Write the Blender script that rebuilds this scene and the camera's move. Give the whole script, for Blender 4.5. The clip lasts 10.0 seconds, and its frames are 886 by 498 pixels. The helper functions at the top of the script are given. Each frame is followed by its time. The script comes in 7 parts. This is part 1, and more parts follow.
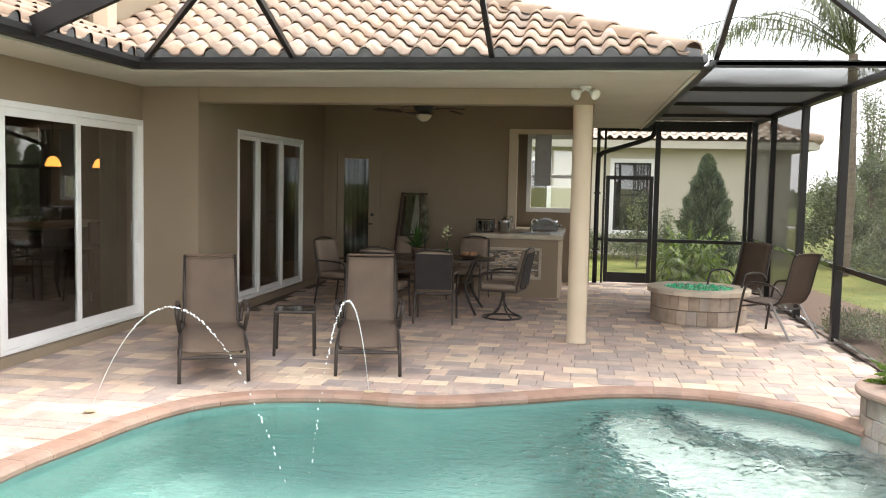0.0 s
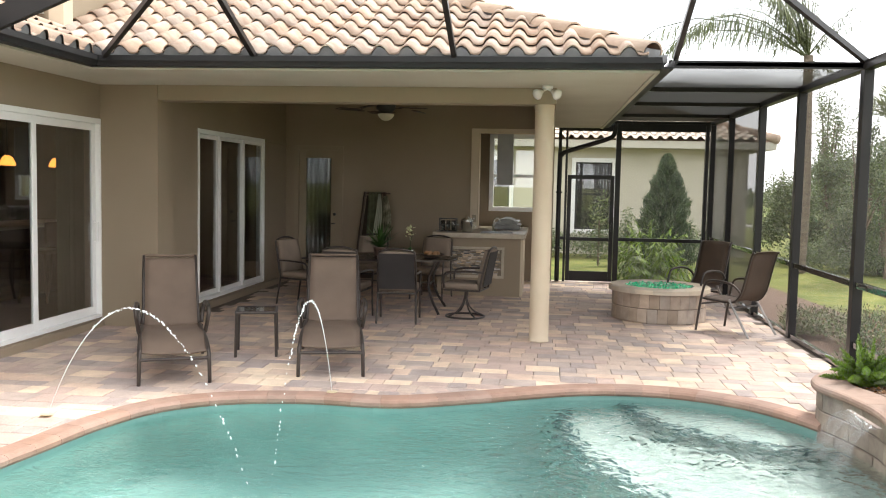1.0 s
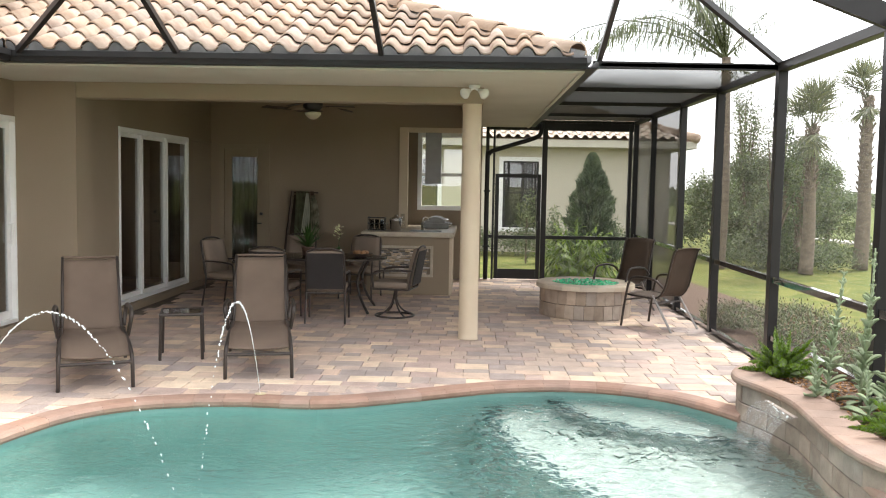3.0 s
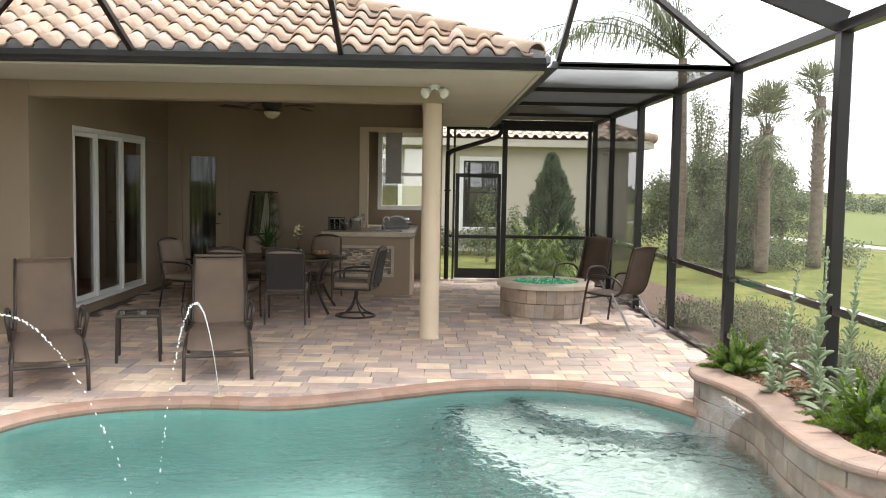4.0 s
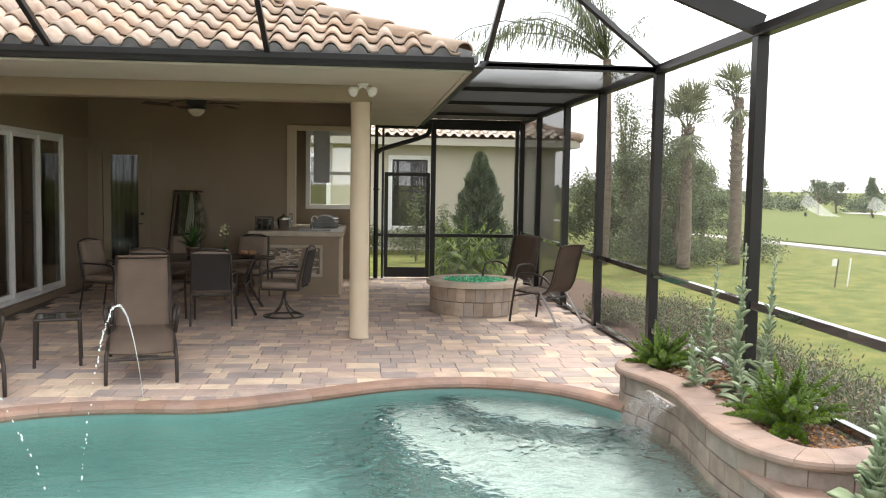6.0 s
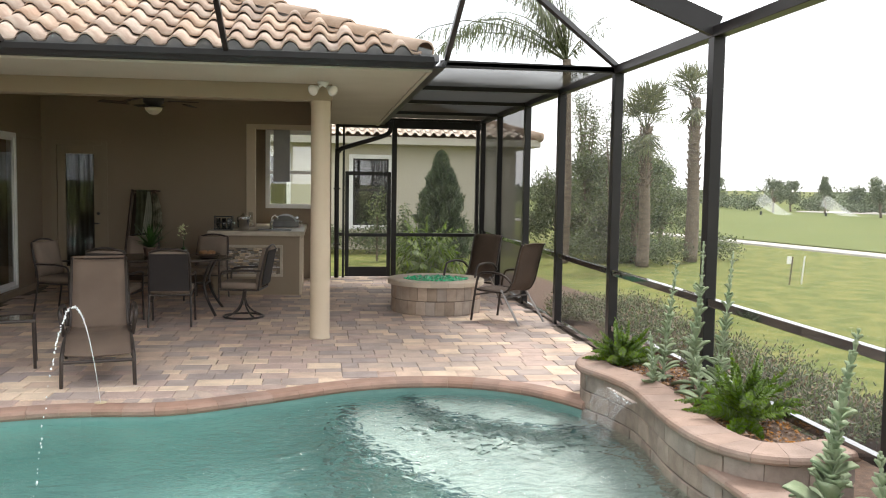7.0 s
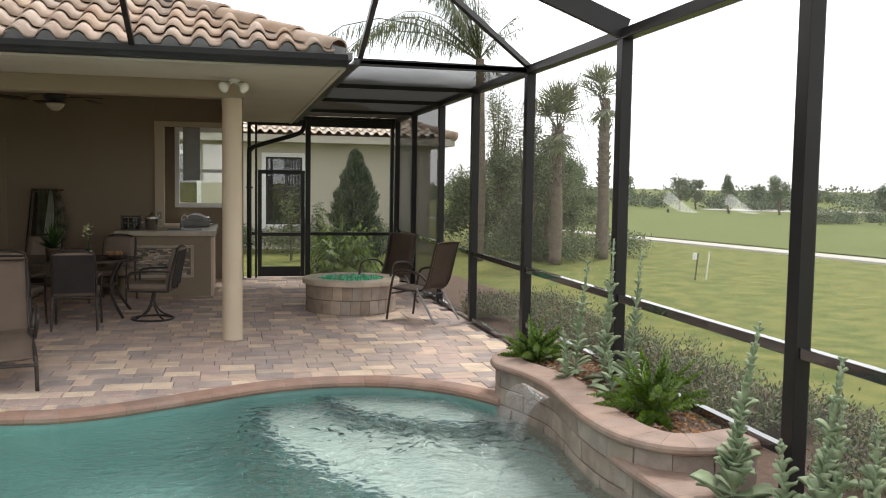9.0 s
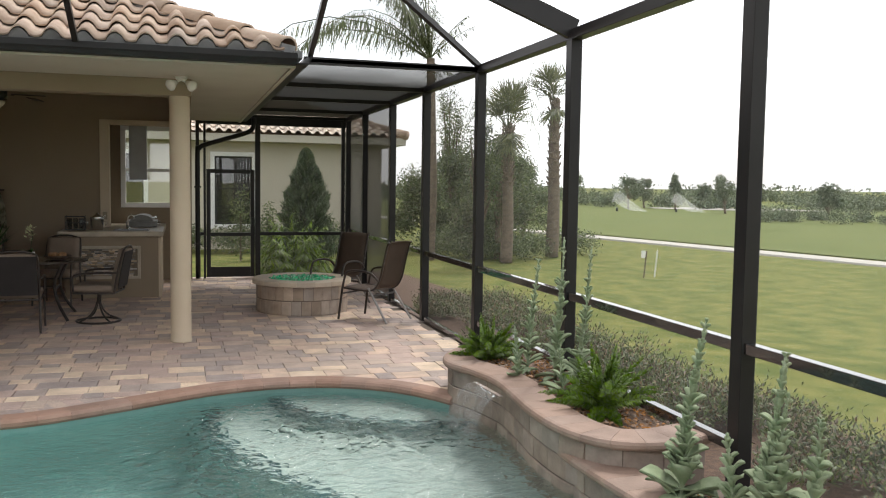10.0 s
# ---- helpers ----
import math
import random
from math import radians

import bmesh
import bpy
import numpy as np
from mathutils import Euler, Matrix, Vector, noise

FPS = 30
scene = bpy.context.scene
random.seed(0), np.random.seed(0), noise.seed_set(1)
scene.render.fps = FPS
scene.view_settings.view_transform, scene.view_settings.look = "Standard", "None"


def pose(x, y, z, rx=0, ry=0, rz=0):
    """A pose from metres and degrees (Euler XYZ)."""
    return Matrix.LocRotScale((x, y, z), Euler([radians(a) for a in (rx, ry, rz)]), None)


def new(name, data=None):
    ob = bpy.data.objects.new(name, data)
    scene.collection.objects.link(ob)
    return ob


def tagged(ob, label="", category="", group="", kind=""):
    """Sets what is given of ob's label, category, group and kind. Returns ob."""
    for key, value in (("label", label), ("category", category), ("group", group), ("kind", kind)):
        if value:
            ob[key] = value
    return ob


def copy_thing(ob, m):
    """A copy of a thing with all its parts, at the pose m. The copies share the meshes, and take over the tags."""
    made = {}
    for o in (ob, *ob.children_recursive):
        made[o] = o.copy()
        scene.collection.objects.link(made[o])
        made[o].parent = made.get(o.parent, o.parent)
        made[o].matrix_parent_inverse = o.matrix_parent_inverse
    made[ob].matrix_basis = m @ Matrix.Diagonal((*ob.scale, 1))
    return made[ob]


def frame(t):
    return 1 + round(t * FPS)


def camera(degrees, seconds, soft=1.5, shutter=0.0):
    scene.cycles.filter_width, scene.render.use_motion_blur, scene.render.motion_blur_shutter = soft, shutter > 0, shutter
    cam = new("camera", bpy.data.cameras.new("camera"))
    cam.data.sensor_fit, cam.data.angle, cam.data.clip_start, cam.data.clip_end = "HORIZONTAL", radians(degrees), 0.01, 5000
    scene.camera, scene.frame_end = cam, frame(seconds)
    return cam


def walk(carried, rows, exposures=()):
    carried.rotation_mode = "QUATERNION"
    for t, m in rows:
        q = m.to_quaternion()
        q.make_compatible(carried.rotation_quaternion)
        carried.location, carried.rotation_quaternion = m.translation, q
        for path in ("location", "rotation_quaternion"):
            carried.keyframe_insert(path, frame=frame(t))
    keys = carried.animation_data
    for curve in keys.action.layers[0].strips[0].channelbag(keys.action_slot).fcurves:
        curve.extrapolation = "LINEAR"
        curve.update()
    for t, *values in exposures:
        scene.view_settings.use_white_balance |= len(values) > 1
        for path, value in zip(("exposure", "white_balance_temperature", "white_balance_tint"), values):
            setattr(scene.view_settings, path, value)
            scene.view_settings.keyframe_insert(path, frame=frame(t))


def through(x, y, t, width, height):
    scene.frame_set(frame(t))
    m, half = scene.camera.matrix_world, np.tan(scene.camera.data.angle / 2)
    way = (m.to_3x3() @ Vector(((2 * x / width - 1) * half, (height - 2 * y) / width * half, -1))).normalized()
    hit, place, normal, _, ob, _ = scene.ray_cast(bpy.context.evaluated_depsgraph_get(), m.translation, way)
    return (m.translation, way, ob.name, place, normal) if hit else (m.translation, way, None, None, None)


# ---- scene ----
cam = camera(53.35, 10.0, 1.1)

PATH = [
    (0.0, pose(0, 0, 1.72, 85.77, -1.21, 8.98)),
    (0.5, pose(0, 0, 1.72, 85.78, -1.19, 7.76)),
    (1.0, pose(0, 0, 1.72, 85.78, -1.18, 6.56)),
    (1.5, pose(0, 0, 1.72, 85.78, -1.14, 5.39)),
    (2.0, pose(0, 0, 1.72, 85.79, -1.10, 4.28)),
    (2.5, pose(0, 0, 1.72, 85.79, -1.07, 3.16)),
    (4.0, pose(0, 0, 1.72, 85.82, -0.99, -0.64)),
    (4.5, pose(0, 0, 1.72, 85.81, -0.97, -1.80)),
    (5.0, pose(0, 0, 1.72, 85.81, -0.96, -2.93)),
    (6.5, pose(0, 0, 1.72, 85.82, -0.92, -6.48)),
    (7.0, pose(0, 0, 1.72, 85.81, -0.91, -7.77)),
    (7.5, pose(0, 0, 1.72, 85.81, -0.95, -9.07)),
    (8.0, pose(0, 0, 1.72, 85.81, -0.93, -10.45)),
    (8.5, pose(0, 0, 1.72, 85.81, -0.91, -11.85)),
    (9.0, pose(0, 0, 1.72, 85.81, -0.90, -13.29)),
    (9.5, pose(0, 0, 1.72, 85.81, -0.88, -14.81)),
    (10.0, pose(0, 0, 1.72, 85.81, -0.84, -16.44)),
]
walk(cam, PATH, [(0.0, 0.70), (2.5, 0.66), (5.0, 0.50), (7.5, 0.20), (10.0, -0.24)])

# ---- light ----
SUN_DIR = Vector((0.40, 0.42, 0.81)).normalized()      # towards the sun
sun_data = bpy.data.lights.new("sun", "SUN")
sun_data.energy, sun_data.angle, sun_data.color = 3.2, radians(14), (1.0, 0.96, 0.90)
sun = new("sun", sun_data)
sun.rotation_euler = SUN_DIR.to_track_quat("Z", "Y").to_euler()

world = bpy.data.worlds.new("sky")
scene.world = world
world.use_nodes = True
wn = world.node_tree
wn.nodes.clear()
w_out = wn.nodes.new("ShaderNodeOutputWorld")
w_bg = wn.nodes.new("ShaderNodeBackground")
w_sky = wn.nodes.new("ShaderNodeTexSky")
w_sky.sky_type, w_sky.sun_disc = "NISHITA", False
w_sky.sun_elevation = math.asin(SUN_DIR.z)
w_sky.sun_rotation = math.atan2(SUN_DIR.x, SUN_DIR.y)
w_sky.dust_density, w_sky.air_density = 3.0, 1.0
w_tc = wn.nodes.new("ShaderNodeTexCoord")
w_noise = wn.nodes.new("ShaderNodeTexNoise")
w_noise.inputs["Scale"].default_value, w_noise.inputs["Detail"].default_value = 2.2, 6.0
w_ramp = wn.nodes.new("ShaderNodeValToRGB")
w_ramp.color_ramp.elements[0].position, w_ramp.color_ramp.elements[0].color = 0.30, (0.45, 0.45, 0.45, 1)
w_ramp.color_ramp.elements[1].position, w_ramp.color_ramp.elements[1].color = 0.55, (0.92, 0.92, 0.92, 1)
w_mix = wn.nodes.new("ShaderNodeMixRGB")
w_mix.inputs[2].default_value = (12.6, 12.7, 12.9, 1)      # thin bright cloud
wn.links.new(w_tc.outputs["Generated"], w_noise.inputs["Vector"])
wn.links.new(w_noise.outputs[0], w_ramp.inputs[0])
wn.links.new(w_ramp.outputs[0], w_mix.inputs[0])
wn.links.new(w_sky.outputs[0], w_mix.inputs[1])
wn.links.new(w_mix.outputs[0], w_bg.inputs[0])
w_bg.inputs[1].default_value = 0.15
wn.links.new(w_bg.outputs[0], w_out.inputs[0])


# ---- materials ----
def mat(name, c1, c2=None, rough=0.7, scale=6.0, fine=60.0, bump=0.1, metal=0.0, obj_var=0.0, isl_var=0.0,
        trans=0.0, ior=1.45, alpha=1.0, spec=0.5, stretch=None, translucent=0.0, tint=None, coat=0.0):
    """Base colour that wanders between two tones at a coarse and a fine scale, with a fine relief."""
    m = bpy.data.materials.new(name)
    m.use_nodes = True
    nt = m.node_tree
    b = nt.nodes["Principled BSDF"]
    L = nt.links.new
    c2 = c2 or tuple(v * 0.8 for v in c1)
    geo = nt.nodes.new("ShaderNodeNewGeometry")
    vec = geo.outputs["Position"]
    if stretch:
        mp = nt.nodes.new("ShaderNodeMapping")
        mp.inputs["Scale"].default_value = stretch
        L(vec, mp.inputs["Vector"])
        vec = mp.outputs[0]
    n1 = nt.nodes.new("ShaderNodeTexNoise")
    n1.inputs["Scale"].default_value, n1.inputs["Detail"].default_value = scale, 5.0
    n2 = nt.nodes.new("ShaderNodeTexNoise")
    n2.inputs["Scale"].default_value, n2.inputs["Detail"].default_value = fine, 3.0
    L(vec, n1.inputs["Vector"])
    L(vec, n2.inputs["Vector"])
    mx = nt.nodes.new("ShaderNodeMixRGB")
    mx.inputs[1].default_value, mx.inputs[2].default_value = (*c1, 1), (*c2, 1)
    add = nt.nodes.new("ShaderNodeMath")
    add.operation = "MULTIPLY_ADD"
    L(n2.outputs[0], add.inputs[0])
    add.inputs[1].default_value = 0.5
    mr = nt.nodes.new("ShaderNodeMapRange")
    mr.inputs[1].default_value, mr.inputs[2].default_value = 0.32, 0.68
    mr.inputs[3].default_value, mr.inputs[4].default_value = -0.25, 0.75
    L(n1.outputs[0], mr.inputs[0])
    L(mr.outputs[0], add.inputs[2])
    add.use_clamp = True
    L(add.outputs[0], mx.inputs[0])
    col = mx.outputs[0]
    for var, node, sock in ((obj_var, "ShaderNodeObjectInfo", "Random"), (isl_var, "ShaderNodeNewGeometry", "Random Per Island")):
        if var:
            src = nt.nodes.new(node)
            ramp = nt.nodes.new("ShaderNodeMapRange")
            ramp.inputs[3].default_value, ramp.inputs[4].default_value = 1 - var, 1 + var
            L(src.outputs[sock], ramp.inputs[0])
            hs = nt.nodes.new("ShaderNodeHueSaturation")
            L(ramp.outputs[0], hs.inputs["Value"])
            sat = nt.nodes.new("ShaderNodeMath")
            sat.operation = "PINGPONG"
            sat.inputs[1].default_value = 0.13
            L(src.outputs[sock], sat.inputs[0])
            sa = nt.nodes.new("ShaderNodeMapRange")
            sa.inputs[2].default_value = 0.13
            sa.inputs[3].default_value, sa.inputs[4].default_value = 1 - var, 1 + var
            L(sat.outputs[0], sa.inputs[0])
            L(sa.outputs[0], hs.inputs["Saturation"])
            L(col, hs.inputs["Color"])
            col = hs.outputs[0]
    L(col, b.inputs["Base Color"])
    b.inputs["Roughness"].default_value = rough
    b.inputs["Metallic"].default_value = metal
    b.inputs["Transmission Weight"].default_value = trans
    b.inputs["IOR"].default_value = ior
    b.inputs["Alpha"].default_value = alpha
    b.inputs["Specular IOR Level"].default_value = spec
    b.inputs["Coat Weight"].default_value = coat
    if bump:
        bp = nt.nodes.new("ShaderNodeBump")
        bp.inputs["Strength"].default_value = bump
        bp.inputs["Distance"].default_value = 0.01
        L(n2.outputs[0], bp.inputs["Height"])
        L(bp.outputs[0], b.inputs["Normal"])
    if translucent:
        tr = nt.nodes.new("ShaderNodeBsdfTranslucent")
        L(col, tr.inputs[0])
        ms = nt.nodes.new("ShaderNodeMixShader")
        ms.inputs[0].default_value = translucent
        L(b.outputs[0], ms.inputs[1])
        L(tr.outputs[0], ms.inputs[2])
        L(ms.outputs[0], nt.nodes["Material Output"].inputs[0])
    return m


def glow(name, c, strength):
    m = bpy.data.materials.new(name)
    m.use_nodes = True
    b = m.node_tree.nodes["Principled BSDF"]
    b.inputs["Base Color"].default_value = (*c, 1)
    b.inputs["Emission Color"].default_value = (*c, 1)
    b.inputs["Emission Strength"].default_value = strength
    return m


M_STUCCO = mat("stucco", (0.315, 0.250, 0.178), (0.28, 0.22, 0.155), 0.9, 0.7, 140, 0.35)
M_BEAM = mat("stucco_beam", (0.325, 0.265, 0.185), (0.29, 0.235, 0.165), 0.9, 0.7, 140, 0.3)
M_SOFFIT = mat("soffit_paint", (0.55, 0.52, 0.44), (0.50, 0.47, 0.395), 0.8, 1.5, 200, 0.12)
M_COLUMN = mat("column_paint", (0.60, 0.50, 0.37), (0.55, 0.455, 0.33), 0.65, 2, 90, 0.2)
M_BRONZE = mat("bronze_aluminium", (0.017, 0.016, 0.016), (0.023, 0.021, 0.021), 0.34, 3, 90, 0.02, spec=0.35)
M_RAIL = mat("bronze_rail", (0.020, 0.019, 0.019), (0.027, 0.025, 0.025), 0.16, 3, 90, 0.0, spec=1.0, coat=1.0)
M_WHITE = mat("white_vinyl", (0.87, 0.87, 0.85), (0.82, 0.82, 0.80), 0.4, 3, 90, 0.03)
M_GUTTER = mat("bronze_gutter", (0.020, 0.020, 0.021), (0.027, 0.026, 0.026), 0.5, 3, 60, 0.05, spec=0.25)
M_GLASS = mat("pane_glass", (0.92, 0.95, 0.94), (0.92, 0.95, 0.94), 0.01, 1, 4, 0.0, trans=1.0, ior=1.9)
M_TILE = mat("roof_tile", (0.51, 0.41, 0.325), (0.35, 0.245, 0.185), 0.8, 5, 45, 0.25, obj_var=0.16)
M_TILE_J = mat("roof_tile_far", (0.50, 0.385, 0.30), (0.34, 0.235, 0.175), 0.8, 5, 45, 0.25, isl_var=0.16)
M_RIDGE = mat("ridge_tile", (0.44, 0.33, 0.25), (0.36, 0.26, 0.19), 0.8, 5, 45, 0.3, obj_var=0.1)
M_TILE_N = mat("neighbour_roof_tile", (0.66, 0.58, 0.49), (0.48, 0.38, 0.30), 0.8, 5, 45, 0.25, isl_var=0.12)
M_MORTAR = mat("grey_mortar", (0.27, 0.27, 0.27), (0.20, 0.20, 0.21), 0.9, 9, 70, 0.3)
M_UNDER = mat("roof_underlay", (0.20, 0.12, 0.08), (0.14, 0.09, 0.06), 0.9, 4, 40, 0.2)


def tone_mat(name, tones, socket_node, socket, rough, fine, bump):
    """A cast stone in several body tones, one for each piece, with a cloudy bloom and a sandy grain."""
    m = bpy.data.materials.new(name)
    m.use_nodes = True
    nt = m.node_tree
    L = nt.links.new
    b = nt.nodes["Principled BSDF"]
    src = nt.nodes.new(socket_node)
    ramp = nt.nodes.new("ShaderNodeValToRGB")
    ramp.color_ramp.interpolation = "CONSTANT"
    while len(ramp.color_ramp.elements) < len(tones):
        ramp.color_ramp.elements.new(0.5)
    for e, (at, c) in zip(ramp.color_ramp.elements, tones):
        e.position, e.color = at, (*c, 1)
    L(src.outputs[socket], ramp.inputs[0])
    geo = nt.nodes.new("ShaderNodeNewGeometry")
    cloud, grain = nt.nodes.new("ShaderNodeTexNoise"), nt.nodes.new("ShaderNodeTexNoise")
    cloud.inputs["Scale"].default_value, cloud.inputs["Detail"].default_value = 4.5, 5.0
    grain.inputs["Scale"].default_value, grain.inputs["Detail"].default_value = fine, 3.0
    L(geo.outputs["Position"], cloud.inputs["Vector"])
    L(geo.outputs["Position"], grain.inputs["Vector"])
    both = nt.nodes.new("ShaderNodeMath")
    both.operation = "ADD"
    L(cloud.outputs[0], both.inputs[0])
    L(grain.outputs[0], both.inputs[1])
    val = nt.nodes.new("ShaderNodeMapRange")
    val.inputs[1].default_value, val.inputs[2].default_value = 0.65, 1.35
    val.inputs[3].default_value, val.inputs[4].default_value = 0.70, 1.28
    L(both.outputs[0], val.inputs[0])
    hs = nt.nodes.new("ShaderNodeHueSaturation")
    L(val.outputs[0], hs.inputs["Value"])
    L(ramp.outputs[0], hs.inputs["Color"])
    L(hs.outputs[0], b.inputs["Base Color"])
    b.inputs["Roughness"].default_value = rough
    bp = nt.nodes.new("ShaderNodeBump")
    bp.inputs["Strength"].default_value, bp.inputs["Distance"].default_value = bump, 0.01
    L(grain.outputs[0], bp.inputs["Height"])
    L(bp.outputs[0], b.inputs["Normal"])
    return m


PAVER_TONES = [(0.0, (0.542, 0.424, 0.347)), (0.22, (0.444, 0.358, 0.314)), (0.42, (0.622, 0.468, 0.364)), (0.58, (0.507, 0.380, 0.325)),
               (0.74, (0.392, 0.320, 0.292)), (0.86, (0.726, 0.573, 0.430))]
M_PAVER = tone_mat("paver", PAVER_TONES, "ShaderNodeObjectInfo", "Random", 0.72, 80, 0.4)
M_PAVER_J = tone_mat("paver_far", PAVER_TONES, "ShaderNodeNewGeometry", "Random Per Island", 0.72, 80, 0.4)
M_JOINT = mat("joint_sand", (0.16, 0.125, 0.10), (0.11, 0.085, 0.07), 0.95, 9, 150, 0.3)
M_COPING = mat("coping_brick", (0.37, 0.235, 0.18), (0.285, 0.18, 0.135), 0.7, 6, 70, 0.35, obj_var=0.08)
M_CAP = mat("planter_cap", (0.34, 0.235, 0.185), (0.26, 0.18, 0.14), 0.7, 6, 70, 0.35, obj_var=0.08)
M_PITSTONE = mat("fire_pit_stone", (0.43, 0.35, 0.28), (0.32, 0.255, 0.205), 0.8, 8, 60, 0.45, obj_var=0.24)
M_PITCAP = mat("fire_pit_cap", (0.60, 0.51, 0.40), (0.52, 0.44, 0.34), 0.8, 6, 60, 0.3, obj_var=0.08)
M_PLASTER = mat("pool_plaster", (0.27, 0.45, 0.415), (0.215, 0.385, 0.36), 0.6, 2.5, 40, 0.05)
M_SHELF = mat("pool_shelf_plaster", (0.46, 0.51, 0.47), (0.27, 0.34, 0.32), 0.6, 4.5, 40, 0.05)
M_GRASS = mat("lawn", (0.20, 0.195, 0.062), (0.098, 0.127, 0.035), 0.95, 2.6, 18.0, 0.9, spec=0.1)
M_FAIRWAY = mat("fairway", (0.155, 0.175, 0.062), (0.118, 0.145, 0.048), 0.95, 0.3, 6.0, 0.6, spec=0.1)
M_CONC = mat("concrete_path", (0.48, 0.455, 0.41), (0.42, 0.395, 0.35), 0.9, 2, 30, 0.2)
M_MULCH = mat("bark_mulch", (0.16, 0.10, 0.068), (0.085, 0.055, 0.04), 0.95, 20, 90, 0.8)
M_NEIGH = mat("neighbour_stucco", (0.56, 0.52, 0.42), (0.52, 0.48, 0.385), 0.9, 0.8, 120, 0.3)
M_ROOM = mat("room_wall", (0.28, 0.23, 0.17), (0.22, 0.18, 0.13), 0.9, 2, 60, 0.1)
M_ROOMFLOOR = mat("room_floor", (0.07, 0.045, 0.03), (0.05, 0.035, 0.025), 0.4, 2, 30, 0.1)


def screen_mat(name, cover, grey):
    """Woven insect screen: a fine mesh that lets most of the view through."""
    m = bpy.data.materials.new(name)
    m.use_nodes = True
    nt = m.node_tree
    b = nt.nodes["Principled BSDF"]
    b.inputs["Base Color"].default_value = (grey, grey, grey * 0.98, 1)
    b.inputs["Roughness"].default_value = 0.8
    t = nt.nodes.new("ShaderNodeBsdfTransparent")
    ms = nt.nodes.new("ShaderNodeMixShader")
    ms.inputs[0].default_value = cover
    nt.links.new(t.outputs[0], ms.inputs[1])
    nt.links.new(b.outputs[0], ms.inputs[2])
    nt.links.new(ms.outputs[0], nt.nodes["Material Output"].inputs[0])
    return m


M_SCREEN = screen_mat("insect_screen", 0.25, 0.36)
# Near bays: the same screen, its view haze painted thinner.
M_SCREEN_CLEAR = screen_mat("near_insect_screen", 0.13, 0.36)
M_SCREEN_END = screen_mat("insect_screen_end", 0.20, 0.30)
# Far bays: haze of a grazing view painted as a denser, darker weave.
M_SCREEN_DENSE = screen_mat("grazing_screen", 0.80, 0.16)
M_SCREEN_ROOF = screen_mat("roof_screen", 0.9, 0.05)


def grazing_cover(m, y0, y1, c0, c1):
    """Cover that rises along y, painting in the weave's darkening at a grazing view."""
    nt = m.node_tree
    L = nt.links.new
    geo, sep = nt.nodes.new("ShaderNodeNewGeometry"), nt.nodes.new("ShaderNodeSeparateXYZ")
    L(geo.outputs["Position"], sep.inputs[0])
    # Patches stand in for palm fronds seen through the weave.
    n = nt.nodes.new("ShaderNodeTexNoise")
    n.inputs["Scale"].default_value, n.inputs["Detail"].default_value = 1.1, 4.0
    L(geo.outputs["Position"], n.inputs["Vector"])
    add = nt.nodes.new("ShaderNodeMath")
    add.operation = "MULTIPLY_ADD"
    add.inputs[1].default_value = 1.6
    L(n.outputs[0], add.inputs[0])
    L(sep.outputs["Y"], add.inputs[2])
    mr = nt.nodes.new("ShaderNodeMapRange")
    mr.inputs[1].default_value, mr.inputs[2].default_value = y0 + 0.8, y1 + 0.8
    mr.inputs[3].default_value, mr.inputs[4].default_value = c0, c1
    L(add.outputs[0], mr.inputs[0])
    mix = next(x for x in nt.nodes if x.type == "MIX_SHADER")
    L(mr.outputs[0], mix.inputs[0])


grazing_cover(M_SCREEN_ROOF, 8.5, 10.6, 0.60, 0.98)


def water_mat():
    m = bpy.data.materials.new("pool_water")
    m.use_nodes = True
    nt = m.node_tree
    b = nt.nodes["Principled BSDF"]
    b.inputs["Base Color"].default_value = (0.82, 0.94, 0.92, 1)
    b.inputs["Roughness"].default_value = 0.09
    b.inputs["IOR"].default_value = 1.33
    b.inputs["Transmission Weight"].default_value = 1.0
    # wavelets, livelier where the spill stirs the water
    L = nt.links.new
    geo = nt.nodes.new("ShaderNodeNewGeometry")
    dist = nt.nodes.new("ShaderNodeVectorMath")
    dist.operation = "DISTANCE"
    dist.inputs[1].default_value = (1.2, 6.1, -0.1)
    L(geo.outputs["Position"], dist.inputs[0])
    amp = nt.nodes.new("ShaderNodeMapRange")
    amp.inputs[1].default_value, amp.inputs[2].default_value = 0.3, 2.6
    amp.inputs[3].default_value, amp.inputs[4].default_value = 1.25, 0.12
    L(dist.outputs["Value"], amp.inputs[0])
    mp = nt.nodes.new("ShaderNodeMapping")
    mp.inputs["Scale"].default_value = (0.75, 1.3, 1.0)
    L(geo.outputs["Position"], mp.inputs["Vector"])
    n = nt.nodes.new("ShaderNodeTexNoise")
    n.inputs["Scale"].default_value, n.inputs["Detail"].default_value, n.inputs["Distortion"].default_value = 11.0, 2.0, 0.5
    L(mp.outputs[0], n.inputs["Vector"])
    h = nt.nodes.new("ShaderNodeMath")
    h.operation = "MULTIPLY"
    L(n.outputs[0], h.inputs[0])
    L(amp.outputs[0], h.inputs[1])
    bp = nt.nodes.new("ShaderNodeBump")
    bp.inputs["Strength"].default_value, bp.inputs["Distance"].default_value = 1.0, 0.12
    L(h.outputs[0], bp.inputs["Height"])
    L(bp.outputs[0], b.inputs["Normal"])
    return m


M_WATER = water_mat()


# ---- geometry helpers ----
def mesh_of(bm, name, material, smooth=False):
    me = bpy.data.meshes.new(name)
    bm.normal_update()
    bm.to_mesh(me)
    bm.free()
    if material:
        me.materials.append(material)
    if smooth:
        for p in me.polygons:
            p.use_smooth = True
    return me


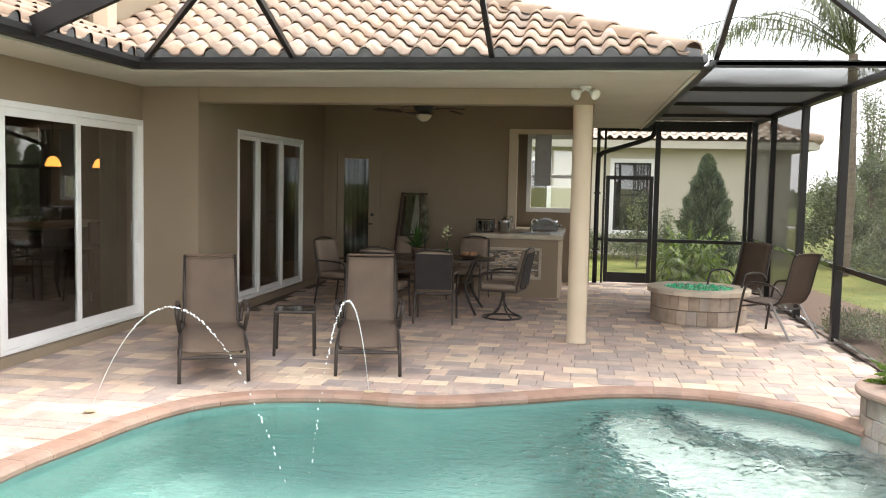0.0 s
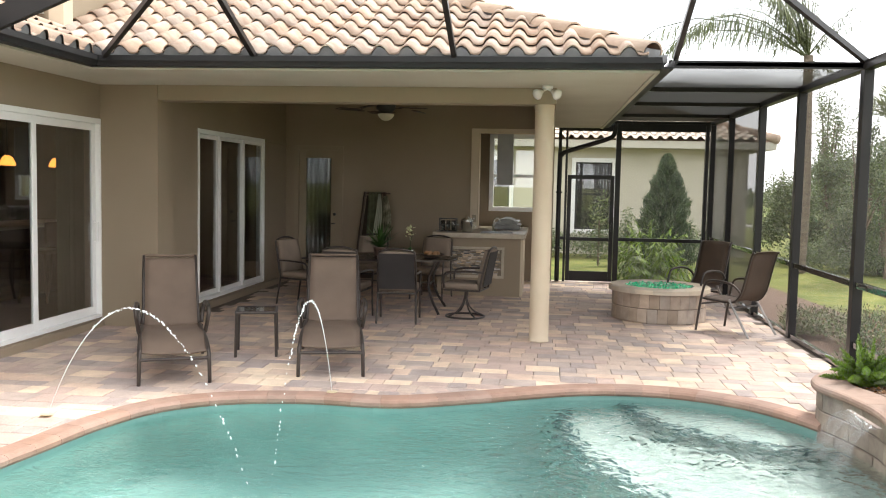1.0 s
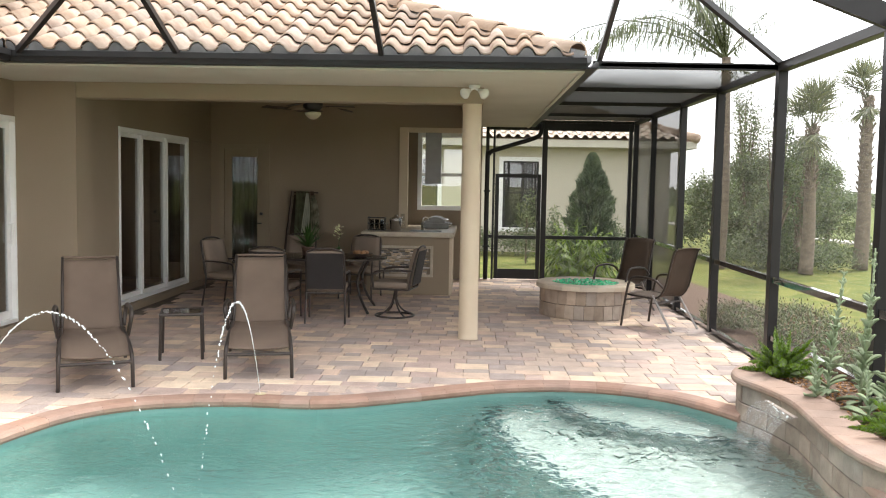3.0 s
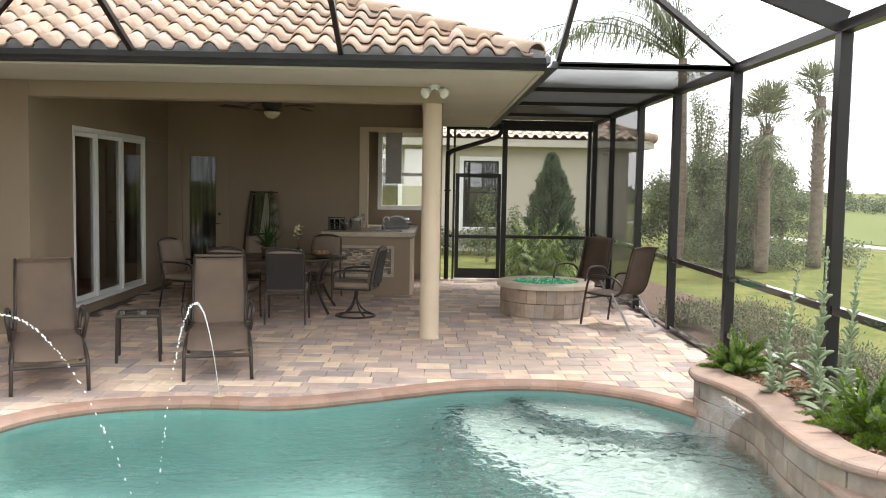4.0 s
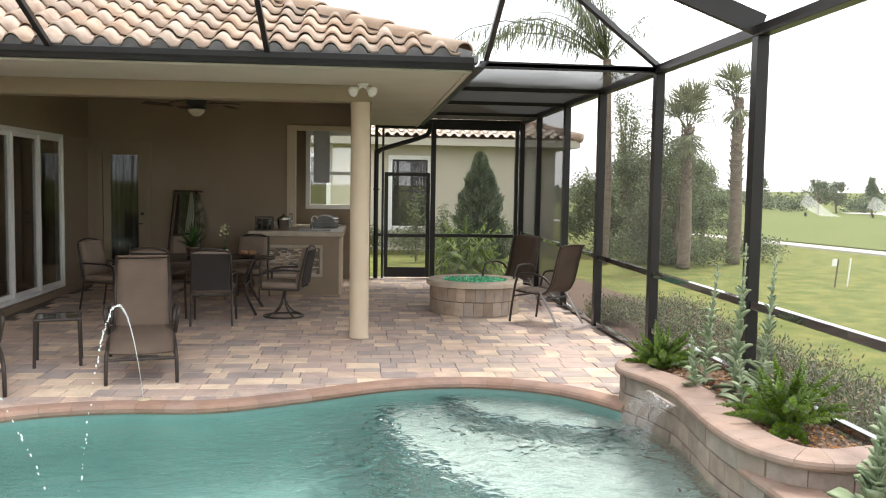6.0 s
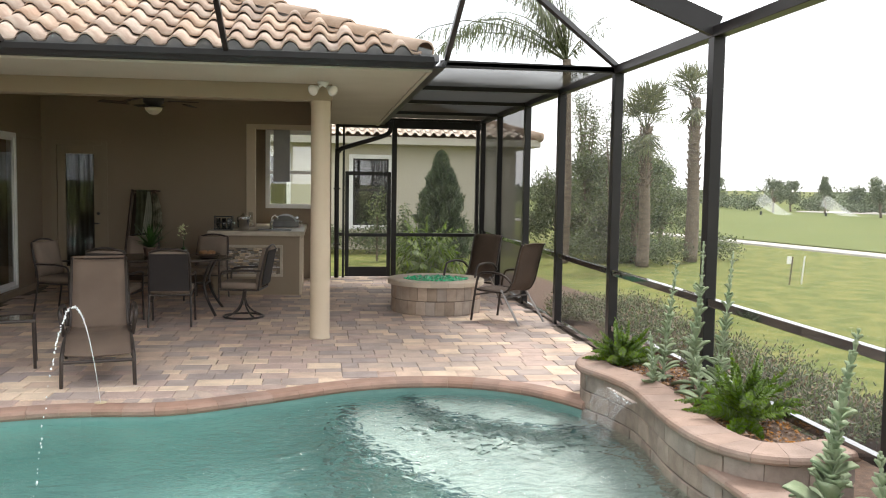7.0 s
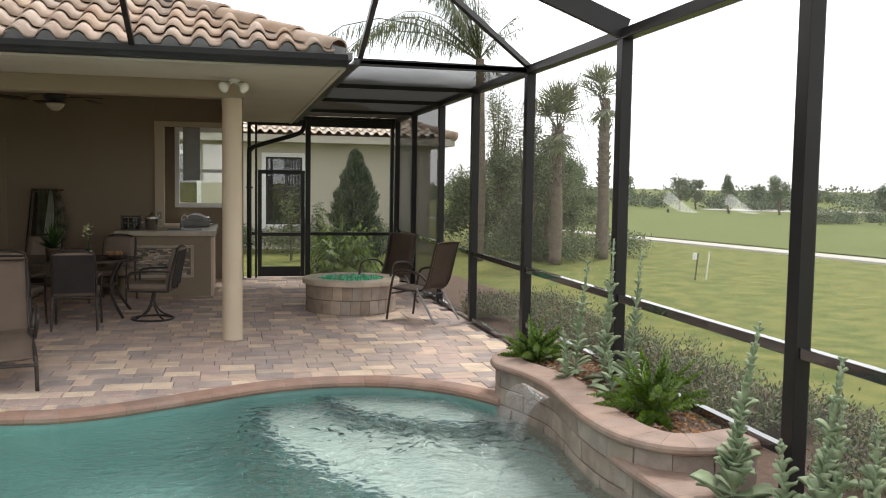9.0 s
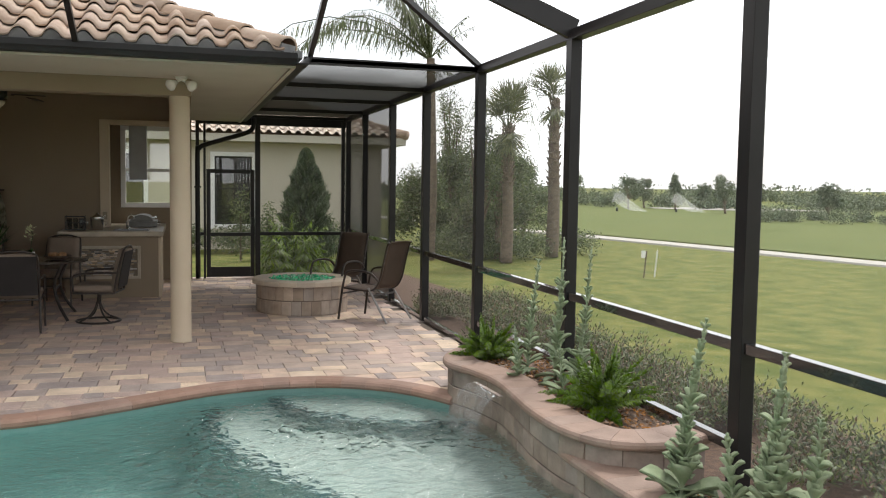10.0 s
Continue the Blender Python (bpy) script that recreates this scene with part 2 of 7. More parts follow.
def part(name, bm, material, parent, label="", smooth=False):
    ob = new(name, mesh_of(bm, name, material, smooth))
    if parent:
        ob.parent = parent
    if label:
        tagged(ob, label)
    return ob


def structure(name, bm, material, label, category, smooth=False, kind="structure"):
    return tagged(new(name, mesh_of(bm, name, material, smooth)), label, category, kind=kind)


def thing(name, label, category, m=None, group=""):
    ob = new(name)
    ob.empty_display_size = 0.1
    if m is not None:
        ob.matrix_basis = m
    return tagged(ob, label, category, group)


def box(bm, x0, x1, y0, y1, z0, z1, bevel=0.0, m=None):
    mm = Matrix.Translation(((x0 + x1) / 2, (y0 + y1) / 2, (z0 + z1) / 2)) @ Matrix.Diagonal((x1 - x0, y1 - y0, z1 - z0, 1))
    r = bmesh.ops.create_cube(bm, size=1.0, matrix=mm)
    vs = r["verts"]
    if bevel:
        es = list({e for v in vs for e in v.link_edges})
        rb = bmesh.ops.bevel(bm, geom=es, offset=bevel, segments=2, affect="EDGES", profile=0.6)
        vs = list({v for f in rb["faces"] for v in f.verts} | {v for v in vs if v.is_valid})
    if m is not None:
        bmesh.ops.transform(bm, matrix=m, verts=[v for v in vs if v.is_valid])
    return bm


def boxed(*a, **k):
    return box(bmesh.new(), *a, **k)


def bar(bm, a, b, w, h, up=(0, 0, 1)):
    """A straight box section from a to b."""
    a, b = Vector(a), Vector(b)
    d = (b - a).normalized()
    s = d.cross(Vector(up)).normalized()
    u = s.cross(d)
    q = [bm.verts.new(p + s * i * w / 2 + u * j * h / 2) for p in (a, b) for i, j in ((-1, -1), (1, -1), (1, 1), (-1, 1))]
    for i in range(4):
        bm.faces.new((q[i], q[(i + 1) % 4], q[4 + (i + 1) % 4], q[4 + i]))
    bm.faces.new(q[3::-1])
    bm.faces.new(q[4:])
    return bm


def tube(bm, pts, r, n=8, r_end=None, caps=True):
    """A round bar along a line of points."""
    pts = [Vector(p) for p in pts]
    rings = []
    side = None
    for i, p in enumerate(pts):
        d = (pts[min(i + 1, len(pts) - 1)] - pts[max(i - 1, 0)]).normalized()
        if side is None:
            side = d.orthogonal().normalized()
        side = (side - d * side.dot(d)).normalized()
        up = d.cross(side)
        rr = r if r_end is None else r + (r_end - r) * i / (len(pts) - 1)
        rings.append([bm.verts.new(p + (side * math.cos(a) + up * math.sin(a)) * rr) for a in (2 * math.pi * k / n for k in range(n))])
    for a, b in zip(rings, rings[1:]):
        for k in range(n):
            bm.faces.new((a[k], a[(k + 1) % n], b[(k + 1) % n], b[k]))
    if caps:
        bm.faces.new(rings[0][::-1])
        bm.faces.new(rings[-1])
    return bm


def smooth_line(pts, steps=6, closed=False):
    """A curve through the points (Catmull-Rom)."""
    pts = [Vector(p) for p in pts]
    n = len(pts)
    out = []
    for i in range(n if closed else n - 1):
        g = [pts[(i + k) % n] if closed else pts[min(max(i + k, 0), n - 1)] for k in (-1, 0, 1, 2)]
        for s in range(steps):
            t = s / steps
            out.append(0.5 * (2 * g[1] + (g[2] - g[0]) * t + (2 * g[0] - 5 * g[1] + 4 * g[2] - g[3]) * t * t
                              + (3 * g[1] - g[0] - 3 * g[2] + g[3]) * t ** 3))
    if not closed:
        out.append(pts[-1])
    return out


def resample(pts, step, closed=False):
    pts = list(pts) + ([pts[0]] if closed else [])
    run, total = [0.0], 0.0
    for a, b in zip(pts, pts[1:]):
        total += (b - a).length
        run.append(total)
    n = max(2, round(total / step))
    out, k = [], 0
    for i in range(n if closed else n + 1):
        s = total * i / n
        while k < len(pts) - 2 and run[k + 1] < s:
            k += 1
        out.append(pts[k].lerp(pts[k + 1], (s - run[k]) / max(run[k + 1] - run[k], 1e-9)))
    return out


def normals2(pts, closed=False):
    """The normals to the right of a flat line of points."""
    n = len(pts)
    out = []
    for i in range(n):
        a = pts[(i - 1) % n] if closed else pts[max(i - 1, 0)]
        b = pts[(i + 1) % n] if closed else pts[min(i + 1, n - 1)]
        d = (b - a).normalized()
        out.append(Vector((d.y, -d.x, 0)))
    return out


def block_parts(name, parent, pts, profile, length, material, closed=False, gap=0.003):
    """Blocks of one profile laid end to end along a line, each a piece of its own."""
    fine = resample(pts, length / 3, closed)
    nn = normals2(fine, closed)
    n = len(fine)
    last = n if closed else n - 1
    for k in range(0, last, 3):
        m = min(3, last - k)
        ids = [(k + j) % n for j in range(m + 1)]
        ps = [fine[i].copy() for i in ids]
        ps[0] += (ps[1] - ps[0]).normalized() * gap / 2
        ps[-1] -= (ps[-1] - ps[-2]).normalized() * gap / 2
        bm = bmesh.new()
        rings = [[bm.verts.new(p + nn[i] * o + Vector((0, 0, z))) for o, z in profile] for p, i in zip(ps, ids)]
        w = len(profile)
        for a, b in zip(rings, rings[1:]):
            for j in range(w):
                bm.faces.new((a[j], a[(j + 1) % w], b[(j + 1) % w], b[j]))
        bm.faces.new(rings[0][::-1])
        bm.faces.new(rings[-1])
        bmesh.ops.recalc_face_normals(bm, faces=bm.faces)
        part(name, bm, material, parent)


def fill_loops(bm, loops, z):
    """A flat sheet bounded by the loops (outer and holes)."""
    es = []
    for lp in loops:
        vs = [bm.verts.new((p[0], p[1], z)) for p in lp]
        es += [bm.edges.new((a, b)) for a, b in zip(vs, vs[1:] + vs[:1])]
    bmesh.ops.triangle_fill(bm, use_beauty=True, use_dissolve=False, edges=es)
    for f in bm.faces:
        if f.normal.z < 0:
            f.normal_flip()
    return bm


def inside(p, poly):
    r = False
    for a, b in zip(poly, poly[1:] + poly[:1]):
        if (a[1] > p[1]) != (b[1] > p[1]) and p[0] < (b[0] - a[0]) * (p[1] - a[1]) / (b[1] - a[1]) + a[0]:
            r = not r
    return r


def wall_y(bm, y0, y1, x0, x1, z0, z1, holes=()):
    """A wall along x with rectangular holes (x0, x1, z0, z1)."""
    xs = sorted({x0, x1, *[h[0] for h in holes], *[h[1] for h in holes]})
    for a, b in zip(xs, xs[1:]):
        cuts = sorted((h[2], h[3]) for h in holes if h[0] <= a and h[1] >= b)
        z = z0
        for c, d in cuts:
            if c > z:
                box(bm, a, b, y0, y1, z, c)
            z = d
        if z < z1:
            box(bm, a, b, y0, y1, z, z1)
    bmesh.ops.remove_doubles(bm, verts=bm.verts, dist=1e-5)
    return bm


def wall_x(bm, x0, x1, y0, y1, z0, z1, holes=()):
    wall_y(bm, -x1, -x0, y0, y1, z0, z1, holes)
    bmesh.ops.transform(bm, matrix=Matrix.Rotation(math.pi / 2, 4, "Z"), verts=bm.verts)
    return bm


# ---- plan, in metres ----
XL, XS, YF, YB, YE = -5.07, -4.45, 9.66, 14.9, 16.1     # left wall, slider wall, beam front, back wall, end wall
XR, ZTOP, ZRAIL = 2.93, 2.88, 0.86                      # cage side wall, its top and its middle rail
ZS, ZC, ZB = 2.77, 3.05, 2.60                           # soffit, ceiling and beam underside
EY, EX, EL = 8.20, 1.03, -4.40                          # eave lines: front, right, left wing
POOL = [(-3.29, 4.5), (-3.19, 5.25), (-3.08, 5.85), (-2.86, 6.36), (-2.42, 6.68), (-1.81, 6.81), (-1.15, 6.80), (-0.51, 7.08),
        (0.19, 7.46), (0.69, 7.59), (1.18, 7.56), (1.63, 7.34), (1.95, 6.98), (2.17, 6.5), (2.30, 5.7), (2.32, 4.9), (2.40, 4.0), (2.36, 2.8), (1.4, 1.7),
        (0.2, 1.25), (-1.4, 1.3), (-2.6, 2.0), (-3.2, 3.2)]
pool_line = resample(smooth_line([(x, y, 0) for x, y in POOL], 6, True), 0.12, True)
pool_out = [p - n * 0.125 for p, n in zip(pool_line, normals2(pool_line, True))]
ZW = -0.10

# ground, deck and pool
DECK = [(-5.2, -4.5), (XR + 0.06, -4.5), (XR + 0.06, YE + 0.06), (-5.2, YE + 0.06)]
structure("deck_bed", fill_loops(bmesh.new(), [DECK, [tuple(p[:2]) for p in pool_out]], -0.009), M_JOINT, "sand bed under the paved pool deck", "deck")
HOLE = [(-14, -4.5), (XR + 0.06, -4.5), (XR + 0.06, YE + 0.06), (-14, YE + 0.06)]
structure("ground", fill_loops(bmesh.new(), [[(-900, -900), (900, -900), (900, 900), (-900, 900)], HOLE], -0.08), M_GRASS, "mown yellow-green lawn around the house", "lawn")

bm = bmesh.new()
rings = []
for off, z in ((0.0, -0.02), (0.0, -0.9), (0.12, -1.25), (0.5, -1.4)):
    rings.append([bm.verts.new((p.x + n.x * off, p.y + n.y * off, z)) for p, n in zip(pool_line, normals2(pool_line, True))])
for a, b in zip(rings, rings[1:]):
    for k in range(len(a)):
        bm.faces.new((a[k], a[(k + 1) % len(a)], b[(k + 1) % len(a)], b[k]))
bm.faces.new(rings[-1])
bmesh.ops.recalc_face_normals(bm, faces=bm.faces)
structure("pool_basin", bm, M_PLASTER, "pale aqua plastered pool basin", "pool")

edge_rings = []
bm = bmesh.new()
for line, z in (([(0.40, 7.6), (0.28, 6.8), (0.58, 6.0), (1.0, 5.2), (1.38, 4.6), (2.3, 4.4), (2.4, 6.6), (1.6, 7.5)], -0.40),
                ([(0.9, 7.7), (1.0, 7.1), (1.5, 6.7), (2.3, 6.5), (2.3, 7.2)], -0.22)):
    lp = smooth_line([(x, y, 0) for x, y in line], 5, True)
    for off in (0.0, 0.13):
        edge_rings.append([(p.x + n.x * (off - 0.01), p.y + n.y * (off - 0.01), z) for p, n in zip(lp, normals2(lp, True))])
    top = [bm.verts.new((p.x, p.y, z)) for p in lp]
    low = [bm.verts.new((p.x, p.y, -1.38)) for p in lp]
    bm.faces.new(top)
    for k in range(len(lp)):
        bm.faces.new((top[k], top[(k + 1) % len(lp)], low[(k + 1) % len(lp)], low[k]))
bmesh.ops.recalc_face_normals(bm, faces=bm.faces)
# Shade on the step sides, painted as a dark band round their edges.
M_EDGE = mat("step_edge_shade", (0.045, 0.10, 0.10), (0.025, 0.065, 0.07), 0.3, 8, 50, 0.05)
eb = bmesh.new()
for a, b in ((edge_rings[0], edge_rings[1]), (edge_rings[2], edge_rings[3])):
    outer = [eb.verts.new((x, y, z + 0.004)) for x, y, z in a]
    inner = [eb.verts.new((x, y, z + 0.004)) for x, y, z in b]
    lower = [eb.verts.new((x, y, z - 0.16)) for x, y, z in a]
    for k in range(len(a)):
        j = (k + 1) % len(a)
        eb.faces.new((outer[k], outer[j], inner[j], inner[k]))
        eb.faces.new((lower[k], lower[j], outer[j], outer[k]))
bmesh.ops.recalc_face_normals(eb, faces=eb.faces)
structure("step_edge", eb, M_EDGE, "dark teal band painting in the shade along the pool step edges", "pool step")
structure("pool_step", bm, M_SHELF, "pale plastered sun shelf and step in the pool", "pool step")

# rippled water
bm = bmesh.new()
STEP = 0.022
nx, ny = int(5.8 / STEP), int(6.7 / STEP)
grid = {}
poly = [(p.x, p.y) for p in [q - n * 0.03 for q, n in zip(pool_line, normals2(pool_line, True))]]


def ripple(x, y):
    near = math.exp(-((x - 1.15) ** 2 + (y - 6.1) ** 2) / 1.5)
    a = 0.0030 + 0.046 * near
    v = 0.6 * noise.noise(Vector((x * 3.2, y * 4.6, 0.3))) + 0.8 * noise.noise(Vector((x * 7.5, y * 12.0, 5.1))) + 0.5 * noise.noise(Vector((x * 15, y * 21, 2.2)))
    return a * v


for i in range(nx + 1):
    for j in range(ny + 1):
        x, y = -3.45 + i * STEP, 1.1 + j * STEP
        if inside((x, y), poly):
            grid[i, j] = bm.verts.new((x, y, ZW + ripple(x, y)))
for (i, j), v in grid.items():
    q = [grid.get(k) for k in ((i, j), (i + 1, j), (i + 1, j + 1), (i, j + 1))]
    if all(q):
        bm.faces.new(q)
water = structure("water", bm, M_WATER, "clear turquoise pool water with ripples", "water", smooth=True)
water.visible_shadow = False

# coping of bullnosed bricks
BULL = [(-0.125, -0.05), (-0.125, 0.012), (0.0, 0.012), (0.03, 0.004), (0.045, -0.015), (0.045, -0.04), (0.03, -0.06), (0.0, -0.06)]
k0 = next(k for k, p in enumerate(pool_line) if p.x > 1.9 and p.y < 6.78)
k1 = max(k for k, p in enumerate(pool_line) if p.x > 1.9 and p.y > 2.3)
cop = pool_line[k1 + 1:] + pool_line[:k0 + 1]
coping = tagged(new("pool_coping"), "red-brown bullnose brick coping round the pool", "coping", kind="structure")
block_parts("coping_brick", coping, cop, BULL, 0.23, M_COPING, False, 0.002)

# ---- house shell ----
structure("wall_left", wall_x(bmesh.new(), XL - 0.22, XL, -4.4, YF + 0.1, -0.05, ZC, [(7.05, 9.67, 0.10, 2.38), (-2.0, 3.0, 0.1, 2.38)]), M_STUCCO, "tan stucco house wall with a sliding door", "wall")
structure("wall_pier", boxed(XL, XS + 0.07, YF - 0.02, 10.05, -0.05, ZC), M_STUCCO, "tan stucco pier beside the covered patio", "wall")
structure("wall_slider", wall_x(bmesh.new(), XS - 0.22, XS, 10.05, YB + 0.2, -0.05, ZC + 0.1, [(10.98, 13.70, 0.10, 2.37)]), M_STUCCO, "tan stucco patio wall with a three-panel door", "wall")
structure("wall_back", wall_y(bmesh.new(), YB, YB + 0.2, XS, -1.18, -0.05, ZC, [(-4.22, -3.52, 0.02, 2.26)]), M_STUCCO, "tan stucco back wall of the covered patio", "wall")
structure("wall_recess", boxed(-1.38, -1.18, YB + 0.2, YE, -0.05, ZC), M_STUCCO, "tan stucco return wall of the cooking recess", "wall")
structure("wall_kitchen", wall_y(bmesh.new(), YE - 0.1, YE + 0.1, -1.38, 0.16, -0.05, ZC, [(-0.93, -0.12, 1.32, 2.57)]), M_STUCCO, "tan stucco wall with a window behind the grill", "wall")
structure("ceiling", boxed(XS - 0.2, 0.12, YF + 0.2, YE + 0.1, ZC, ZC + 0.12), M_BEAM, "tan painted ceiling of the covered patio", "ceiling")
structure("beam_front", boxed(XS + 0.07, 0.10, YF, YF + 0.26, ZB, ZC), M_BEAM, "tan stucco beam over the patio opening", "beam")
structure("beam_side", boxed(-0.14, 0.10, YF + 0.26, YE - 0.1, ZB, ZC), M_BEAM, "tan stucco beam along the patio side", "beam")
structure("soffit_front", boxed(XL, EX - 0.04, EY + 0.02, YF - 0.02, ZS, ZS + 0.05), M_SOFFIT, "cream painted soffit under the front eave", "soffit")
structure("soffit_side", boxed(0.10, EX - 0.04, YF - 0.02, YE + 0.05, ZS, ZS + 0.05), M_SOFFIT, "cream painted soffit along the side eave", "soffit")
structure("soffit_wing", boxed(XL, EL - 0.02, -4.4, EY + 0.02, ZS, ZS + 0.05), M_SOFFIT, "cream painted soffit under the wing eave", "soffit")
bm = bmesh.new()
box(bm, EL, EX - 0.03, EY - 0.02, EY + 0.02, ZS - 0.015, 2.84)
box(bm, EX - 0.07, EX - 0.03, EY + 0.02, YE + 0.1, ZS - 0.015, 2.84)
box(bm, EL - 0.02, EL + 0.02, -4.4, EY - 0.02, ZS - 0.015, 2.84)
structure("fascia", bm, M_SOFFIT, "cream painted fascia board", "fascia")

gutter = thing("gutter", "dark bronze box gutter along the tiled eave", "gutter")
GUT = [(0, 0), (0.10, 0), (0.115, 0.03), (0.13, 0.05), (0.13, 0.10), (0.115, 0.10), (0.105, 0.015), (0.015, 0.015), (0, 0.10)]


def extrude_profile(bm, prof, a, b, out):
    a, b, out = Vector(a), Vector(b), Vector(out)
    r = [[bm.verts.new(p + out * o + Vector((0, 0, z))) for o, z in prof] for p in (a, b)]
    n = len(prof)
    for j in range(n):
        bm.faces.new((r[0][j], r[0][(j + 1) % n], r[1][(j + 1) % n], r[1][j]))
    bm.faces.new(r[0][::-1])
    bm.faces.new(r[1])
    bmesh.ops.recalc_face_normals(bm, faces=bm.faces)
    return bm


part("front_trough", extrude_profile(bmesh.new(), GUT, (EL + 0.13, EY - 0.02, 2.775), (EX - 0.03, EY - 0.02, 2.775), (0, -1, 0)), M_GUTTER, gutter)
part("side_trough", extrude_profile(bmesh.new(), GUT, (EX - 0.03, EY - 0.15, 2.775), (EX - 0.03, YE + 0.1, 2.775), (1, 0, 0)), M_GUTTER, gutter)
part("wing_trough", extrude_profile(bmesh.new(), GUT, (EL + 0.02, -4.4, 2.775), (EL + 0.02, EY - 0.02, 2.775), (1, 0, 0)), M_GUTTER, gutter)

# round column
bm = bmesh.new()
prof = [(0.114, 0.0), (0.114, 0.015), (0.109, 0.02), (0.108, 0.08), (0.106, 1.4), (0.104, ZB - 0.01), (0.104, ZB)]
rr = [[bm.verts.new((r * math.cos(a), r * math.sin(a), z)) for a in (2 * math.pi * k / 40 for k in range(40))] for r, z in prof]
for a, b in zip(rr, rr[1:]):
    for k in range(40):
        bm.faces.new((a[k], a[(k + 1) % 40], b[(k + 1) % 40], b[k]))
bm.faces.new(rr[0][::-1])
column = structure("column", bm, M_COLUMN, "smooth round cream stucco column at the patio corner", "column", smooth=True)
column.location = (-0.02, YF + 0.12, 0)

# ---- roof ----
PITCH = 0.42
ang = math.atan(PITCH)
ZE = 2.86
bm = bmesh.new()
RUN = 4.6
f = [bm.verts.new(p) for p in ((EL, EY, ZE), (EX, EY, ZE), (EX - RUN, EY + RUN, ZE + PITCH * RUN), (EL - RUN, EY + RUN, ZE + PITCH * RUN))]
bm.faces.new(f)
s = [bm.verts.new(p) for p in ((EX, EY, ZE), (EX, YE + 0.3, ZE), (EX - RUN, YE + 0.3, ZE + PITCH * RUN), (EX - RUN, EY + RUN, ZE + PITCH * RUN))]
bm.faces.new(s)
w = [bm.verts.new(p) for p in ((EL, -4.4, ZE), (EL, EY, ZE), (EL - RUN, EY + RUN, ZE + PITCH * RUN), (EL - RUN, -4.4, ZE + PITCH * RUN))]
bm.faces.new(w)
roof = structure("roof", bm, M_UNDER, "hipped roof of cream and terracotta barrel tiles", "roof")

TW, TC = 0.252, 0.37


def tile_geo():
    """One S-shaped roof tile: vertices and faces; x across, y up the slope."""
    n = 9
    vs, fs = [], []
    for y, lift, drop in ((0.0, 0.036, 1), (0.0, 0.036, 0), (0.42, 0.0, 0)):
        for i in range(n):
            u = i / (n - 1)
            if u < 0.62:
                z = 0.072 * math.sin(math.pi * u / 0.62) ** 0.8
            else:
                z = -0.012 * math.sin(math.pi * (u - 0.62) / 0.38)
            vs.append((u * TW * 1.02, y, z + lift + 0.012 - (0.014 if drop else 0)))
    for r in (0, 1):
        for i in range(n - 1):
            a = r * n + i
            fs.append((a, a + 1, a + n + 1, a + n))
    return vs, fs


TV, TF = tile_geo()
tile_me = bpy.data.meshes.new("tile")
tile_me.from_pydata(TV, [], TF)
tile_me.materials.append(M_TILE)
for p in tile_me.polygons:
    p.use_smooth = p.index >= 8


def slope_frame(origin, along, up):
    """x along the eave, y up the slope, z the normal."""
    x, y = Vector(along).normalized(), Vector(up).normalized()
    z = x.cross(y)
    return Matrix.Translation(origin) @ Matrix((x, y, z)).transposed().to_4x4()


joined_v, joined_f = [], []


def lay_tile(fr, c, r, as_part, jig):
    m = fr @ pose(c * TW + jig[0], r * TC + jig[1], 0.0, jig[2], 0, jig[3])
    if as_part:
        o = new("tile", tile_me)
        o.parent = roof
        o.matrix_basis = m
    else:
        k = len(joined_v)
        joined_v.extend(tuple(m @ Vector(v)) for v in TV)
        joined_f.extend(tuple(i + k for i in q) for q in TF)


front = slope_frame((EL, EY - 0.05, ZE + 0.02), (1, 0, 0), (0, 1, PITCH))
rnd = random.Random(5)
count = 0
cosp = math.cos(ang)
for r in range(12):
    y = (r + 0.5) * TC * cosp
    c0 = math.floor((-y) / TW) - 1
    c1 = math.ceil((EX - EL - y) / TW)
    for c in range(c0, c1 + 1):
        x = (c + 0.5) * TW
        if x < -y + 0.02 or x > (EX - EL) - y + 0.05:
            continue
        jig = (rnd.uniform(-.004, .004), rnd.uniform(-.008, .008), rnd.uniform(-.4, .8), rnd.uniform(-.5, .5))
        near = r < 11 and count < 300
        count += near
        lay_tile(front, c, r, near, jig)
wing = slope_frame((EL + 0.05, EY, ZE + 0.02), (0, 1, 0), (-1, 0, PITCH))
for r in range(12):
    y = (r + 0.5) * TC * cosp
    for c in range(-42, 14):
        if (c + 0.5) * TW < y - 0.02:
            lay_tile(wing, c, r, False, (0, rnd.uniform(-.008, .008), rnd.uniform(-.4, .8), rnd.uniform(-.5, .5)))
me = bpy.data.meshes.new("far_tiles")
me.from_pydata(joined_v, [], joined_f)
me.materials.append(M_TILE_J)
for p in me.polygons:
    p.use_smooth = True
o = new("far_tiles", me)
o.parent = roof
tagged(o, "weathered terracotta barrel tiles", kind="stuff")

# grey closure under the first course
bm = bmesh.new()
def bird_stop(bm, fr, c0, c1):
    """Mortar that fills the hollow of each hump along the eave."""
    for c in range(c0, c1):
        top = [(c * TW + u * TW, 0.072 * math.sin(math.pi * u / 0.62) ** 0.8 + 0.018 if u < 0.62 else 0.018) for u in (0, 0.03, 0.08, 0.16, 0.24, 0.31, 0.38, 0.46, 0.54, 0.59, 0.62, 1.0)]
        rows = [[bm.verts.new(fr @ Vector((x, y, z))) for x, z in [(top[0][0], -0.09)] + top + [(top[-1][0], -0.09)]] for y in (0.012, 0.06)]
        bm.faces.new(rows[0])
        for k in range(1, len(rows[0]) - 2):
            bm.faces.new((rows[0][k], rows[0][k + 1], rows[1][k + 1], rows[1][k]))


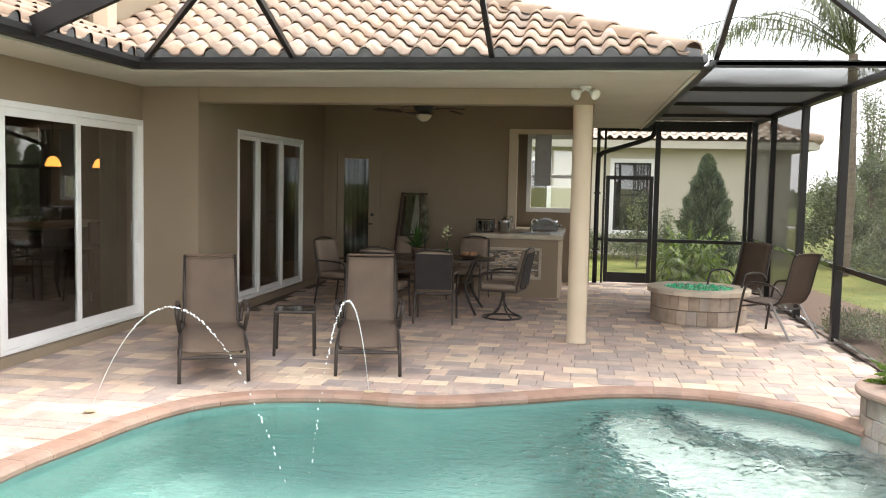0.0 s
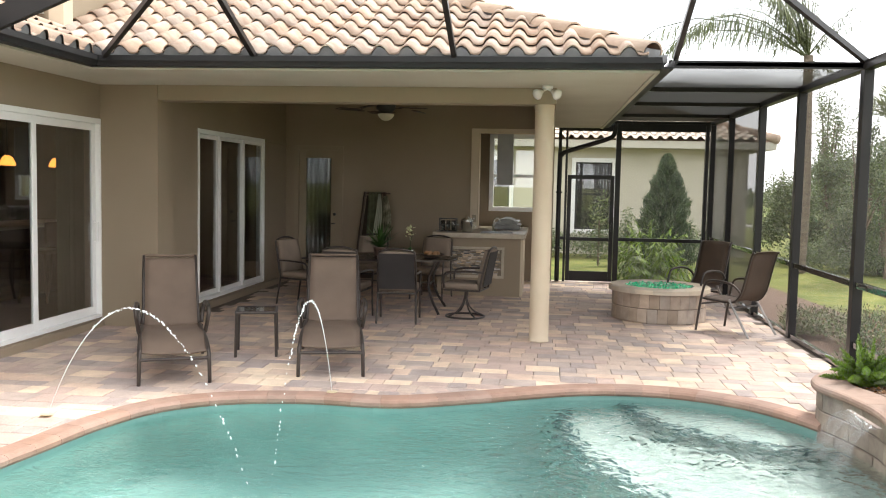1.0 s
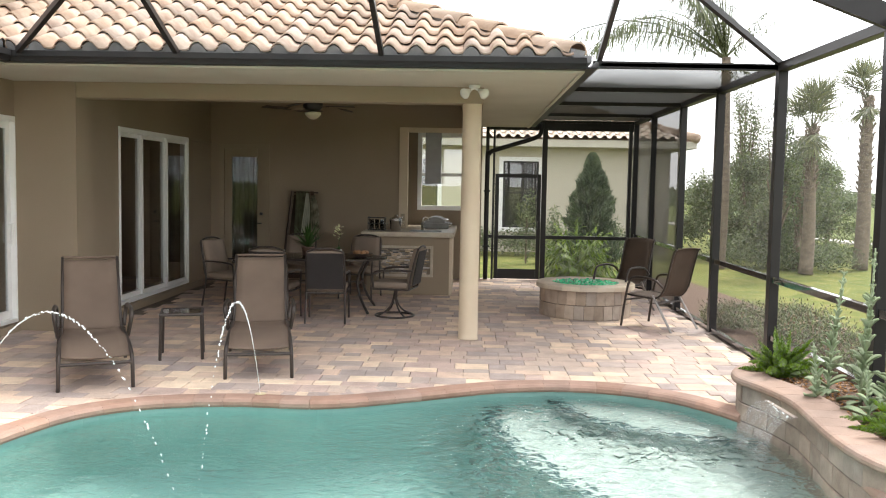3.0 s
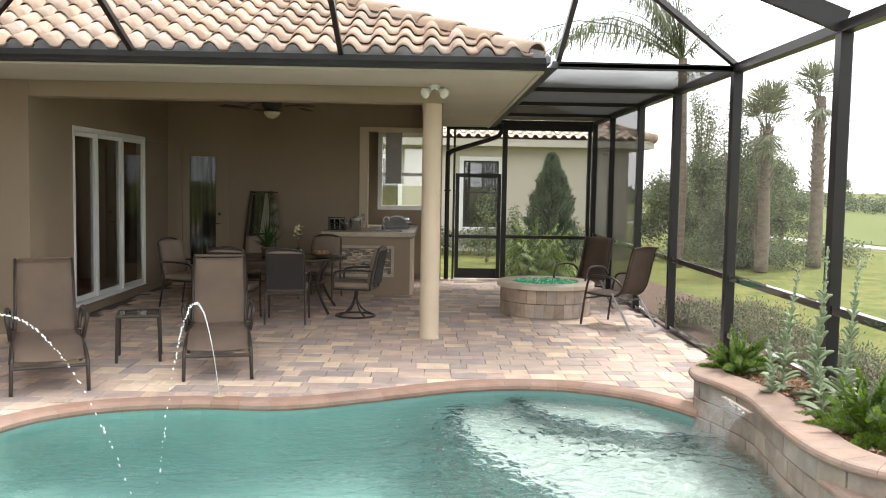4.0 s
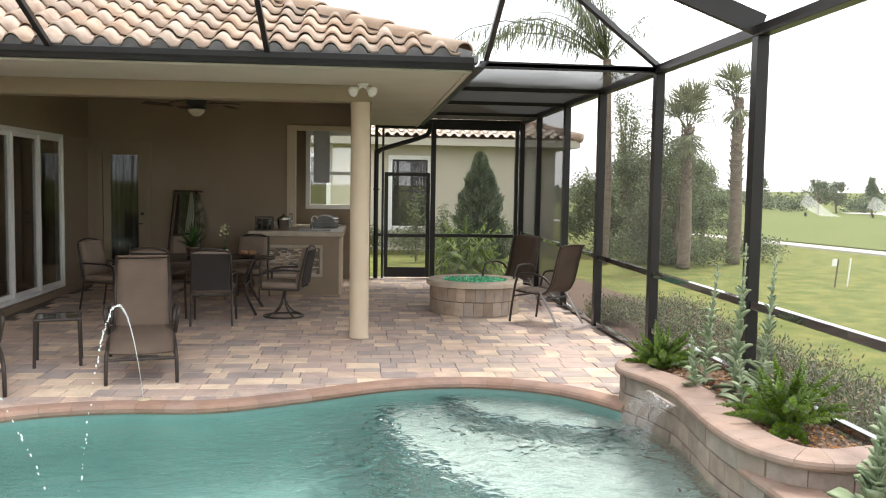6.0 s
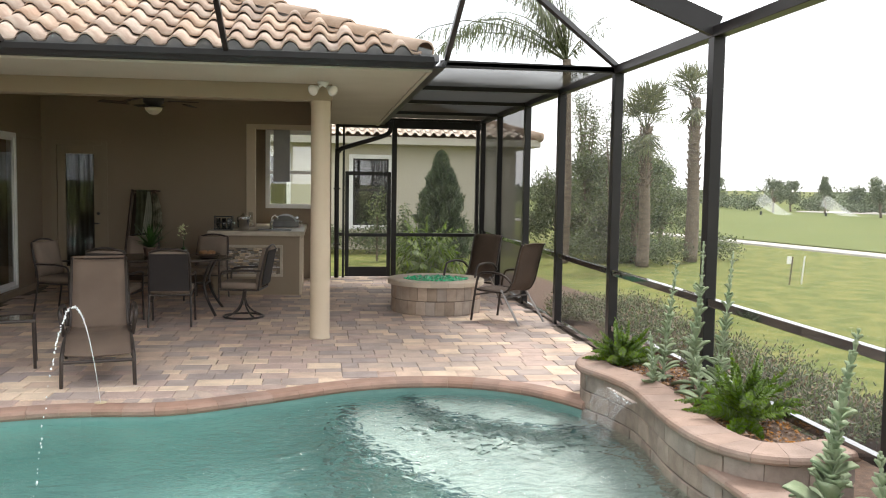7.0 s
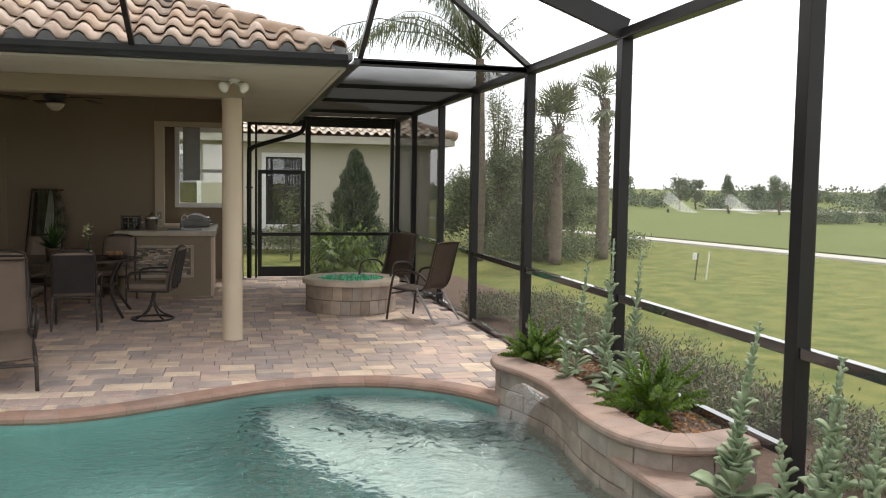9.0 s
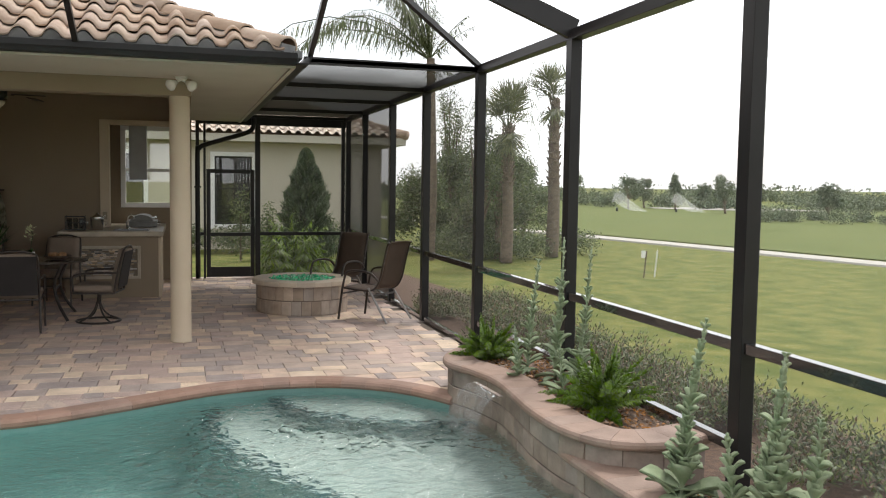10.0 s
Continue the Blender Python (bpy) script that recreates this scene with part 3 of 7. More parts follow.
bird_stop(bm, front, 0, int((EX - EL) / TW))
bird_stop(bm, wing, -42, 0)
bmesh.ops.recalc_face_normals(bm, faces=bm.faces)
box(bm, EX - 0.05, EX + 0.03, EY - 0.03, YE + 0.1, 2.845, 2.91)
part("eave_closure", bm, M_MORTAR, roof, "grey mortar closure under the tiles")


def hip_cap(a, b, n, r, names="ridge_tile"):
    a, b = Vector(a), Vector(b)
    d = (b - a) / n
    L = d.length
    bm = bmesh.new()
    rings = []
    for y, k in ((0.0, 1.0), (0.0, 1.0), (L * 1.12, 0.86)):
        rings.append([bm.verts.new((r * k * math.cos(t), y, r * k * 0.8 * math.sin(t) + (0.02 if k == 1 else 0))) for t in (math.pi * i / 10 for i in range(11))])
    for v in rings[0]:
        v.co *= 0.86
    for p, q in zip(rings, rings[1:]):
        for i in range(10):
            bm.faces.new((p[i], q[i], q[i + 1], p[i + 1]))
    me = mesh_of(bm, names, M_RIDGE, True)
    y = d.normalized()
    x = y.cross(Vector((0, 0, 1))).normalized()
    z = x.cross(y)
    R = Matrix((x, y, z)).transposed().to_4x4()
    for i in range(n):
        o = new(names, me)
        o.parent = roof
        o.matrix_basis = Matrix.Translation(a + d * i) @ R
    return me


HIP_A, HIP_B = Vector((EX - 0.10, EY + 0.06, ZE + 0.06)), Vector((EX - RUN, EY + RUN - 0.04, ZE + PITCH * RUN + 0.05))
part("hip_mortar", bar(bmesh.new(), HIP_A + Vector((0, 0, -0.02)), HIP_B + Vector((0, 0, -0.02)), 0.20, 0.15), M_MORTAR, roof, "grey mortar under the hip tiles")
hip_cap(HIP_A, HIP_B, 13, 0.14)

# ---- screen cage ----
cage = tagged(new("pool_cage"), "dark bronze aluminium pool cage with insect screen", "screen cage")
PY = [YE, 14.55, 12.55, 10.7, 8.62, 6.38, 4.10, 1.9, -0.4, -2.6, -4.5]
for k, y in enumerate(PY):
    part("post", boxed(XR - 0.045, XR + 0.045, y - 0.052, y + 0.052, -0.05, ZTOP, 0.004), M_BRONZE, cage)
for a, b in zip(PY, PY[1:]):
    part("rail", boxed(XR - 0.03, XR + 0.03, b + 0.05, a - 0.05, ZRAIL - 0.03, ZRAIL + 0.03, 0.003), M_RAIL, cage)
    zb = 0.27 if 4.0 < b < 7 else 0.0
    part("bottom_rail", boxed(XR - 0.028, XR + 0.028, b + 0.05, a - 0.05, zb, zb + 0.055, 0.003), M_RAIL, cage)
    bm = bmesh.new()
    q = [bm.verts.new(v) for v in ((XR + 0.034, b, 0.0), (XR + 0.034, a, 0.0), (XR + 0.034, a, ZTOP), (XR + 0.034, b, ZTOP))]
    bm.faces.new(q)
    part("screen", bm, M_SCREEN_CLEAR if b < 6.5 else M_SCREEN if b < 12 else M_SCREEN_DENSE, cage, "fine grey insect screen" if b < 12 else "grey insect screen with its grazing-angle haze put into the cover")
part("eave_beam", boxed(XR - 0.05, XR + 0.05, -4.5, YE + 0.05, ZTOP - 0.03, ZTOP + 0.05, 0.004), M_BRONZE, cage)
for y in (YE, 14.55, 12.55, 10.7, 8.62):
    part("purlin", bar(bmesh.new(), (EX + 0.1, y, ZTOP), (XR, y, ZTOP), 0.05, 0.05), M_BRONZE, cage)
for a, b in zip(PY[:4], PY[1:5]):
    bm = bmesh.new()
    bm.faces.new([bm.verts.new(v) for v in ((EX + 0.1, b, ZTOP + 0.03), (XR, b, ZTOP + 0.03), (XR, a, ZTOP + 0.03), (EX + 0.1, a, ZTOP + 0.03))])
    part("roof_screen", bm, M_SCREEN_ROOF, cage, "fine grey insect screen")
# sloping roof members over the pool
SL, Y1, ZG = 0.40, 4.1, 2.87
ZR = ZG + SL * 2.6
for x in (-2.73, -0.85, 1.12):
    part("rafter", bar(bmesh.new(), (x, EY - 0.10, ZG), (x, EY - 2.7, ZR), 0.045, 0.05), M_BRONZE, cage)
part("valley_rafter", bar(bmesh.new(), (EL + 0.22, EY - 0.16, ZG), (EL + 2.75, EY - 2.7, ZR), 0.045, 0.05), M_BRONZE, cage)
part("hip_rafter", bar(bmesh.new(), (XR, 8.62, ZTOP + 0.03), (XR - 2.6, 8.62 - 2.6, ZR), 0.045, 0.05), M_BRONZE, cage)
part("front_purlin", bar(bmesh.new(), (EX + 0.1, 8.62, ZTOP + 0.02), (XR, 8.62, ZTOP + 0.01), 0.05, 0.05), M_BRONZE, cage)
for y in (6.38, 1.9, -2.6):
    part("roof_beam", bar(bmesh.new(), (XR, y, ZTOP + 0.05), (XR - 2.6, y, ZR), 0.055, 0.16), M_BRONZE, cage)
    part("roof_beam", bar(bmesh.new(), (EL + 0.15, y, ZG), (EL + 2.75, y, ZR), 0.055, 0.16), M_BRONZE, cage)
    part("roof_beam", bar(bmesh.new(), (EL + 2.75, y, ZR), (XR - 2.6, y, ZR), 0.055, 0.16), M_BRONZE, cage)

# end wall of the cage with its door
for x in (0.26, XR - 0.1):
    part("end_post", boxed(x - 0.03, x + 0.03, YE - 0.05, YE + 0.04, -0.02, ZTOP - 0.05, 0.003), M_BRONZE, cage)
part("door_post", boxed(1.25, 1.34, YE - 0.05, YE + 0.05, -0.02, ZTOP - 0.05, 0.003), M_BRONZE, cage)
part("door_jamb", boxed(0.36, 0.40, YE - 0.04, YE + 0.04, -0.02, ZTOP - 0.05, 0.003), M_BRONZE, cage)
part("end_rail", boxed(1.34, XR - 0.1, YE - 0.03, YE + 0.03, ZRAIL - 0.10, ZRAIL - 0.04, 0.003), M_BRONZE, cage)
part("end_rail", boxed(0.29, 0.36, YE - 0.03, YE + 0.03, ZRAIL - 0.10, ZRAIL - 0.04, 0.003), M_BRONZE, cage)
part("end_sill", boxed(1.34, XR - 0.1, YE - 0.03, YE + 0.03, 0.0, 0.05, 0.003), M_BRONZE, cage)
part("end_head", boxed(0.29, XR - 0.05, YE - 0.03, YE + 0.03, ZTOP - 0.16, ZTOP - 0.026, 0.003), M_BRONZE, cage)
bm = bmesh.new()
bm.faces.new([bm.verts.new(v) for v in ((1.3, YE + 0.02, 0.0), (XR, YE + 0.02, 0.0), (XR, YE + 0.02, ZTOP - 0.1), (1.3, YE + 0.02, ZTOP - 0.1))])
part("end_screen", bm, M_SCREEN_END, cage, "fine grey insect screen")
sdoor = tagged(new("screen_door"), "dark bronze screen door with a kick plate, closed", "door", kind="structure")
for a in ((0.41, 0.48, 0.02, 1.93), (1.17, 1.24, 0.02, 1.93)):
    part("stile", boxed(a[0], a[1], YE - 0.02, YE + 0.02, a[2], a[3], 0.003), M_BRONZE, sdoor)
for z0, z1 in ((1.86, 1.93), (0.75, 0.81)):
    part("cross_rail", boxed(0.48, 1.17, YE - 0.018, YE + 0.018, z0, z1, 0.003), M_BRONZE, sdoor)
part("kick_plate", boxed(0.48, 1.17, YE - 0.012, YE + 0.012, 0.02, 0.20, 0.003), M_BRONZE, sdoor)
bm = bmesh.new()
bm.faces.new([bm.verts.new(v) for v in ((0.4, YE, 0.2), (1.25, YE, 0.2), (1.25, YE, ZTOP - 0.1), (0.4, YE, ZTOP - 0.1))])
part("screen", bm, M_SCREEN_END, sdoor)
part("door_handle", boxed(1.19, 1.22, YE - 0.07, YE - 0.02, 0.92, 1.08, 0.006), M_BRONZE, sdoor)

# ---- materials of the things ----
M_SLING = mat("sling_fabric", (0.175, 0.125, 0.092), (0.14, 0.10, 0.075), 0.8, 3, 260, 0.35, translucent=0.12)
M_SLING2 = mat("dark_sling_fabric", (0.105, 0.07, 0.05), (0.08, 0.055, 0.04), 0.8, 3, 260, 0.35, translucent=0.12)
M_FRAME = mat("bronze_tube", (0.060, 0.047, 0.040), (0.045, 0.036, 0.032), 0.35, 6, 80, 0.05, metal=0.3)
M_STEELTUBE = mat("worn_light_tube", (0.30, 0.28, 0.26), (0.22, 0.20, 0.19), 0.3, 6, 80, 0.05, metal=0.6)
M_CUSHION = mat("taupe_cushion", (0.25, 0.195, 0.15), (0.20, 0.155, 0.12), 0.9, 4, 200, 0.3)
M_BACKSLING = mat("dark_woven_back", (0.032, 0.027, 0.026), (0.022, 0.019, 0.018), 0.75, 4, 220, 0.3)
M_TABLETOP = mat("dark_stone_top", (0.07, 0.055, 0.045), (0.045, 0.036, 0.032), 0.25, 8, 60, 0.05)
M_CLEARGLASS = mat("table_glass", (0.85, 0.92, 0.90), None, 0.02, 1, 4, 0.0, trans=1.0, ior=1.5)
M_STEEL = mat("stainless_steel", (0.25, 0.25, 0.25), (0.19, 0.19, 0.19), 0.42, 5, 60, 0.05, metal=1.0)
M_CHROME = mat("chrome", (0.80, 0.80, 0.80), (0.75, 0.75, 0.75), 0.08, 5, 60, 0.0, metal=1.0)
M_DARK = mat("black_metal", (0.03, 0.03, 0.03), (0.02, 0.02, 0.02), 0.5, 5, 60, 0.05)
M_WOODDARK = mat("dark_wood", (0.075, 0.045, 0.03), (0.05, 0.03, 0.02), 0.55, 5, 40, 0.2, stretch=(1, 1, 0.2))
M_COUNTER = mat("stone_counter", (0.50, 0.43, 0.33), (0.40, 0.34, 0.26), 0.35, 9, 120, 0.05)
M_MOSAIC = mat("mosaic_sliver", (0.42, 0.36, 0.29), (0.30, 0.25, 0.20), 0.4, 8, 80, 0.1, obj_var=0.75)
M_GROUT = mat("mosaic_grout", (0.20, 0.16, 0.12), None, 0.9, 9, 90, 0.2)
M_LEAF = mat("glossy_leaf", (0.065, 0.14, 0.03), (0.035, 0.085, 0.02), 0.45, 6, 30, 0.1, isl_var=0.3, translucent=0.25)
M_TERRA = mat("pot_clay", (0.12, 0.07, 0.05), None, 0.7, 6, 50, 0.2)
M_PETAL = mat("pale_petals", (0.75, 0.74, 0.50), (0.66, 0.68, 0.35), 0.7, 8, 40, 0.05, translucent=0.3)
M_TOWEL1 = mat("green_towel", (0.17, 0.175, 0.10), (0.11, 0.115, 0.07), 0.95, 10, 200, 0.5)
M_TOWEL2 = mat("pale_towel", (0.62, 0.62, 0.50), (0.52, 0.54, 0.42), 0.95, 10, 200, 0.5)
M_BREAD = mat("orange_fruit", (0.38, 0.21, 0.10), (0.29, 0.15, 0.07), 0.6, 20, 80, 0.2)
M_DUCT = mat("grey_painted_metal", (0.33, 0.33, 0.33), (0.28, 0.28, 0.28), 0.45, 5, 60, 0.05)
M_OPAL = mat("opal_glass", (0.72, 0.66, 0.52), None, 0.3, 4, 20, 0.0)
M_CURTAIN = mat("sage_curtain", (0.20, 0.21, 0.14), (0.15, 0.16, 0.10), 0.95, 3, 120, 0.2)
M_DRAPE = mat("brown_drape", (0.10, 0.075, 0.055), (0.06, 0.045, 0.035), 0.9, 5, 150, 0.2)
M_AMBER = glow("amber_lamp_glass", (1.0, 0.36, 0.06), 1.5)
M_LAMPGLASS = mat("flood_lamp_glass", (0.85, 0.84, 0.80), None, 0.15, 4, 20, 0.0)
M_PLATE = mat("switch_plate", (0.35, 0.30, 0.22), None, 0.5, 4, 20, 0.0)


def rounded(bm, x0, x1, y0, y1, z0, z1, r):
    return box(bm, x0, x1, y0, y1, z0, z1, r)


def lathe(bm, prof, n=20, c=(0, 0)):
    rr = [[bm.verts.new((c[0] + r * math.cos(a), c[1] + r * math.sin(a), z)) for a in (2 * math.pi * k / n for k in range(n))] for r, z in prof]
    for a, b in zip(rr, rr[1:]):
        for k in range(n):
            bm.faces.new((a[k], a[(k + 1) % n], b[(k + 1) % n], b[k]))
    bm.faces.new(rr[0][::-1])
    bm.faces.new(rr[-1])
    return bm


def sheet(bm, line, w0, w1, thick, sag=0.0, n=7):
    """A cloth of some thickness along a line in the y-z plane."""
    line = [Vector((0, y, z)) for y, z in line]
    rows = []
    for i, p in enumerate(line):
        d = (line[min(i + 1, len(line) - 1)] - line[max(i - 1, 0)]).normalized()
        up = Vector((0, -d.z, d.y))
        w = w0 + (w1 - w0) * i / (len(line) - 1)
        rows.append([[bm.verts.new(p + Vector((w * (k / (n - 1) - 0.5), 0, 0)) + up * (s * thick / 2 - sag * (1 - (2 * k / (n - 1) - 1) ** 2)))
                      for k in range(n)] for s in (1, -1)])
    for a, b in zip(rows, rows[1:]):
        for k in range(n - 1):
            bm.faces.new((a[0][k], a[0][k + 1], b[0][k + 1], b[0][k]))
            bm.faces.new((a[1][k + 1], a[1][k], b[1][k], b[1][k + 1]))
        for k in (0, n - 1):
            bm.faces.new((a[0][k], b[0][k], b[1][k], a[1][k]))
    for r in (rows[0], rows[-1]):
        for k in range(n - 1):
            bm.faces.new((r[0][k], r[1][k], r[1][k + 1], r[0][k + 1]))
    bmesh.ops.recalc_face_normals(bm, faces=bm.faces)
    return bm


# ---- sliding doors ----
def sliding_door(name, x, y0, y1, z0, z1, panels, label, handle):
    d = tagged(new(name), label, "sliding door", kind="structure")
    fw = 0.05
    fr = bmesh.new()
    box(fr, x - 0.12, x + 0.012, y0, y0 + fw, z0, z1, 0.004)
    box(fr, x - 0.12, x + 0.012, y1 - fw, y1, z0, z1, 0.004)
    box(fr, x - 0.12, x + 0.012, y0 + fw, y1 - fw, z1 - 0.06, z1, 0.004)
    box(fr, x - 0.12, x + 0.012, y0 + fw, y1 - fw, z0, z0 + 0.04, 0.004)
    part("door_frame", fr, M_WHITE, d)
    w = (y1 - y0 - 2 * fw) / panels
    for k in range(panels):
        a = y0 + fw + k * w - (0.02 if k else 0)
        b = y0 + fw + (k + 1) * w + 0.02 * (k < panels - 1)
        xo = x - 0.025 - 0.035 * (k % 2 if panels == 2 else panels - 1 - k)
        s = 0.052 if panels == 3 else 0.078
        bm = bmesh.new()
        box(bm, xo - 0.016, xo + 0.016, a, a + s, z0 + 0.04, z1 - 0.06, 0.004)
        box(bm, xo - 0.016, xo + 0.016, b - s, b, z0 + 0.04, z1 - 0.06, 0.004)
        box(bm, xo - 0.016, xo + 0.016, a + s, b - s, z1 - 0.06 - s, z1 - 0.06, 0.004)
        box(bm, xo - 0.016, xo + 0.016, a + s, b - s, z0 + 0.04, z0 + 0.04 + s * 1.2, 0.004)
        p = part("panel", bm, M_WHITE, d)
        g = part("pane", boxed(xo - 0.004, xo + 0.004, a + s - 0.005, b - s + 0.005, z0 + 0.04 + s * 1.2, z1 - 0.06 - s), M_GLASS, p, "clear door glass")
        g.visible_shadow = False
        if k == handle:
            hy = a + 0.035 if panels == 3 else b - 0.035
            hb = tube(bmesh.new(), [(xo + 0.016, hy, 0.98), (xo + 0.055, hy, 0.98), (xo + 0.055, hy, 1.20), (xo + 0.016, hy, 1.20)], 0.011, 8)
            part("handle", hb, M_WHITE, p)


sliding_door("door_1", XL, 7.05, 9.67, 0.10, 2.38, 2, "white framed two-panel glass sliding door, closed", 1)
sliding_door("door_2", XS, 10.98, 13.70, 0.10, 2.37, 3, "white framed three-panel glass sliding door, closed", 0)
structure("door_track", boxed(XS - 0.002, XS + 0.025, 13.70, YB - 0.02, 2.33, 2.37, 0.003), M_BEAM, "tan head track beside the patio door", "trim")
structure("door_sill", boxed(XS - 0.05, XS + 0.05, 10.9, YB - 0.02, -0.01, 0.085, 0.008), M_STUCCO, "low tan stucco curb under the patio door", "trim")
structure("door_sill_wing", boxed(XL - 0.05, XL + 0.05, 5.0, 9.62, -0.01, 0.085, 0.008), M_STUCCO, "low tan stucco curb under the wing door", "trim")

# rooms behind the doors
bm = bmesh.new()
box(bm, -10.2, -10.0, 3.2, 15.2, -0.05, 2.9)
box(bm, -10.0, XL - 0.22, 3.0, 3.2, -0.05, 2.9)
box(bm, -10.0, XS - 0.22, 15.1, 15.3, -0.05, 2.9)
structure("wall_room", bm, M_ROOM, "dim brown inner walls of the house", "wall")
structure("room_floor", boxed(-10.0, XL - 0.1, 3.2, 15.1, -0.08, 0.02), M_ROOMFLOOR, "dark wooden floor inside the house", "floor")
structure("room_ceiling", boxed(-10.0, XL - 0.22, 3.2, 15.1, 2.8, 2.9), M_ROOM, "dim inner ceiling of the house", "ceiling")
structure("room_ceiling_bay", boxed(XL - 0.22, XS - 0.22, 10.05, 15.1, 2.8, 2.9), M_ROOM, "dim inner ceiling beside the patio door", "ceiling")


def pendant(x, y, z):
    t = thing("pendant_lamp", "amber glass pendant lamp, lit, over an indoor counter", "pendant lamp", pose(x, y, z), "pendant lamps")
    part("cord", tube(bmesh.new(), [(0, 0, 0.12), (0, 0, 2.8 - z)], 0.006, 6), M_DARK, t)
    part("shade", lathe(bmesh.new(), [(0.03, 0.12), (0.07, 0.09), (0.11, 0.0), (0.10, -0.02)], 18), M_AMBER, t, "glowing amber glass shade", True)
    return t


pendant(-7.4, 11.49, 1.87)
pendant(-7.4, 12.72, 1.87)
lamp_data = bpy.data.lights.new("pendant_bulb", "POINT")
lamp_data.energy, lamp_data.color, lamp_data.shadow_soft_size = 0.7, (1.0, 0.62, 0.3), 0.03
new("pendant_bulb", lamp_data).location = (-7.4, 11.49, 1.93)
counter = thing("kitchen_island", "dark wooden kitchen island with a pale stone top", "kitchen island")
part("cabinet", boxed(-8.0, -7.2, 10.9, 13.2, 0.02, 0.98, 0.01), M_WOODDARK, counter)
part("top", boxed(-8.05, -7.15, 10.85, 13.25, 0.98, 1.03, 0.008), M_COUNTER, counter)


def stool(x, y):
    t = thing("bar_stool", "dark wooden bar stool inside the house", "bar stool", pose(x, y, 0.02), "bar stools")
    for i, j in ((-1, -1), (1, -1), (1, 1), (-1, 1)):
        part("leg", tube(bmesh.new(), [(i * 0.2, j * 0.2, 0), (i * 0.15, j * 0.15, 0.65)], 0.018, 6), M_WOODDARK, t)
    part("seat", rounded(bmesh.new(), -0.2, 0.2, -0.2, 0.2, 0.65, 0.71, 0.02), M_WOODDARK, t)
    part("backrest", rounded(bmesh.new(), 0.16, 0.2, -0.19, 0.19, 0.80, 1.08, 0.015), M_WOODDARK, t)


for y in (11.2, 11.9, 12.6):
    stool(-6.75, y)
cur = thing("curtain", "sage green floor-length curtain gathered beside the door", "curtain", pose(-5.55, 10.15, 0.02))
bm = bmesh.new()
cl = [Vector((0.05 * math.sin(k * 1.9), -0.62 + k * 0.03, 0)) for k in range(25)]
vt = [[bm.verts.new(p + Vector((0, 0, z))) for p in cl] for z in (0.0, 2.5)]
for k in range(24):
    bm.faces.new((vt[0][k], vt[0][k + 1], vt[1][k + 1], vt[1][k]))
bmesh.ops.solidify(bm, geom=bm.faces[:], thickness=0.006)
part("drape", bm, M_CURTAIN, cur, smooth=True)
part("rod", tube(bmesh.new(), [(0, -1.6, 2.55), (0, 0.15, 2.55)], 0.014, 8), M_DARK, cur)

# back door and window
door = tagged(new("door_3"), "tan painted glazed back door, closed", "door", kind="structure")
structure("wall_closet", boxed(-4.6, -3.2, YB + 1.1, YB + 1.2, -0.05, ZC), M_ROOM, "dim inner wall behind the back door", "wall")
bm = bmesh.new()
box(bm, -4.22, -4.10, YB + 0.03, YB + 0.08, 0.02, 2.26, 0.004)
box(bm, -3.66, -3.52, YB + 0.03, YB + 0.08, 0.02, 2.26, 0.004)
box(bm, -4.10, -3.66, YB + 0.03, YB + 0.08, 2.12, 2.26, 0.004)
box(bm, -4.10, -3.66, YB + 0.03, YB + 0.08, 0.02, 0.30, 0.004)
part("leaf", bm, M_BEAM, door)
g = part("pane", boxed(-4.10, -3.66, YB + 0.05, YB + 0.058, 0.30, 2.12), M_CLEARGLASS, door, "clear door glass")
g.visible_shadow = False
bm = bmesh.new()
box(bm, -4.30, -4.22, YB - 0.02, YB + 0.02, 0.0, 2.33, 0.004)
box(bm, -3.52, -3.44, YB - 0.02, YB + 0.02, 0.0, 2.33, 0.004)
box(bm, -4.22, -3.52, YB - 0.02, YB + 0.02, 2.26, 2.33, 0.004)
part("casing", bm, M_BEAM, door)
sheer = thing("curtain", "brown gathered curtain behind the glazed back door", "curtain", pose(-3.88, YB + 0.22, 0.02))
bm = bmesh.new()
vt = [[bm.verts.new((-0.34 + k * 0.017, 0.03 * math.sin(k * 1.3) + 0.012 * math.sin(k * 0.5), z)) for k in range(41)] for z in (0.02, 2.3)]
for k in range(40):
    bm.faces.new((vt[0][k], vt[0][k + 1], vt[1][k + 1], vt[1][k]))
bmesh.ops.solidify(bm, geom=bm.faces[:], thickness=0.004)
part("drape", bm, M_DRAPE, sheer, smooth=True)
part("rod", tube(bmesh.new(), [(-0.38, 0, 2.32), (0.38, 0, 2.32)], 0.012, 8), M_DARK, sheer)
part("door_handle", tube(bmesh.new(), [(-3.59, YB + 0.03, 1.0), (-3.59, YB - 0.03, 1.0), (-3.67, YB - 0.03, 1.0)], 0.012, 8), M_DARK, door)
part("deadbolt", tube(bmesh.new(), [(-3.59, YB + 0.03, 1.16), (-3.59, YB - 0.01, 1.16)], 0.025, 12), M_DARK, door)

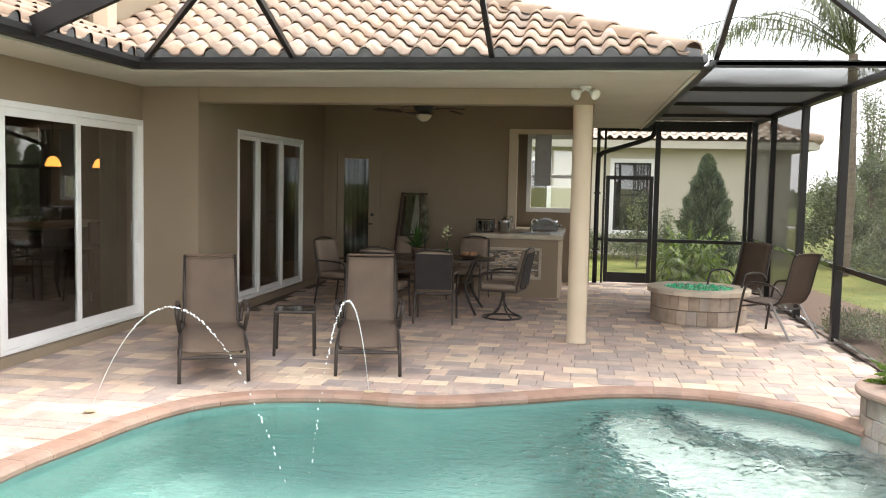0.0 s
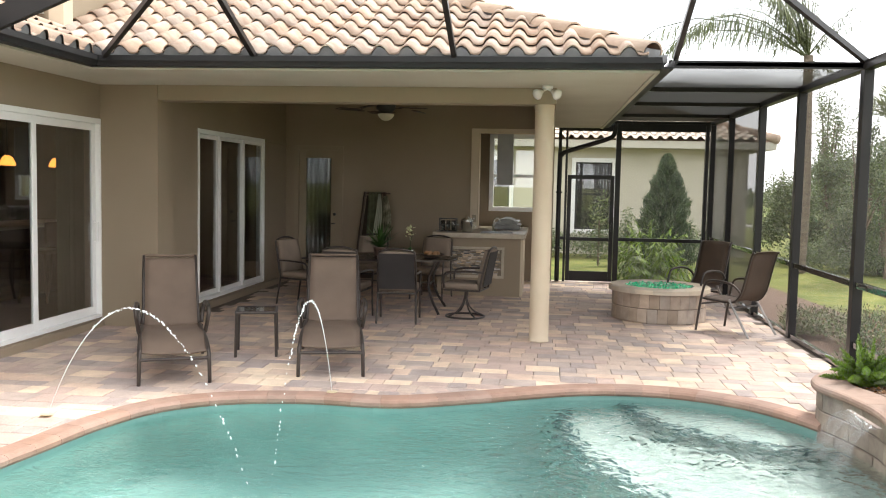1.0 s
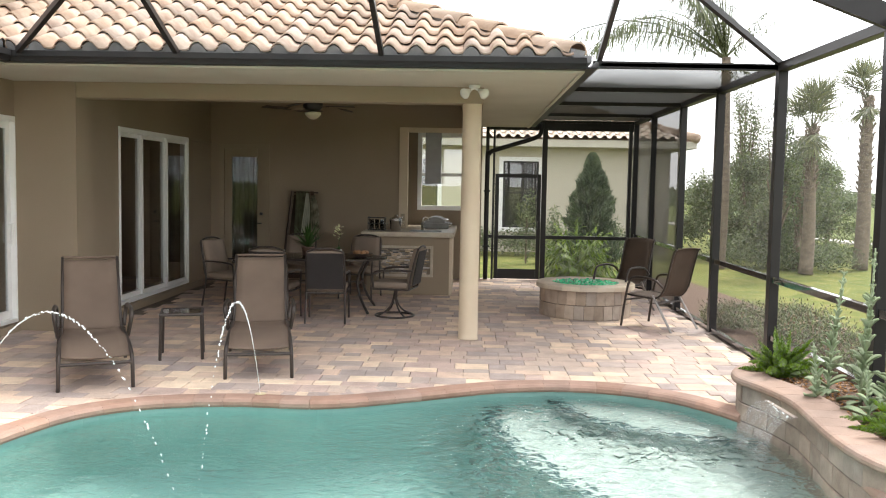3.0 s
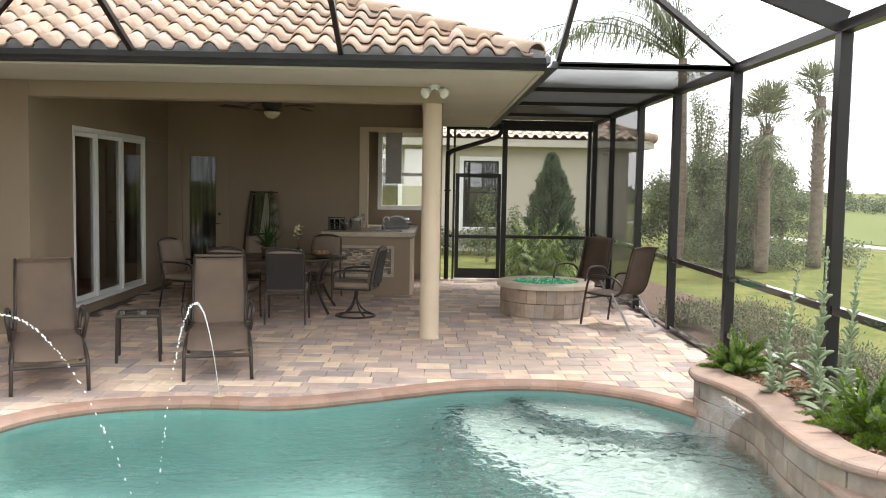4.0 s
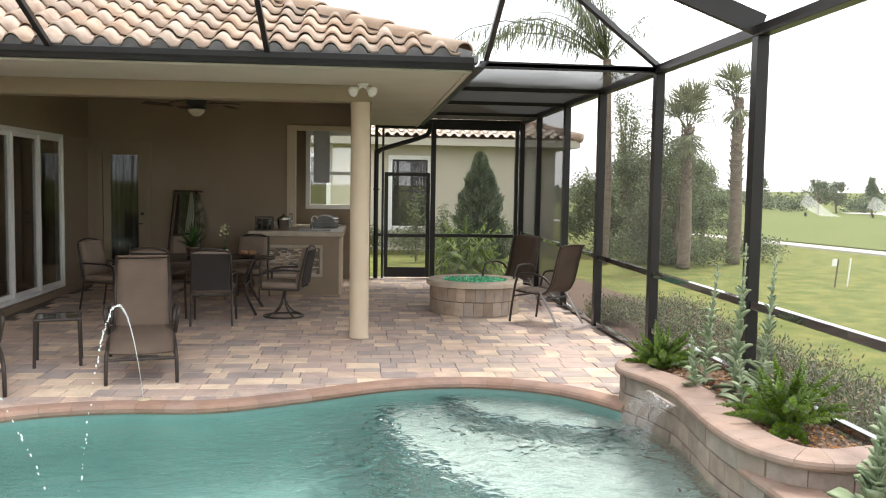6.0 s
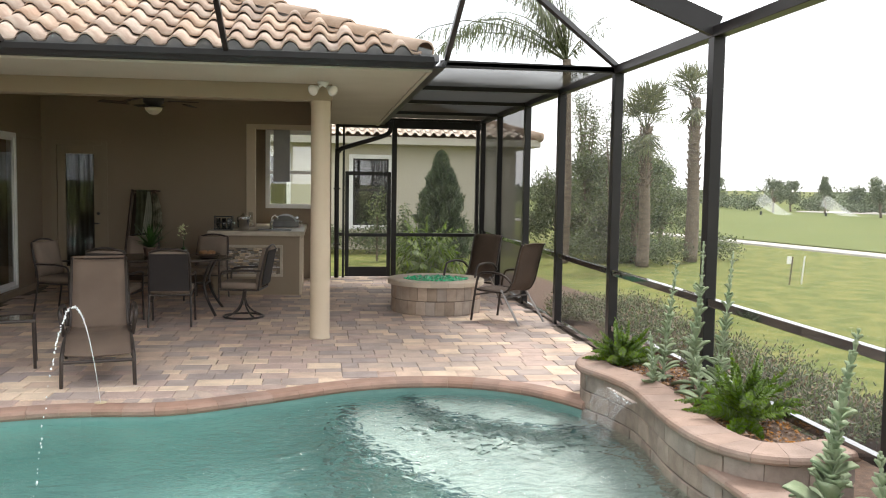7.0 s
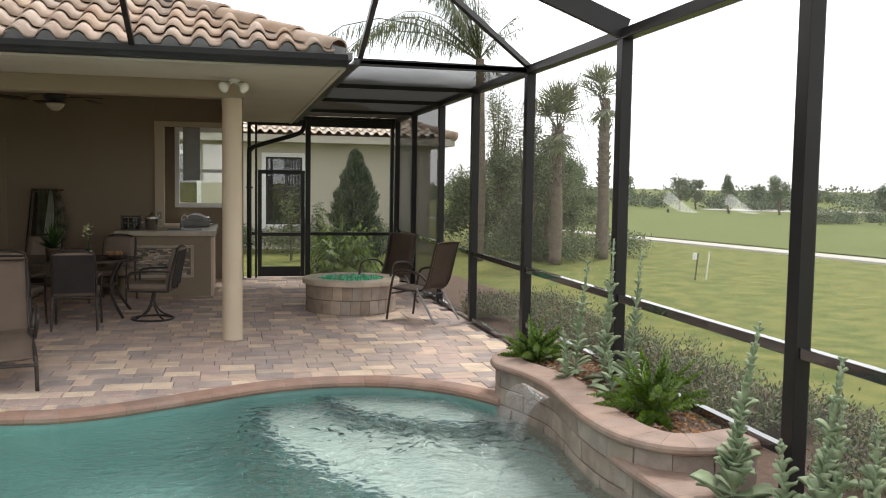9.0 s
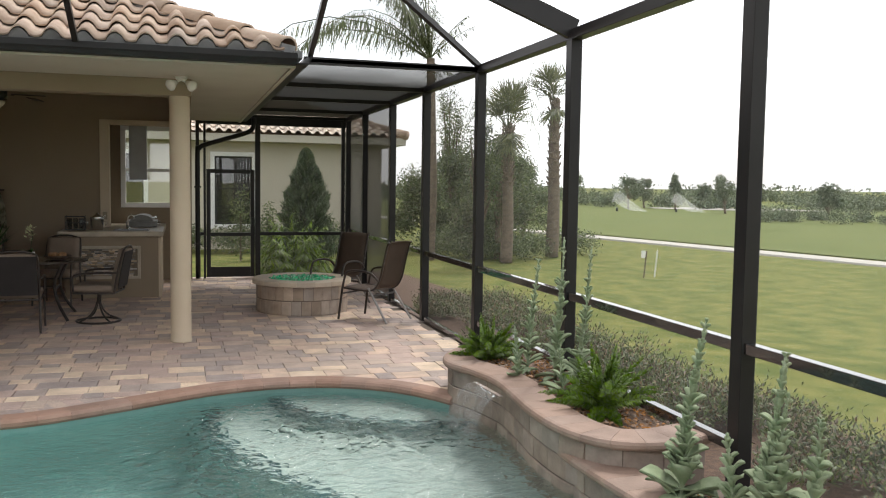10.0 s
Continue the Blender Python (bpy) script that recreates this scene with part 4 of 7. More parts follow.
win = tagged(new("window_1"), "white framed single-hung window behind the grill", "window", kind="structure")
yk = YE - 0.1
bm = bmesh.new()
for a in ((-1.0, -0.92, 1.25, 2.64), (-0.13, -0.05, 1.25, 2.64), (-0.92, -0.13, 2.56, 2.64), (-0.92, -0.13, 1.25, 1.33)):
    box(bm, a[0], a[1], yk - 0.03, yk + 0.06, a[2], a[3], 0.005)
part("window_frame", bm, M_WHITE, win)
part("meeting_rail", boxed(-0.92, -0.13, yk, yk + 0.05, 1.86, 1.92, 0.004), M_WHITE, win)
for z0, z1 in ((1.33, 1.86), (1.92, 2.56)):
    part("pane", boxed(-0.92, -0.13, yk + 0.02, yk + 0.026, z0, z1), M_GLASS, win, "clear window glass").visible_shadow = False
structure("pilaster_kitchen", boxed(-1.24, -1.10, YB - 0.03, YB + 0.22, 0.0, 2.66, 0.006), M_COLUMN, "pale stucco trim at the cooking recess", "trim")
structure("wall_header", boxed(-1.18, -0.14, YB, YB + 0.2, 2.66, ZC - 0.004), M_STUCCO, "tan stucco wall over the cooking recess", "wall")
structure("recess_head", boxed(-1.10, 0.10, YB - 0.03, YB + 0.1, 2.58, 2.66, 0.004), M_COLUMN, "pale stucco trim over the cooking recess", "trim")

# ---- covered patio ----
bar_t = thing("outdoor_bar", "stucco outdoor bar with stone counter and mosaic panel", "bar")
bm = bmesh.new()
box(bm, -1.62, -0.34, 13.58, 14.15, 0.0, 0.90)
part("body", bm, M_STUCCO, bar_t)
part("side_run", boxed(-1.16, -0.34, 14.15, YE - 0.1, 0.0, 0.90), M_STUCCO, bar_t)
bm = bmesh.new()
box(bm, -1.70, -0.27, 13.50, 14.18, 0.90, 0.975, 0.008)
box(bm, -1.17, -0.27, 14.18, YE - 0.1, 0.90, 0.975, 0.008)
part("countertop", bm, M_COUNTER, bar_t, "speckled tan stone counter")
part("base_trim", boxed(-0.345, -0.30, 13.60, 14.9, 0.0, 0.88, 0.006), M_COLUMN, bar_t)
bm = bmesh.new()
for a in ((-1.47, -1.43, 0.28, 0.76), (-0.63, -0.59, 0.28, 0.76), (-1.43, -0.63, 0.72, 0.76), (-1.43, -0.63, 0.28, 0.32)):
    box(bm, a[0], a[1], 13.555, 13.60, a[2], a[3], 0.004)
part("panel_trim", bm, M_COUNTER, bar_t)
panel = part("mosaic_panel", boxed(-1.43, -0.63, 13.570, 13.579, 0.32, 0.72), M_GROUT, bar_t, "slivers of brown and cream stone")
rnd = random.Random(11)
sl_me = {}
z = 0.323
while z < 0.712:
    x = -1.43 + rnd.uniform(0, 0.03)
    while x < -0.66:
        w = rnd.choice((0.045, 0.065, 0.085))
        if w not in sl_me:
            sl_me[w] = mesh_of(boxed(0, w - 0.004, -0.012, 0, 0, 0.019, 0.0), "sliver", M_MOSAIC)
        if x + w < -0.63:
            o = new("sliver", sl_me[w])
            o.parent = panel
            o.location = (x, 13.570 + rnd.uniform(0, 0.004), z)
        x += w
    z += 0.023

tap = thing("bar_tap", "tall curved chrome tap on the bar counter", "tap", pose(-0.78, 13.98, 0.977))
part("base", lathe(bmesh.new(), [(0.03, 0), (0.03, 0.02), (0.018, 0.03), (0.016, 0.08)], 14), M_CHROME, tap, smooth=True)
part("spout", tube(bmesh.new(), [(0, 0, 0.06), (0, 0, 0.17), (0.015, 0, 0.205), (0.05, 0, 0.225), (0.085, 0, 0.205), (0.095, 0, 0.16)], 0.013, 10), M_CHROME, tap, smooth=True)
part("lever", tube(bmesh.new(), [(0.0, -0.02, 0.07), (0.0, -0.06, 0.10)], 0.007, 8), M_CHROME, tap)
sink = thing("bar_sink", "small stainless bar sink set in the counter", "sink", pose(-0.72, 13.80, 0.977))
bm = bmesh.new()
for a in ((-0.25, 0.25, -0.14, -0.12), (-0.25, 0.25, 0.12, 0.14), (-0.25, -0.23, -0.12, 0.12), (0.23, 0.25, -0.12, 0.12)):
    box(bm, *a, 0.0, 0.012, 0.003)
box(bm, -0.23, 0.23, -0.12, 0.12, 0.0, 0.003)
part("rim", bm, M_STEEL, sink)
M_GRILL = mat("dulled_grill_steel", (0.24, 0.235, 0.22), (0.18, 0.175, 0.165), 0.55, 5, 60, 0.08, metal=0.5)
grill = thing("gas_grill", "built-in stainless steel gas grill with a closed hood", "grill", pose(-0.62, 15.15, 0.977))
part("firebox", rounded(bmesh.new(), -0.23, 0.23, -0.40, 0.40, 0.0, 0.09, 0.01), M_GRILL, grill)
bm = bmesh.new()
arc = [(-0.18 * math.cos(t), 0.07 + 0.12 * math.sin(t)) for t in (math.pi * k / 12 for k in range(13))]
vv = [[bm.verts.new((x, y, z)) for x, z in arc] for y in (-0.38, 0.38)]
for k in range(12):
    bm.faces.new((vv[0][k], vv[0][k + 1], vv[1][k + 1], vv[1][k]))
bm.faces.new(vv[0])
bm.faces.new(vv[1][::-1])
part("hood", bm, M_GRILL, grill)
part("handle", tube(bmesh.new(), [(0.15, -0.3, 0.13), (0.22, -0.3, 0.15), (0.22, 0.3, 0.15), (0.15, 0.3, 0.13)], 0.012, 8), M_CHROME, grill)
for y in (-0.25, 0.0, 0.25):
    part("knob", tube(bmesh.new(), [(0.23, y, 0.045), (0.27, y, 0.045)], 0.025, 12), M_CHROME, grill)
duct = thing("exhaust_duct", "grey metal exhaust duct hanging over the grill", "duct")
part("pipe", rounded(bmesh.new(), -0.82, -0.55, 15.2, 15.45, 1.72, ZC, 0.006), M_DUCT, duct)
part("collar", rounded(bmesh.new(), -0.84, -0.53, 15.18, 15.47, ZC - 0.06, ZC - 0.001, 0.004), M_STEEL, duct)
bucket = thing("ice_bucket", "shiny steel ice bucket on the bar counter", "ice bucket", pose(-1.20, 13.85, 0.977))
part("pail", lathe(bmesh.new(), [(0.075, 0), (0.085, 0.02), (0.10, 0.16), (0.108, 0.17), (0.10, 0.175), (0.09, 0.165), (0.08, 0.03)], 22), M_CHROME, bucket, smooth=True)
part("lid", lathe(bmesh.new(), [(0.10, 0.175), (0.09, 0.20), (0.03, 0.225), (0.02, 0.25), (0.0, 0.255)], 22), M_CHROME, bucket, smooth=True)
for s in (-1, 1):
    part("ring_handle", tube(bmesh.new(), [(s * 0.10, 0, 0.12), (s * 0.13, 0, 0.12), (s * 0.135, 0, 0.08), (s * 0.105, 0, 0.07)], 0.006, 6), M_CHROME, bucket)
rack = thing("bottle_rack", "dark metal rack of glasses on the bar counter", "rack", pose(-1.50, 13.9, 0.977))
for z in (0.0, 0.10, 0.19):
    bm = bmesh.new()
    for y in (-0.09, 0.09):
        bar(bm, (-0.13, y, z + 0.006), (0.13, y, z + 0.006), 0.012, 0.012)
    for x in (-0.13, 0.13):
        bar(bm, (x, -0.09, z + 0.006), (x, 0.09, z + 0.006), 0.012, 0.012)
    part("hoop", bm, M_DARK, rack)
for x in (-0.13, 0.13):
    for y in (-0.09, 0.09):
        part("upright", boxed(x - 0.006, x + 0.006, y - 0.006, y + 0.006, 0, 0.21), M_DARK, rack)
for x in (-0.08, 0.0, 0.08):
    part("tumbler", lathe(bmesh.new(), [(0.028, 0.012), (0.034, 0.17), (0.030, 0.17), (0.025, 0.02)], 14, (x, 0)), M_CLEARGLASS, rack, smooth=True)
sw = thing("switch_plate", "small tan wall switch plate", "switch", pose(-1.17, YB - 0.034, 1.15))
part("plate", rounded(bmesh.new(), -0.035, 0.035, -0.008, 0, -0.06, 0.06, 0.003), M_PLATE, sw)
part("toggle", boxed(-0.006, 0.006, -0.018, -0.008, -0.012, 0.012), M_WHITE, sw)

# towel stand against the back wall
stand = thing("towel_stand", "dark wooden leaning stand hung with olive and cream beach towels", "towel stand", pose(-2.80, 14.55, 0))
for x0, x1, y0 in ((-0.36, -0.20, -0.02), (0.15, 0.13, 0.14)):
    part("leg", bar(bmesh.new(), (x0, y0, 0), (x1, 0.10, 1.56), 0.05, 0.03), M_WOODDARK, stand)
bm = bmesh.new()
bo = [bm.verts.new(v) for v in ((-0.34, 0.12, 0.10), (-0.06, 0.12, 0.10), (-0.10, 0.18, 1.50), (-0.19, 0.18, 1.50))]
bm.faces.new(bo)
bmesh.ops.solidify(bm, geom=bm.faces[:], thickness=0.02)
part("side_board", bm, M_WOODDARK, stand, "dark tapered side board")
part("top_rail", tube(bmesh.new(), [(-0.22, 0.10, 1.54), (0.23, 0.10, 1.54)], 0.013, 8), M_WOODDARK, stand)
part("lower_rail", tube(bmesh.new(), [(-0.30, 0.05, 0.55), (0.14, 0.14, 0.55)], 0.014, 8), M_WOODDARK, stand)


def towel(xt, wt, xb, wb, z0, z1, y, m_, label):
    """A towel hung over the rail, gathered at the top (centre, width) and falling to a loose hem."""
    bm = bmesh.new()
    n = 16
    rows = []
    for j in range(13):
        v = j / 12
        w = wt + (wb - wt) * v + 0.05 * math.sin(math.pi * v)
        cx = xt + (xb - xt) * v + 0.012 * math.sin(v * 5)
        rows.append([bm.verts.new((cx + w * (k / n - 0.5), y - 0.014 * math.sin(k * 1.55 + v) * (0.5 + v) - 0.035 * v, z1 + (z0 - z1) * v - 0.03 * v * math.cos(k * 0.4))) for k in range(n + 1)])
    for a, b in zip(rows, rows[1:]):
        for k in range(n):
            bm.faces.new((a[k], a[k + 1], b[k + 1], b[k]))
    bmesh.ops.solidify(bm, geom=bm.faces[:], thickness=0.010)
    part("towel", bm, m_, stand, label, True)


M_TOWEL3 = mat("mottled_towel", (0.52, 0.49, 0.36), (0.10, 0.10, 0.06), 0.95, 9, 30, 0.4)
towel(-0.03, 0.22, -0.02, 0.24, 0.50, 1.56, 0.085, M_TOWEL1, "olive brown beach towel")
towel(0.055, 0.04, 0.02, 0.10, 0.72, 1.53, 0.045, M_TOWEL2, "pale cream gathered beach towel")
towel(0.15, 0.07, 0.22, 0.12, 0.78, 1.50, 0.055, M_TOWEL3, "mottled cream and olive beach towel")

# ceiling fan
fan = thing("ceiling_fan", "dark bronze ceiling fan with an opal light bowl", "ceiling fan", pose(-2.24, 12.3, 0.03))
part("downrod", tube(bmesh.new(), [(0, 0, 2.78), (0, 0, ZC - 0.03)], 0.02, 10), M_FRAME, fan)
part("motor", lathe(bmesh.new(), [(0.05, 2.66), (0.09, 2.68), (0.135, 2.72), (0.14, 2.79), (0.09, 2.83), (0.04, 2.85)], 24), M_DARK, fan, smooth=True)
part("light_bowl", lathe(bmesh.new(), [(0.0, 2.555), (0.05, 2.565), (0.10, 2.61), (0.115, 2.65), (0.05, 2.662)], 24), M_OPAL, fan, "opal glass bowl", True)
for k in range(5):
    bm = boxed(0.16, 0.55, -0.065, 0.065, 2.735, 2.745, 0.004)
    box(bm, 0.10, 0.20, -0.02, 0.02, 2.725, 2.733)
    bmesh.ops.transform(bm, matrix=pose(0, 0, 0, 0, 0, 12 + 72 * k) @ Matrix.Rotation(radians(8), 4, "X"), verts=bm.verts)
    part("blade", bm, M_WOODDARK, fan)

# flood lamps at the column head
fl = thing("flood_lamp", "white twin flood lamp on the soffit above the column", "flood lamp", pose(0.0, 9.42, ZS))
part("base", lathe(bmesh.new(), [(0.055, -0.03), (0.06, -0.001)], 16), M_WHITE, fl, smooth=True)
for s in (-1, 1):
    part("arm", tube(bmesh.new(), [(0, 0, -0.03), (s * 0.05, -0.03, -0.06)], 0.012, 8), M_WHITE, fl)
    bm = lathe(bmesh.new(), [(0.022, 0.0), (0.03, 0.03), (0.055, 0.09), (0.058, 0.10), (0.03, 0.112)], 18)
    bmesh.ops.transform(bm, matrix=Matrix.Translation((s * 0.05, -0.03, -0.06)) @ pose(0, 0, 0, 115, 0, s * 38), verts=bm.verts)
    part("lamp_head", bm, M_LAMPGLASS, fl, smooth=True)

# downspout
ds = thing("downspout", "dark bronze downspout bending from the gutter to the end wall", "downspout")
part("pipe", tube(bmesh.new(), smooth_line([(1.22, YE - 0.12, 2.84), (1.20, YE - 0.12, 2.66), (1.05, YE - 0.12, 2.56), (0.42, YE - 0.12, 2.36), (0.29, YE - 0.12, 2.28), (0.26, YE - 0.10, 2.12), (0.26, YE - 0.10, 0.02)], 5), 0.042, 10), M_BRONZE, ds, smooth=True)
for z in (0.6, 1.6):
    part("strap", boxed(0.20, 0.32, YE - 0.15, YE - 0.045, z, z + 0.03, 0.003), M_BRONZE, ds)


# ---- furniture ----
def dining_chair(swivel):
    t = thing("swivel_chair" if swivel else "dining_chair",
              "bronze swivel patio chair with taupe cushions on a ring base" if swivel else "bronze metal patio dining chair with taupe cushions", "chair", None, "chairs round the table")
    # the chair faces +y
    part("seat_cushion", rounded(bmesh.new(), -0.26, 0.26, -0.24, 0.28, 0.41, 0.50, 0.035), M_CUSHION, t, "taupe seat cushion", True)
    bm = sheet(bmesh.new(), [(-0.25, 0.47), (-0.27, 0.62), (-0.31, 0.80), (-0.345, 0.93), (-0.35, 0.96)], 0.47, 0.45, 0.07, 0.0)
    part("back_cushion", bm, M_CUSHION, t, "taupe back cushion", True)
    part("back_sling", sheet(bmesh.new(), [(-0.305, 0.46), (-0.33, 0.62), (-0.375, 0.84), (-0.395, 0.93)], 0.475, 0.455, 0.008), M_BACKSLING, t, "dark woven back panel")
    for s in (-1, 1):
        part("back_post", tube(bmesh.new(), smooth_line([(s * 0.25, -0.26, 0.40), (s * 0.25, -0.29, 0.60), (s * 0.245, -0.34, 0.82), (s * 0.23, -0.375, 0.95)], 3), 0.014, 8), M_FRAME, t, smooth=True)
        part("arm", tube(bmesh.new(), smooth_line([(s * 0.26, -0.30, 0.66), (s * 0.28, -0.10, 0.665), (s * 0.28, 0.16, 0.65), (s * 0.275, 0.24, 0.60), (s * 0.265, 0.24, 0.42)], 4), 0.014, 8), M_FRAME, t, smooth=True)
        if not swivel:
            part("front_leg", tube(bmesh.new(), [(s * 0.265, 0.24, 0.42), (s * 0.27, 0.27, 0.0)], 0.014, 8), M_FRAME, t)
            part("rear_leg", tube(bmesh.new(), [(s * 0.25, -0.26, 0.42), (s * 0.26, -0.33, 0.0)], 0.014, 8), M_FRAME, t)
    part("top_rail", tube(bmesh.new(), smooth_line([(-0.23, -0.375, 0.95), (-0.12, -0.385, 0.985), (0, -0.39, 0.995), (0.12, -0.385, 0.985), (0.23, -0.375, 0.95)], 3), 0.014, 8), M_FRAME, t, smooth=True)
    bm = bmesh.new()
    for a, b in (((-0.26, 0.24, 0.40), (0.26, 0.24, 0.40)), ((-0.25, -0.26, 0.40), (0.25, -0.26, 0.40)), ((-0.26, -0.26, 0.40), (-0.26, 0.24, 0.40)), ((0.26, -0.26, 0.40), (0.26, 0.24, 0.40))):
        tube(bm, [a, b], 0.013, 8)
    part("seat_frame", bm, M_FRAME, t)
    if swivel:
        part("stem", tube(bmesh.new(), [(0, 0, 0.24), (0, -0.02, 0.40)], 0.028, 10), M_FRAME, t)
        ringp = [(0.27 * math.cos(a), 0.27 * math.sin(a), 0.014) for a in (2 * math.pi * k / 32 for k in range(33))]
        part("base_ring", tube(bmesh.new(), ringp, 0.014, 8, caps=False), M_FRAME, t, smooth=True)
        for k in range(4):
            a = math.pi / 4 + k * math.pi / 2
            c, s_ = math.cos(a), math.sin(a)
            part("strut", tube(bmesh.new(), smooth_line([(0.02 * c, 0.02 * s_, 0.26), (0.06 * c, 0.06 * s_, 0.16), (0.15 * c, 0.15 * s_, 0.07), (0.27 * c, 0.27 * s_, 0.02)], 3), 0.012, 8), M_FRAME, t, smooth=True)
    return t


ch = dining_chair(False)
spots = [(-1.78, 10.86, 4), (-2.44, 10.92, -6), (-3.30, 12.0, -112), (-2.62, 13.05, 176), (-1.66, 13.1, 170)]
ch.matrix_basis = pose(spots[0][0], spots[0][1], 0, 0, 0, spots[0][2]) @ Matrix.Diagonal((0.93, 0.93, 0.93, 1))
for x, y, a in spots[1:]:
    copy_thing(ch, pose(x, y, 0, 0, 0, a))
dining_chair(True).matrix_basis = pose(-0.98, 11.35, 0, 0, 0, 80) @ Matrix.Diagonal((0.93, 0.93, 0.93, 1))

table = thing("patio_table", "oval bronze patio table with a dark stone top", "table", pose(-2.12, 11.85, 0))
bm = bmesh.new()
rings = []
for k, z in ((0.97, 0.690), (1.0, 0.698), (1.0, 0.716), (0.985, 0.722)):
    rings.append([bm.verts.new((0.98 * k * math.cos(a), 0.56 * k * math.sin(a), z)) for a in (2 * math.pi * i / 48 for i in range(48))])
for a, b in zip(rings, rings[1:]):
    for i in range(48):
        bm.faces.new((a[i], a[(i + 1) % 48], b[(i + 1) % 48], b[i]))
bm.faces.new(rings[0][::-1])
bm.faces.new(rings[-1])
part("tabletop", bm, M_TABLETOP, table, "dark polished stone top")
for sx in (-1, 1):
    for sy in (-1, 1):
        part("leg", tube(bmesh.new(), smooth_line([(sx * 0.78, sy * 0.40, 0.0), (sx * 0.66, sy * 0.30, 0.22), (sx * 0.62, sy * 0.26, 0.45), (sx * 0.72, sy * 0.34, 0.69)], 4), 0.018, 8), M_FRAME, table, smooth=True)
    part("brace", tube(bmesh.new(), [(sx * 0.63, -0.27, 0.38), (sx * 0.63, 0.27, 0.38)], 0.012, 8), M_FRAME, table)
part("stretcher", tube(bmesh.new(), [(-0.63, 0, 0.38), (0.63, 0, 0.38)], 0.012, 8), M_FRAME, table)


def blade_leaf(bm, base, direction, length, width, droop=0.4, seg=5, fold=0.15):
    """A pointed leaf that arches over."""
    d = Vector(direction).normalized()
    side = d.cross(Vector((0, 0, 1)))
    side = side.normalized() if side.length > 1e-4 else Vector((1, 0, 0))
    p = Vector(base)
    prev = None
    for k in range(seg + 1):
        t = k / seg
        w = width * (math.sin(math.pi * min(0.5 + 0.0 + t * 0.5, 1)) if t > 0.35 else 0.55 + 1.28 * t) * 0.5
        up = side.cross(d)
        row = [bm.verts.new(p - side * w + up * fold * w), bm.verts.new(p), bm.verts.new(p + side * w + up * fold * w)]
        if prev:
            bm.faces.new((prev[0], prev[1], row[1], row[0]))
            bm.faces.new((prev[1], prev[2], row[2], row[1]))
        prev = row
        p = p + d * length / seg
        d = (d + Vector((0, 0, -droop / seg))).normalized()


plant = thing("potted_plant", "spiky green potted plant on the patio table", "potted plant", pose(-2.22, 11.9, 0.724))
part("pot", lathe(bmesh.new(), [(0.07, 0.0), (0.09, 0.10), (0.095, 0.12), (0.08, 0.12), (0.075, 0.09)], 18), M_TERRA, plant, smooth=True)
bm = bmesh.new()
rnd = random.Random(3)
for k in range(34):
    a = rnd.uniform(0, 6.28)
    el = rnd.uniform(0.25, 1.4)
    blade_leaf(bm, (0, 0, 0.10), (math.cos(a) * math.cos(el), math.sin(a) * math.cos(el), math.sin(el)), rnd.uniform(0.28, 0.44), 0.055, 0.5)
part("leaves", bm, M_LEAF, plant, "arching sword-shaped leaves")
orchid = thing("orchid", "pale yellow orchid in a small pot on the table", "potted plant", pose(-1.80, 11.85, 0.724))
part("pot", lathe(bmesh.new(), [(0.035, 0.0), (0.05, 0.09), (0.045, 0.09), (0.03, 0.02)], 16), M_WHITE, orchid, smooth=True)
part("stem", tube(bmesh.new(), smooth_line([(0, 0, 0.06), (0.01, 0, 0.2), (0.03, 0.0, 0.30), (0.0, 0, 0.36)], 3), 0.004, 6), M_LEAF, orchid)
bm = bmesh.new()
for k in range(4):
    a = k * 1.57
    blade_leaf(bm, (0, 0, 0.08), (math.cos(a), math.sin(a), 0.7), 0.16, 0.05, 0.9)
part("leaves", bm, M_LEAF, orchid)
bm = bmesh.new()
for k in range(26):
    c = Vector((rnd.uniform(-0.05, 0.05), rnd.uniform(-0.04, 0.04), rnd.uniform(0.24, 0.40)))
    blade_leaf(bm, c, (rnd.uniform(-1, 1), rnd.uniform(-1, 1), rnd.uniform(-0.3, 1)), 0.05, 0.04, 0.3, 3)
part("petals", bm, M_PETAL, orchid, "pale yellow petals")
bowl = thing("fruit_bowl", "shallow dark bowl of orange fruit on the table", "bowl", pose(-1.48, 11.75, 0.724))
part("dish", lathe(bmesh.new(), [(0.06, 0.0), (0.10, 0.015), (0.17, 0.05), (0.165, 0.055), (0.09, 0.022)], 24), M_WOODDARK, bowl, smooth=True)
for k in range(6):
    a = k * 1.05
    bm = bmesh.new()
    bmesh.ops.create_icosphere(bm, subdivisions=2, radius=0.035, matrix=Matrix.Translation((0.075 * math.cos(a), 0.075 * math.sin(a), 0.062)) @ Matrix.Diagonal((1, 1, 0.86, 1)))
    part("fruit", bm, M_BREAD, bowl, "round orange fruit", True)


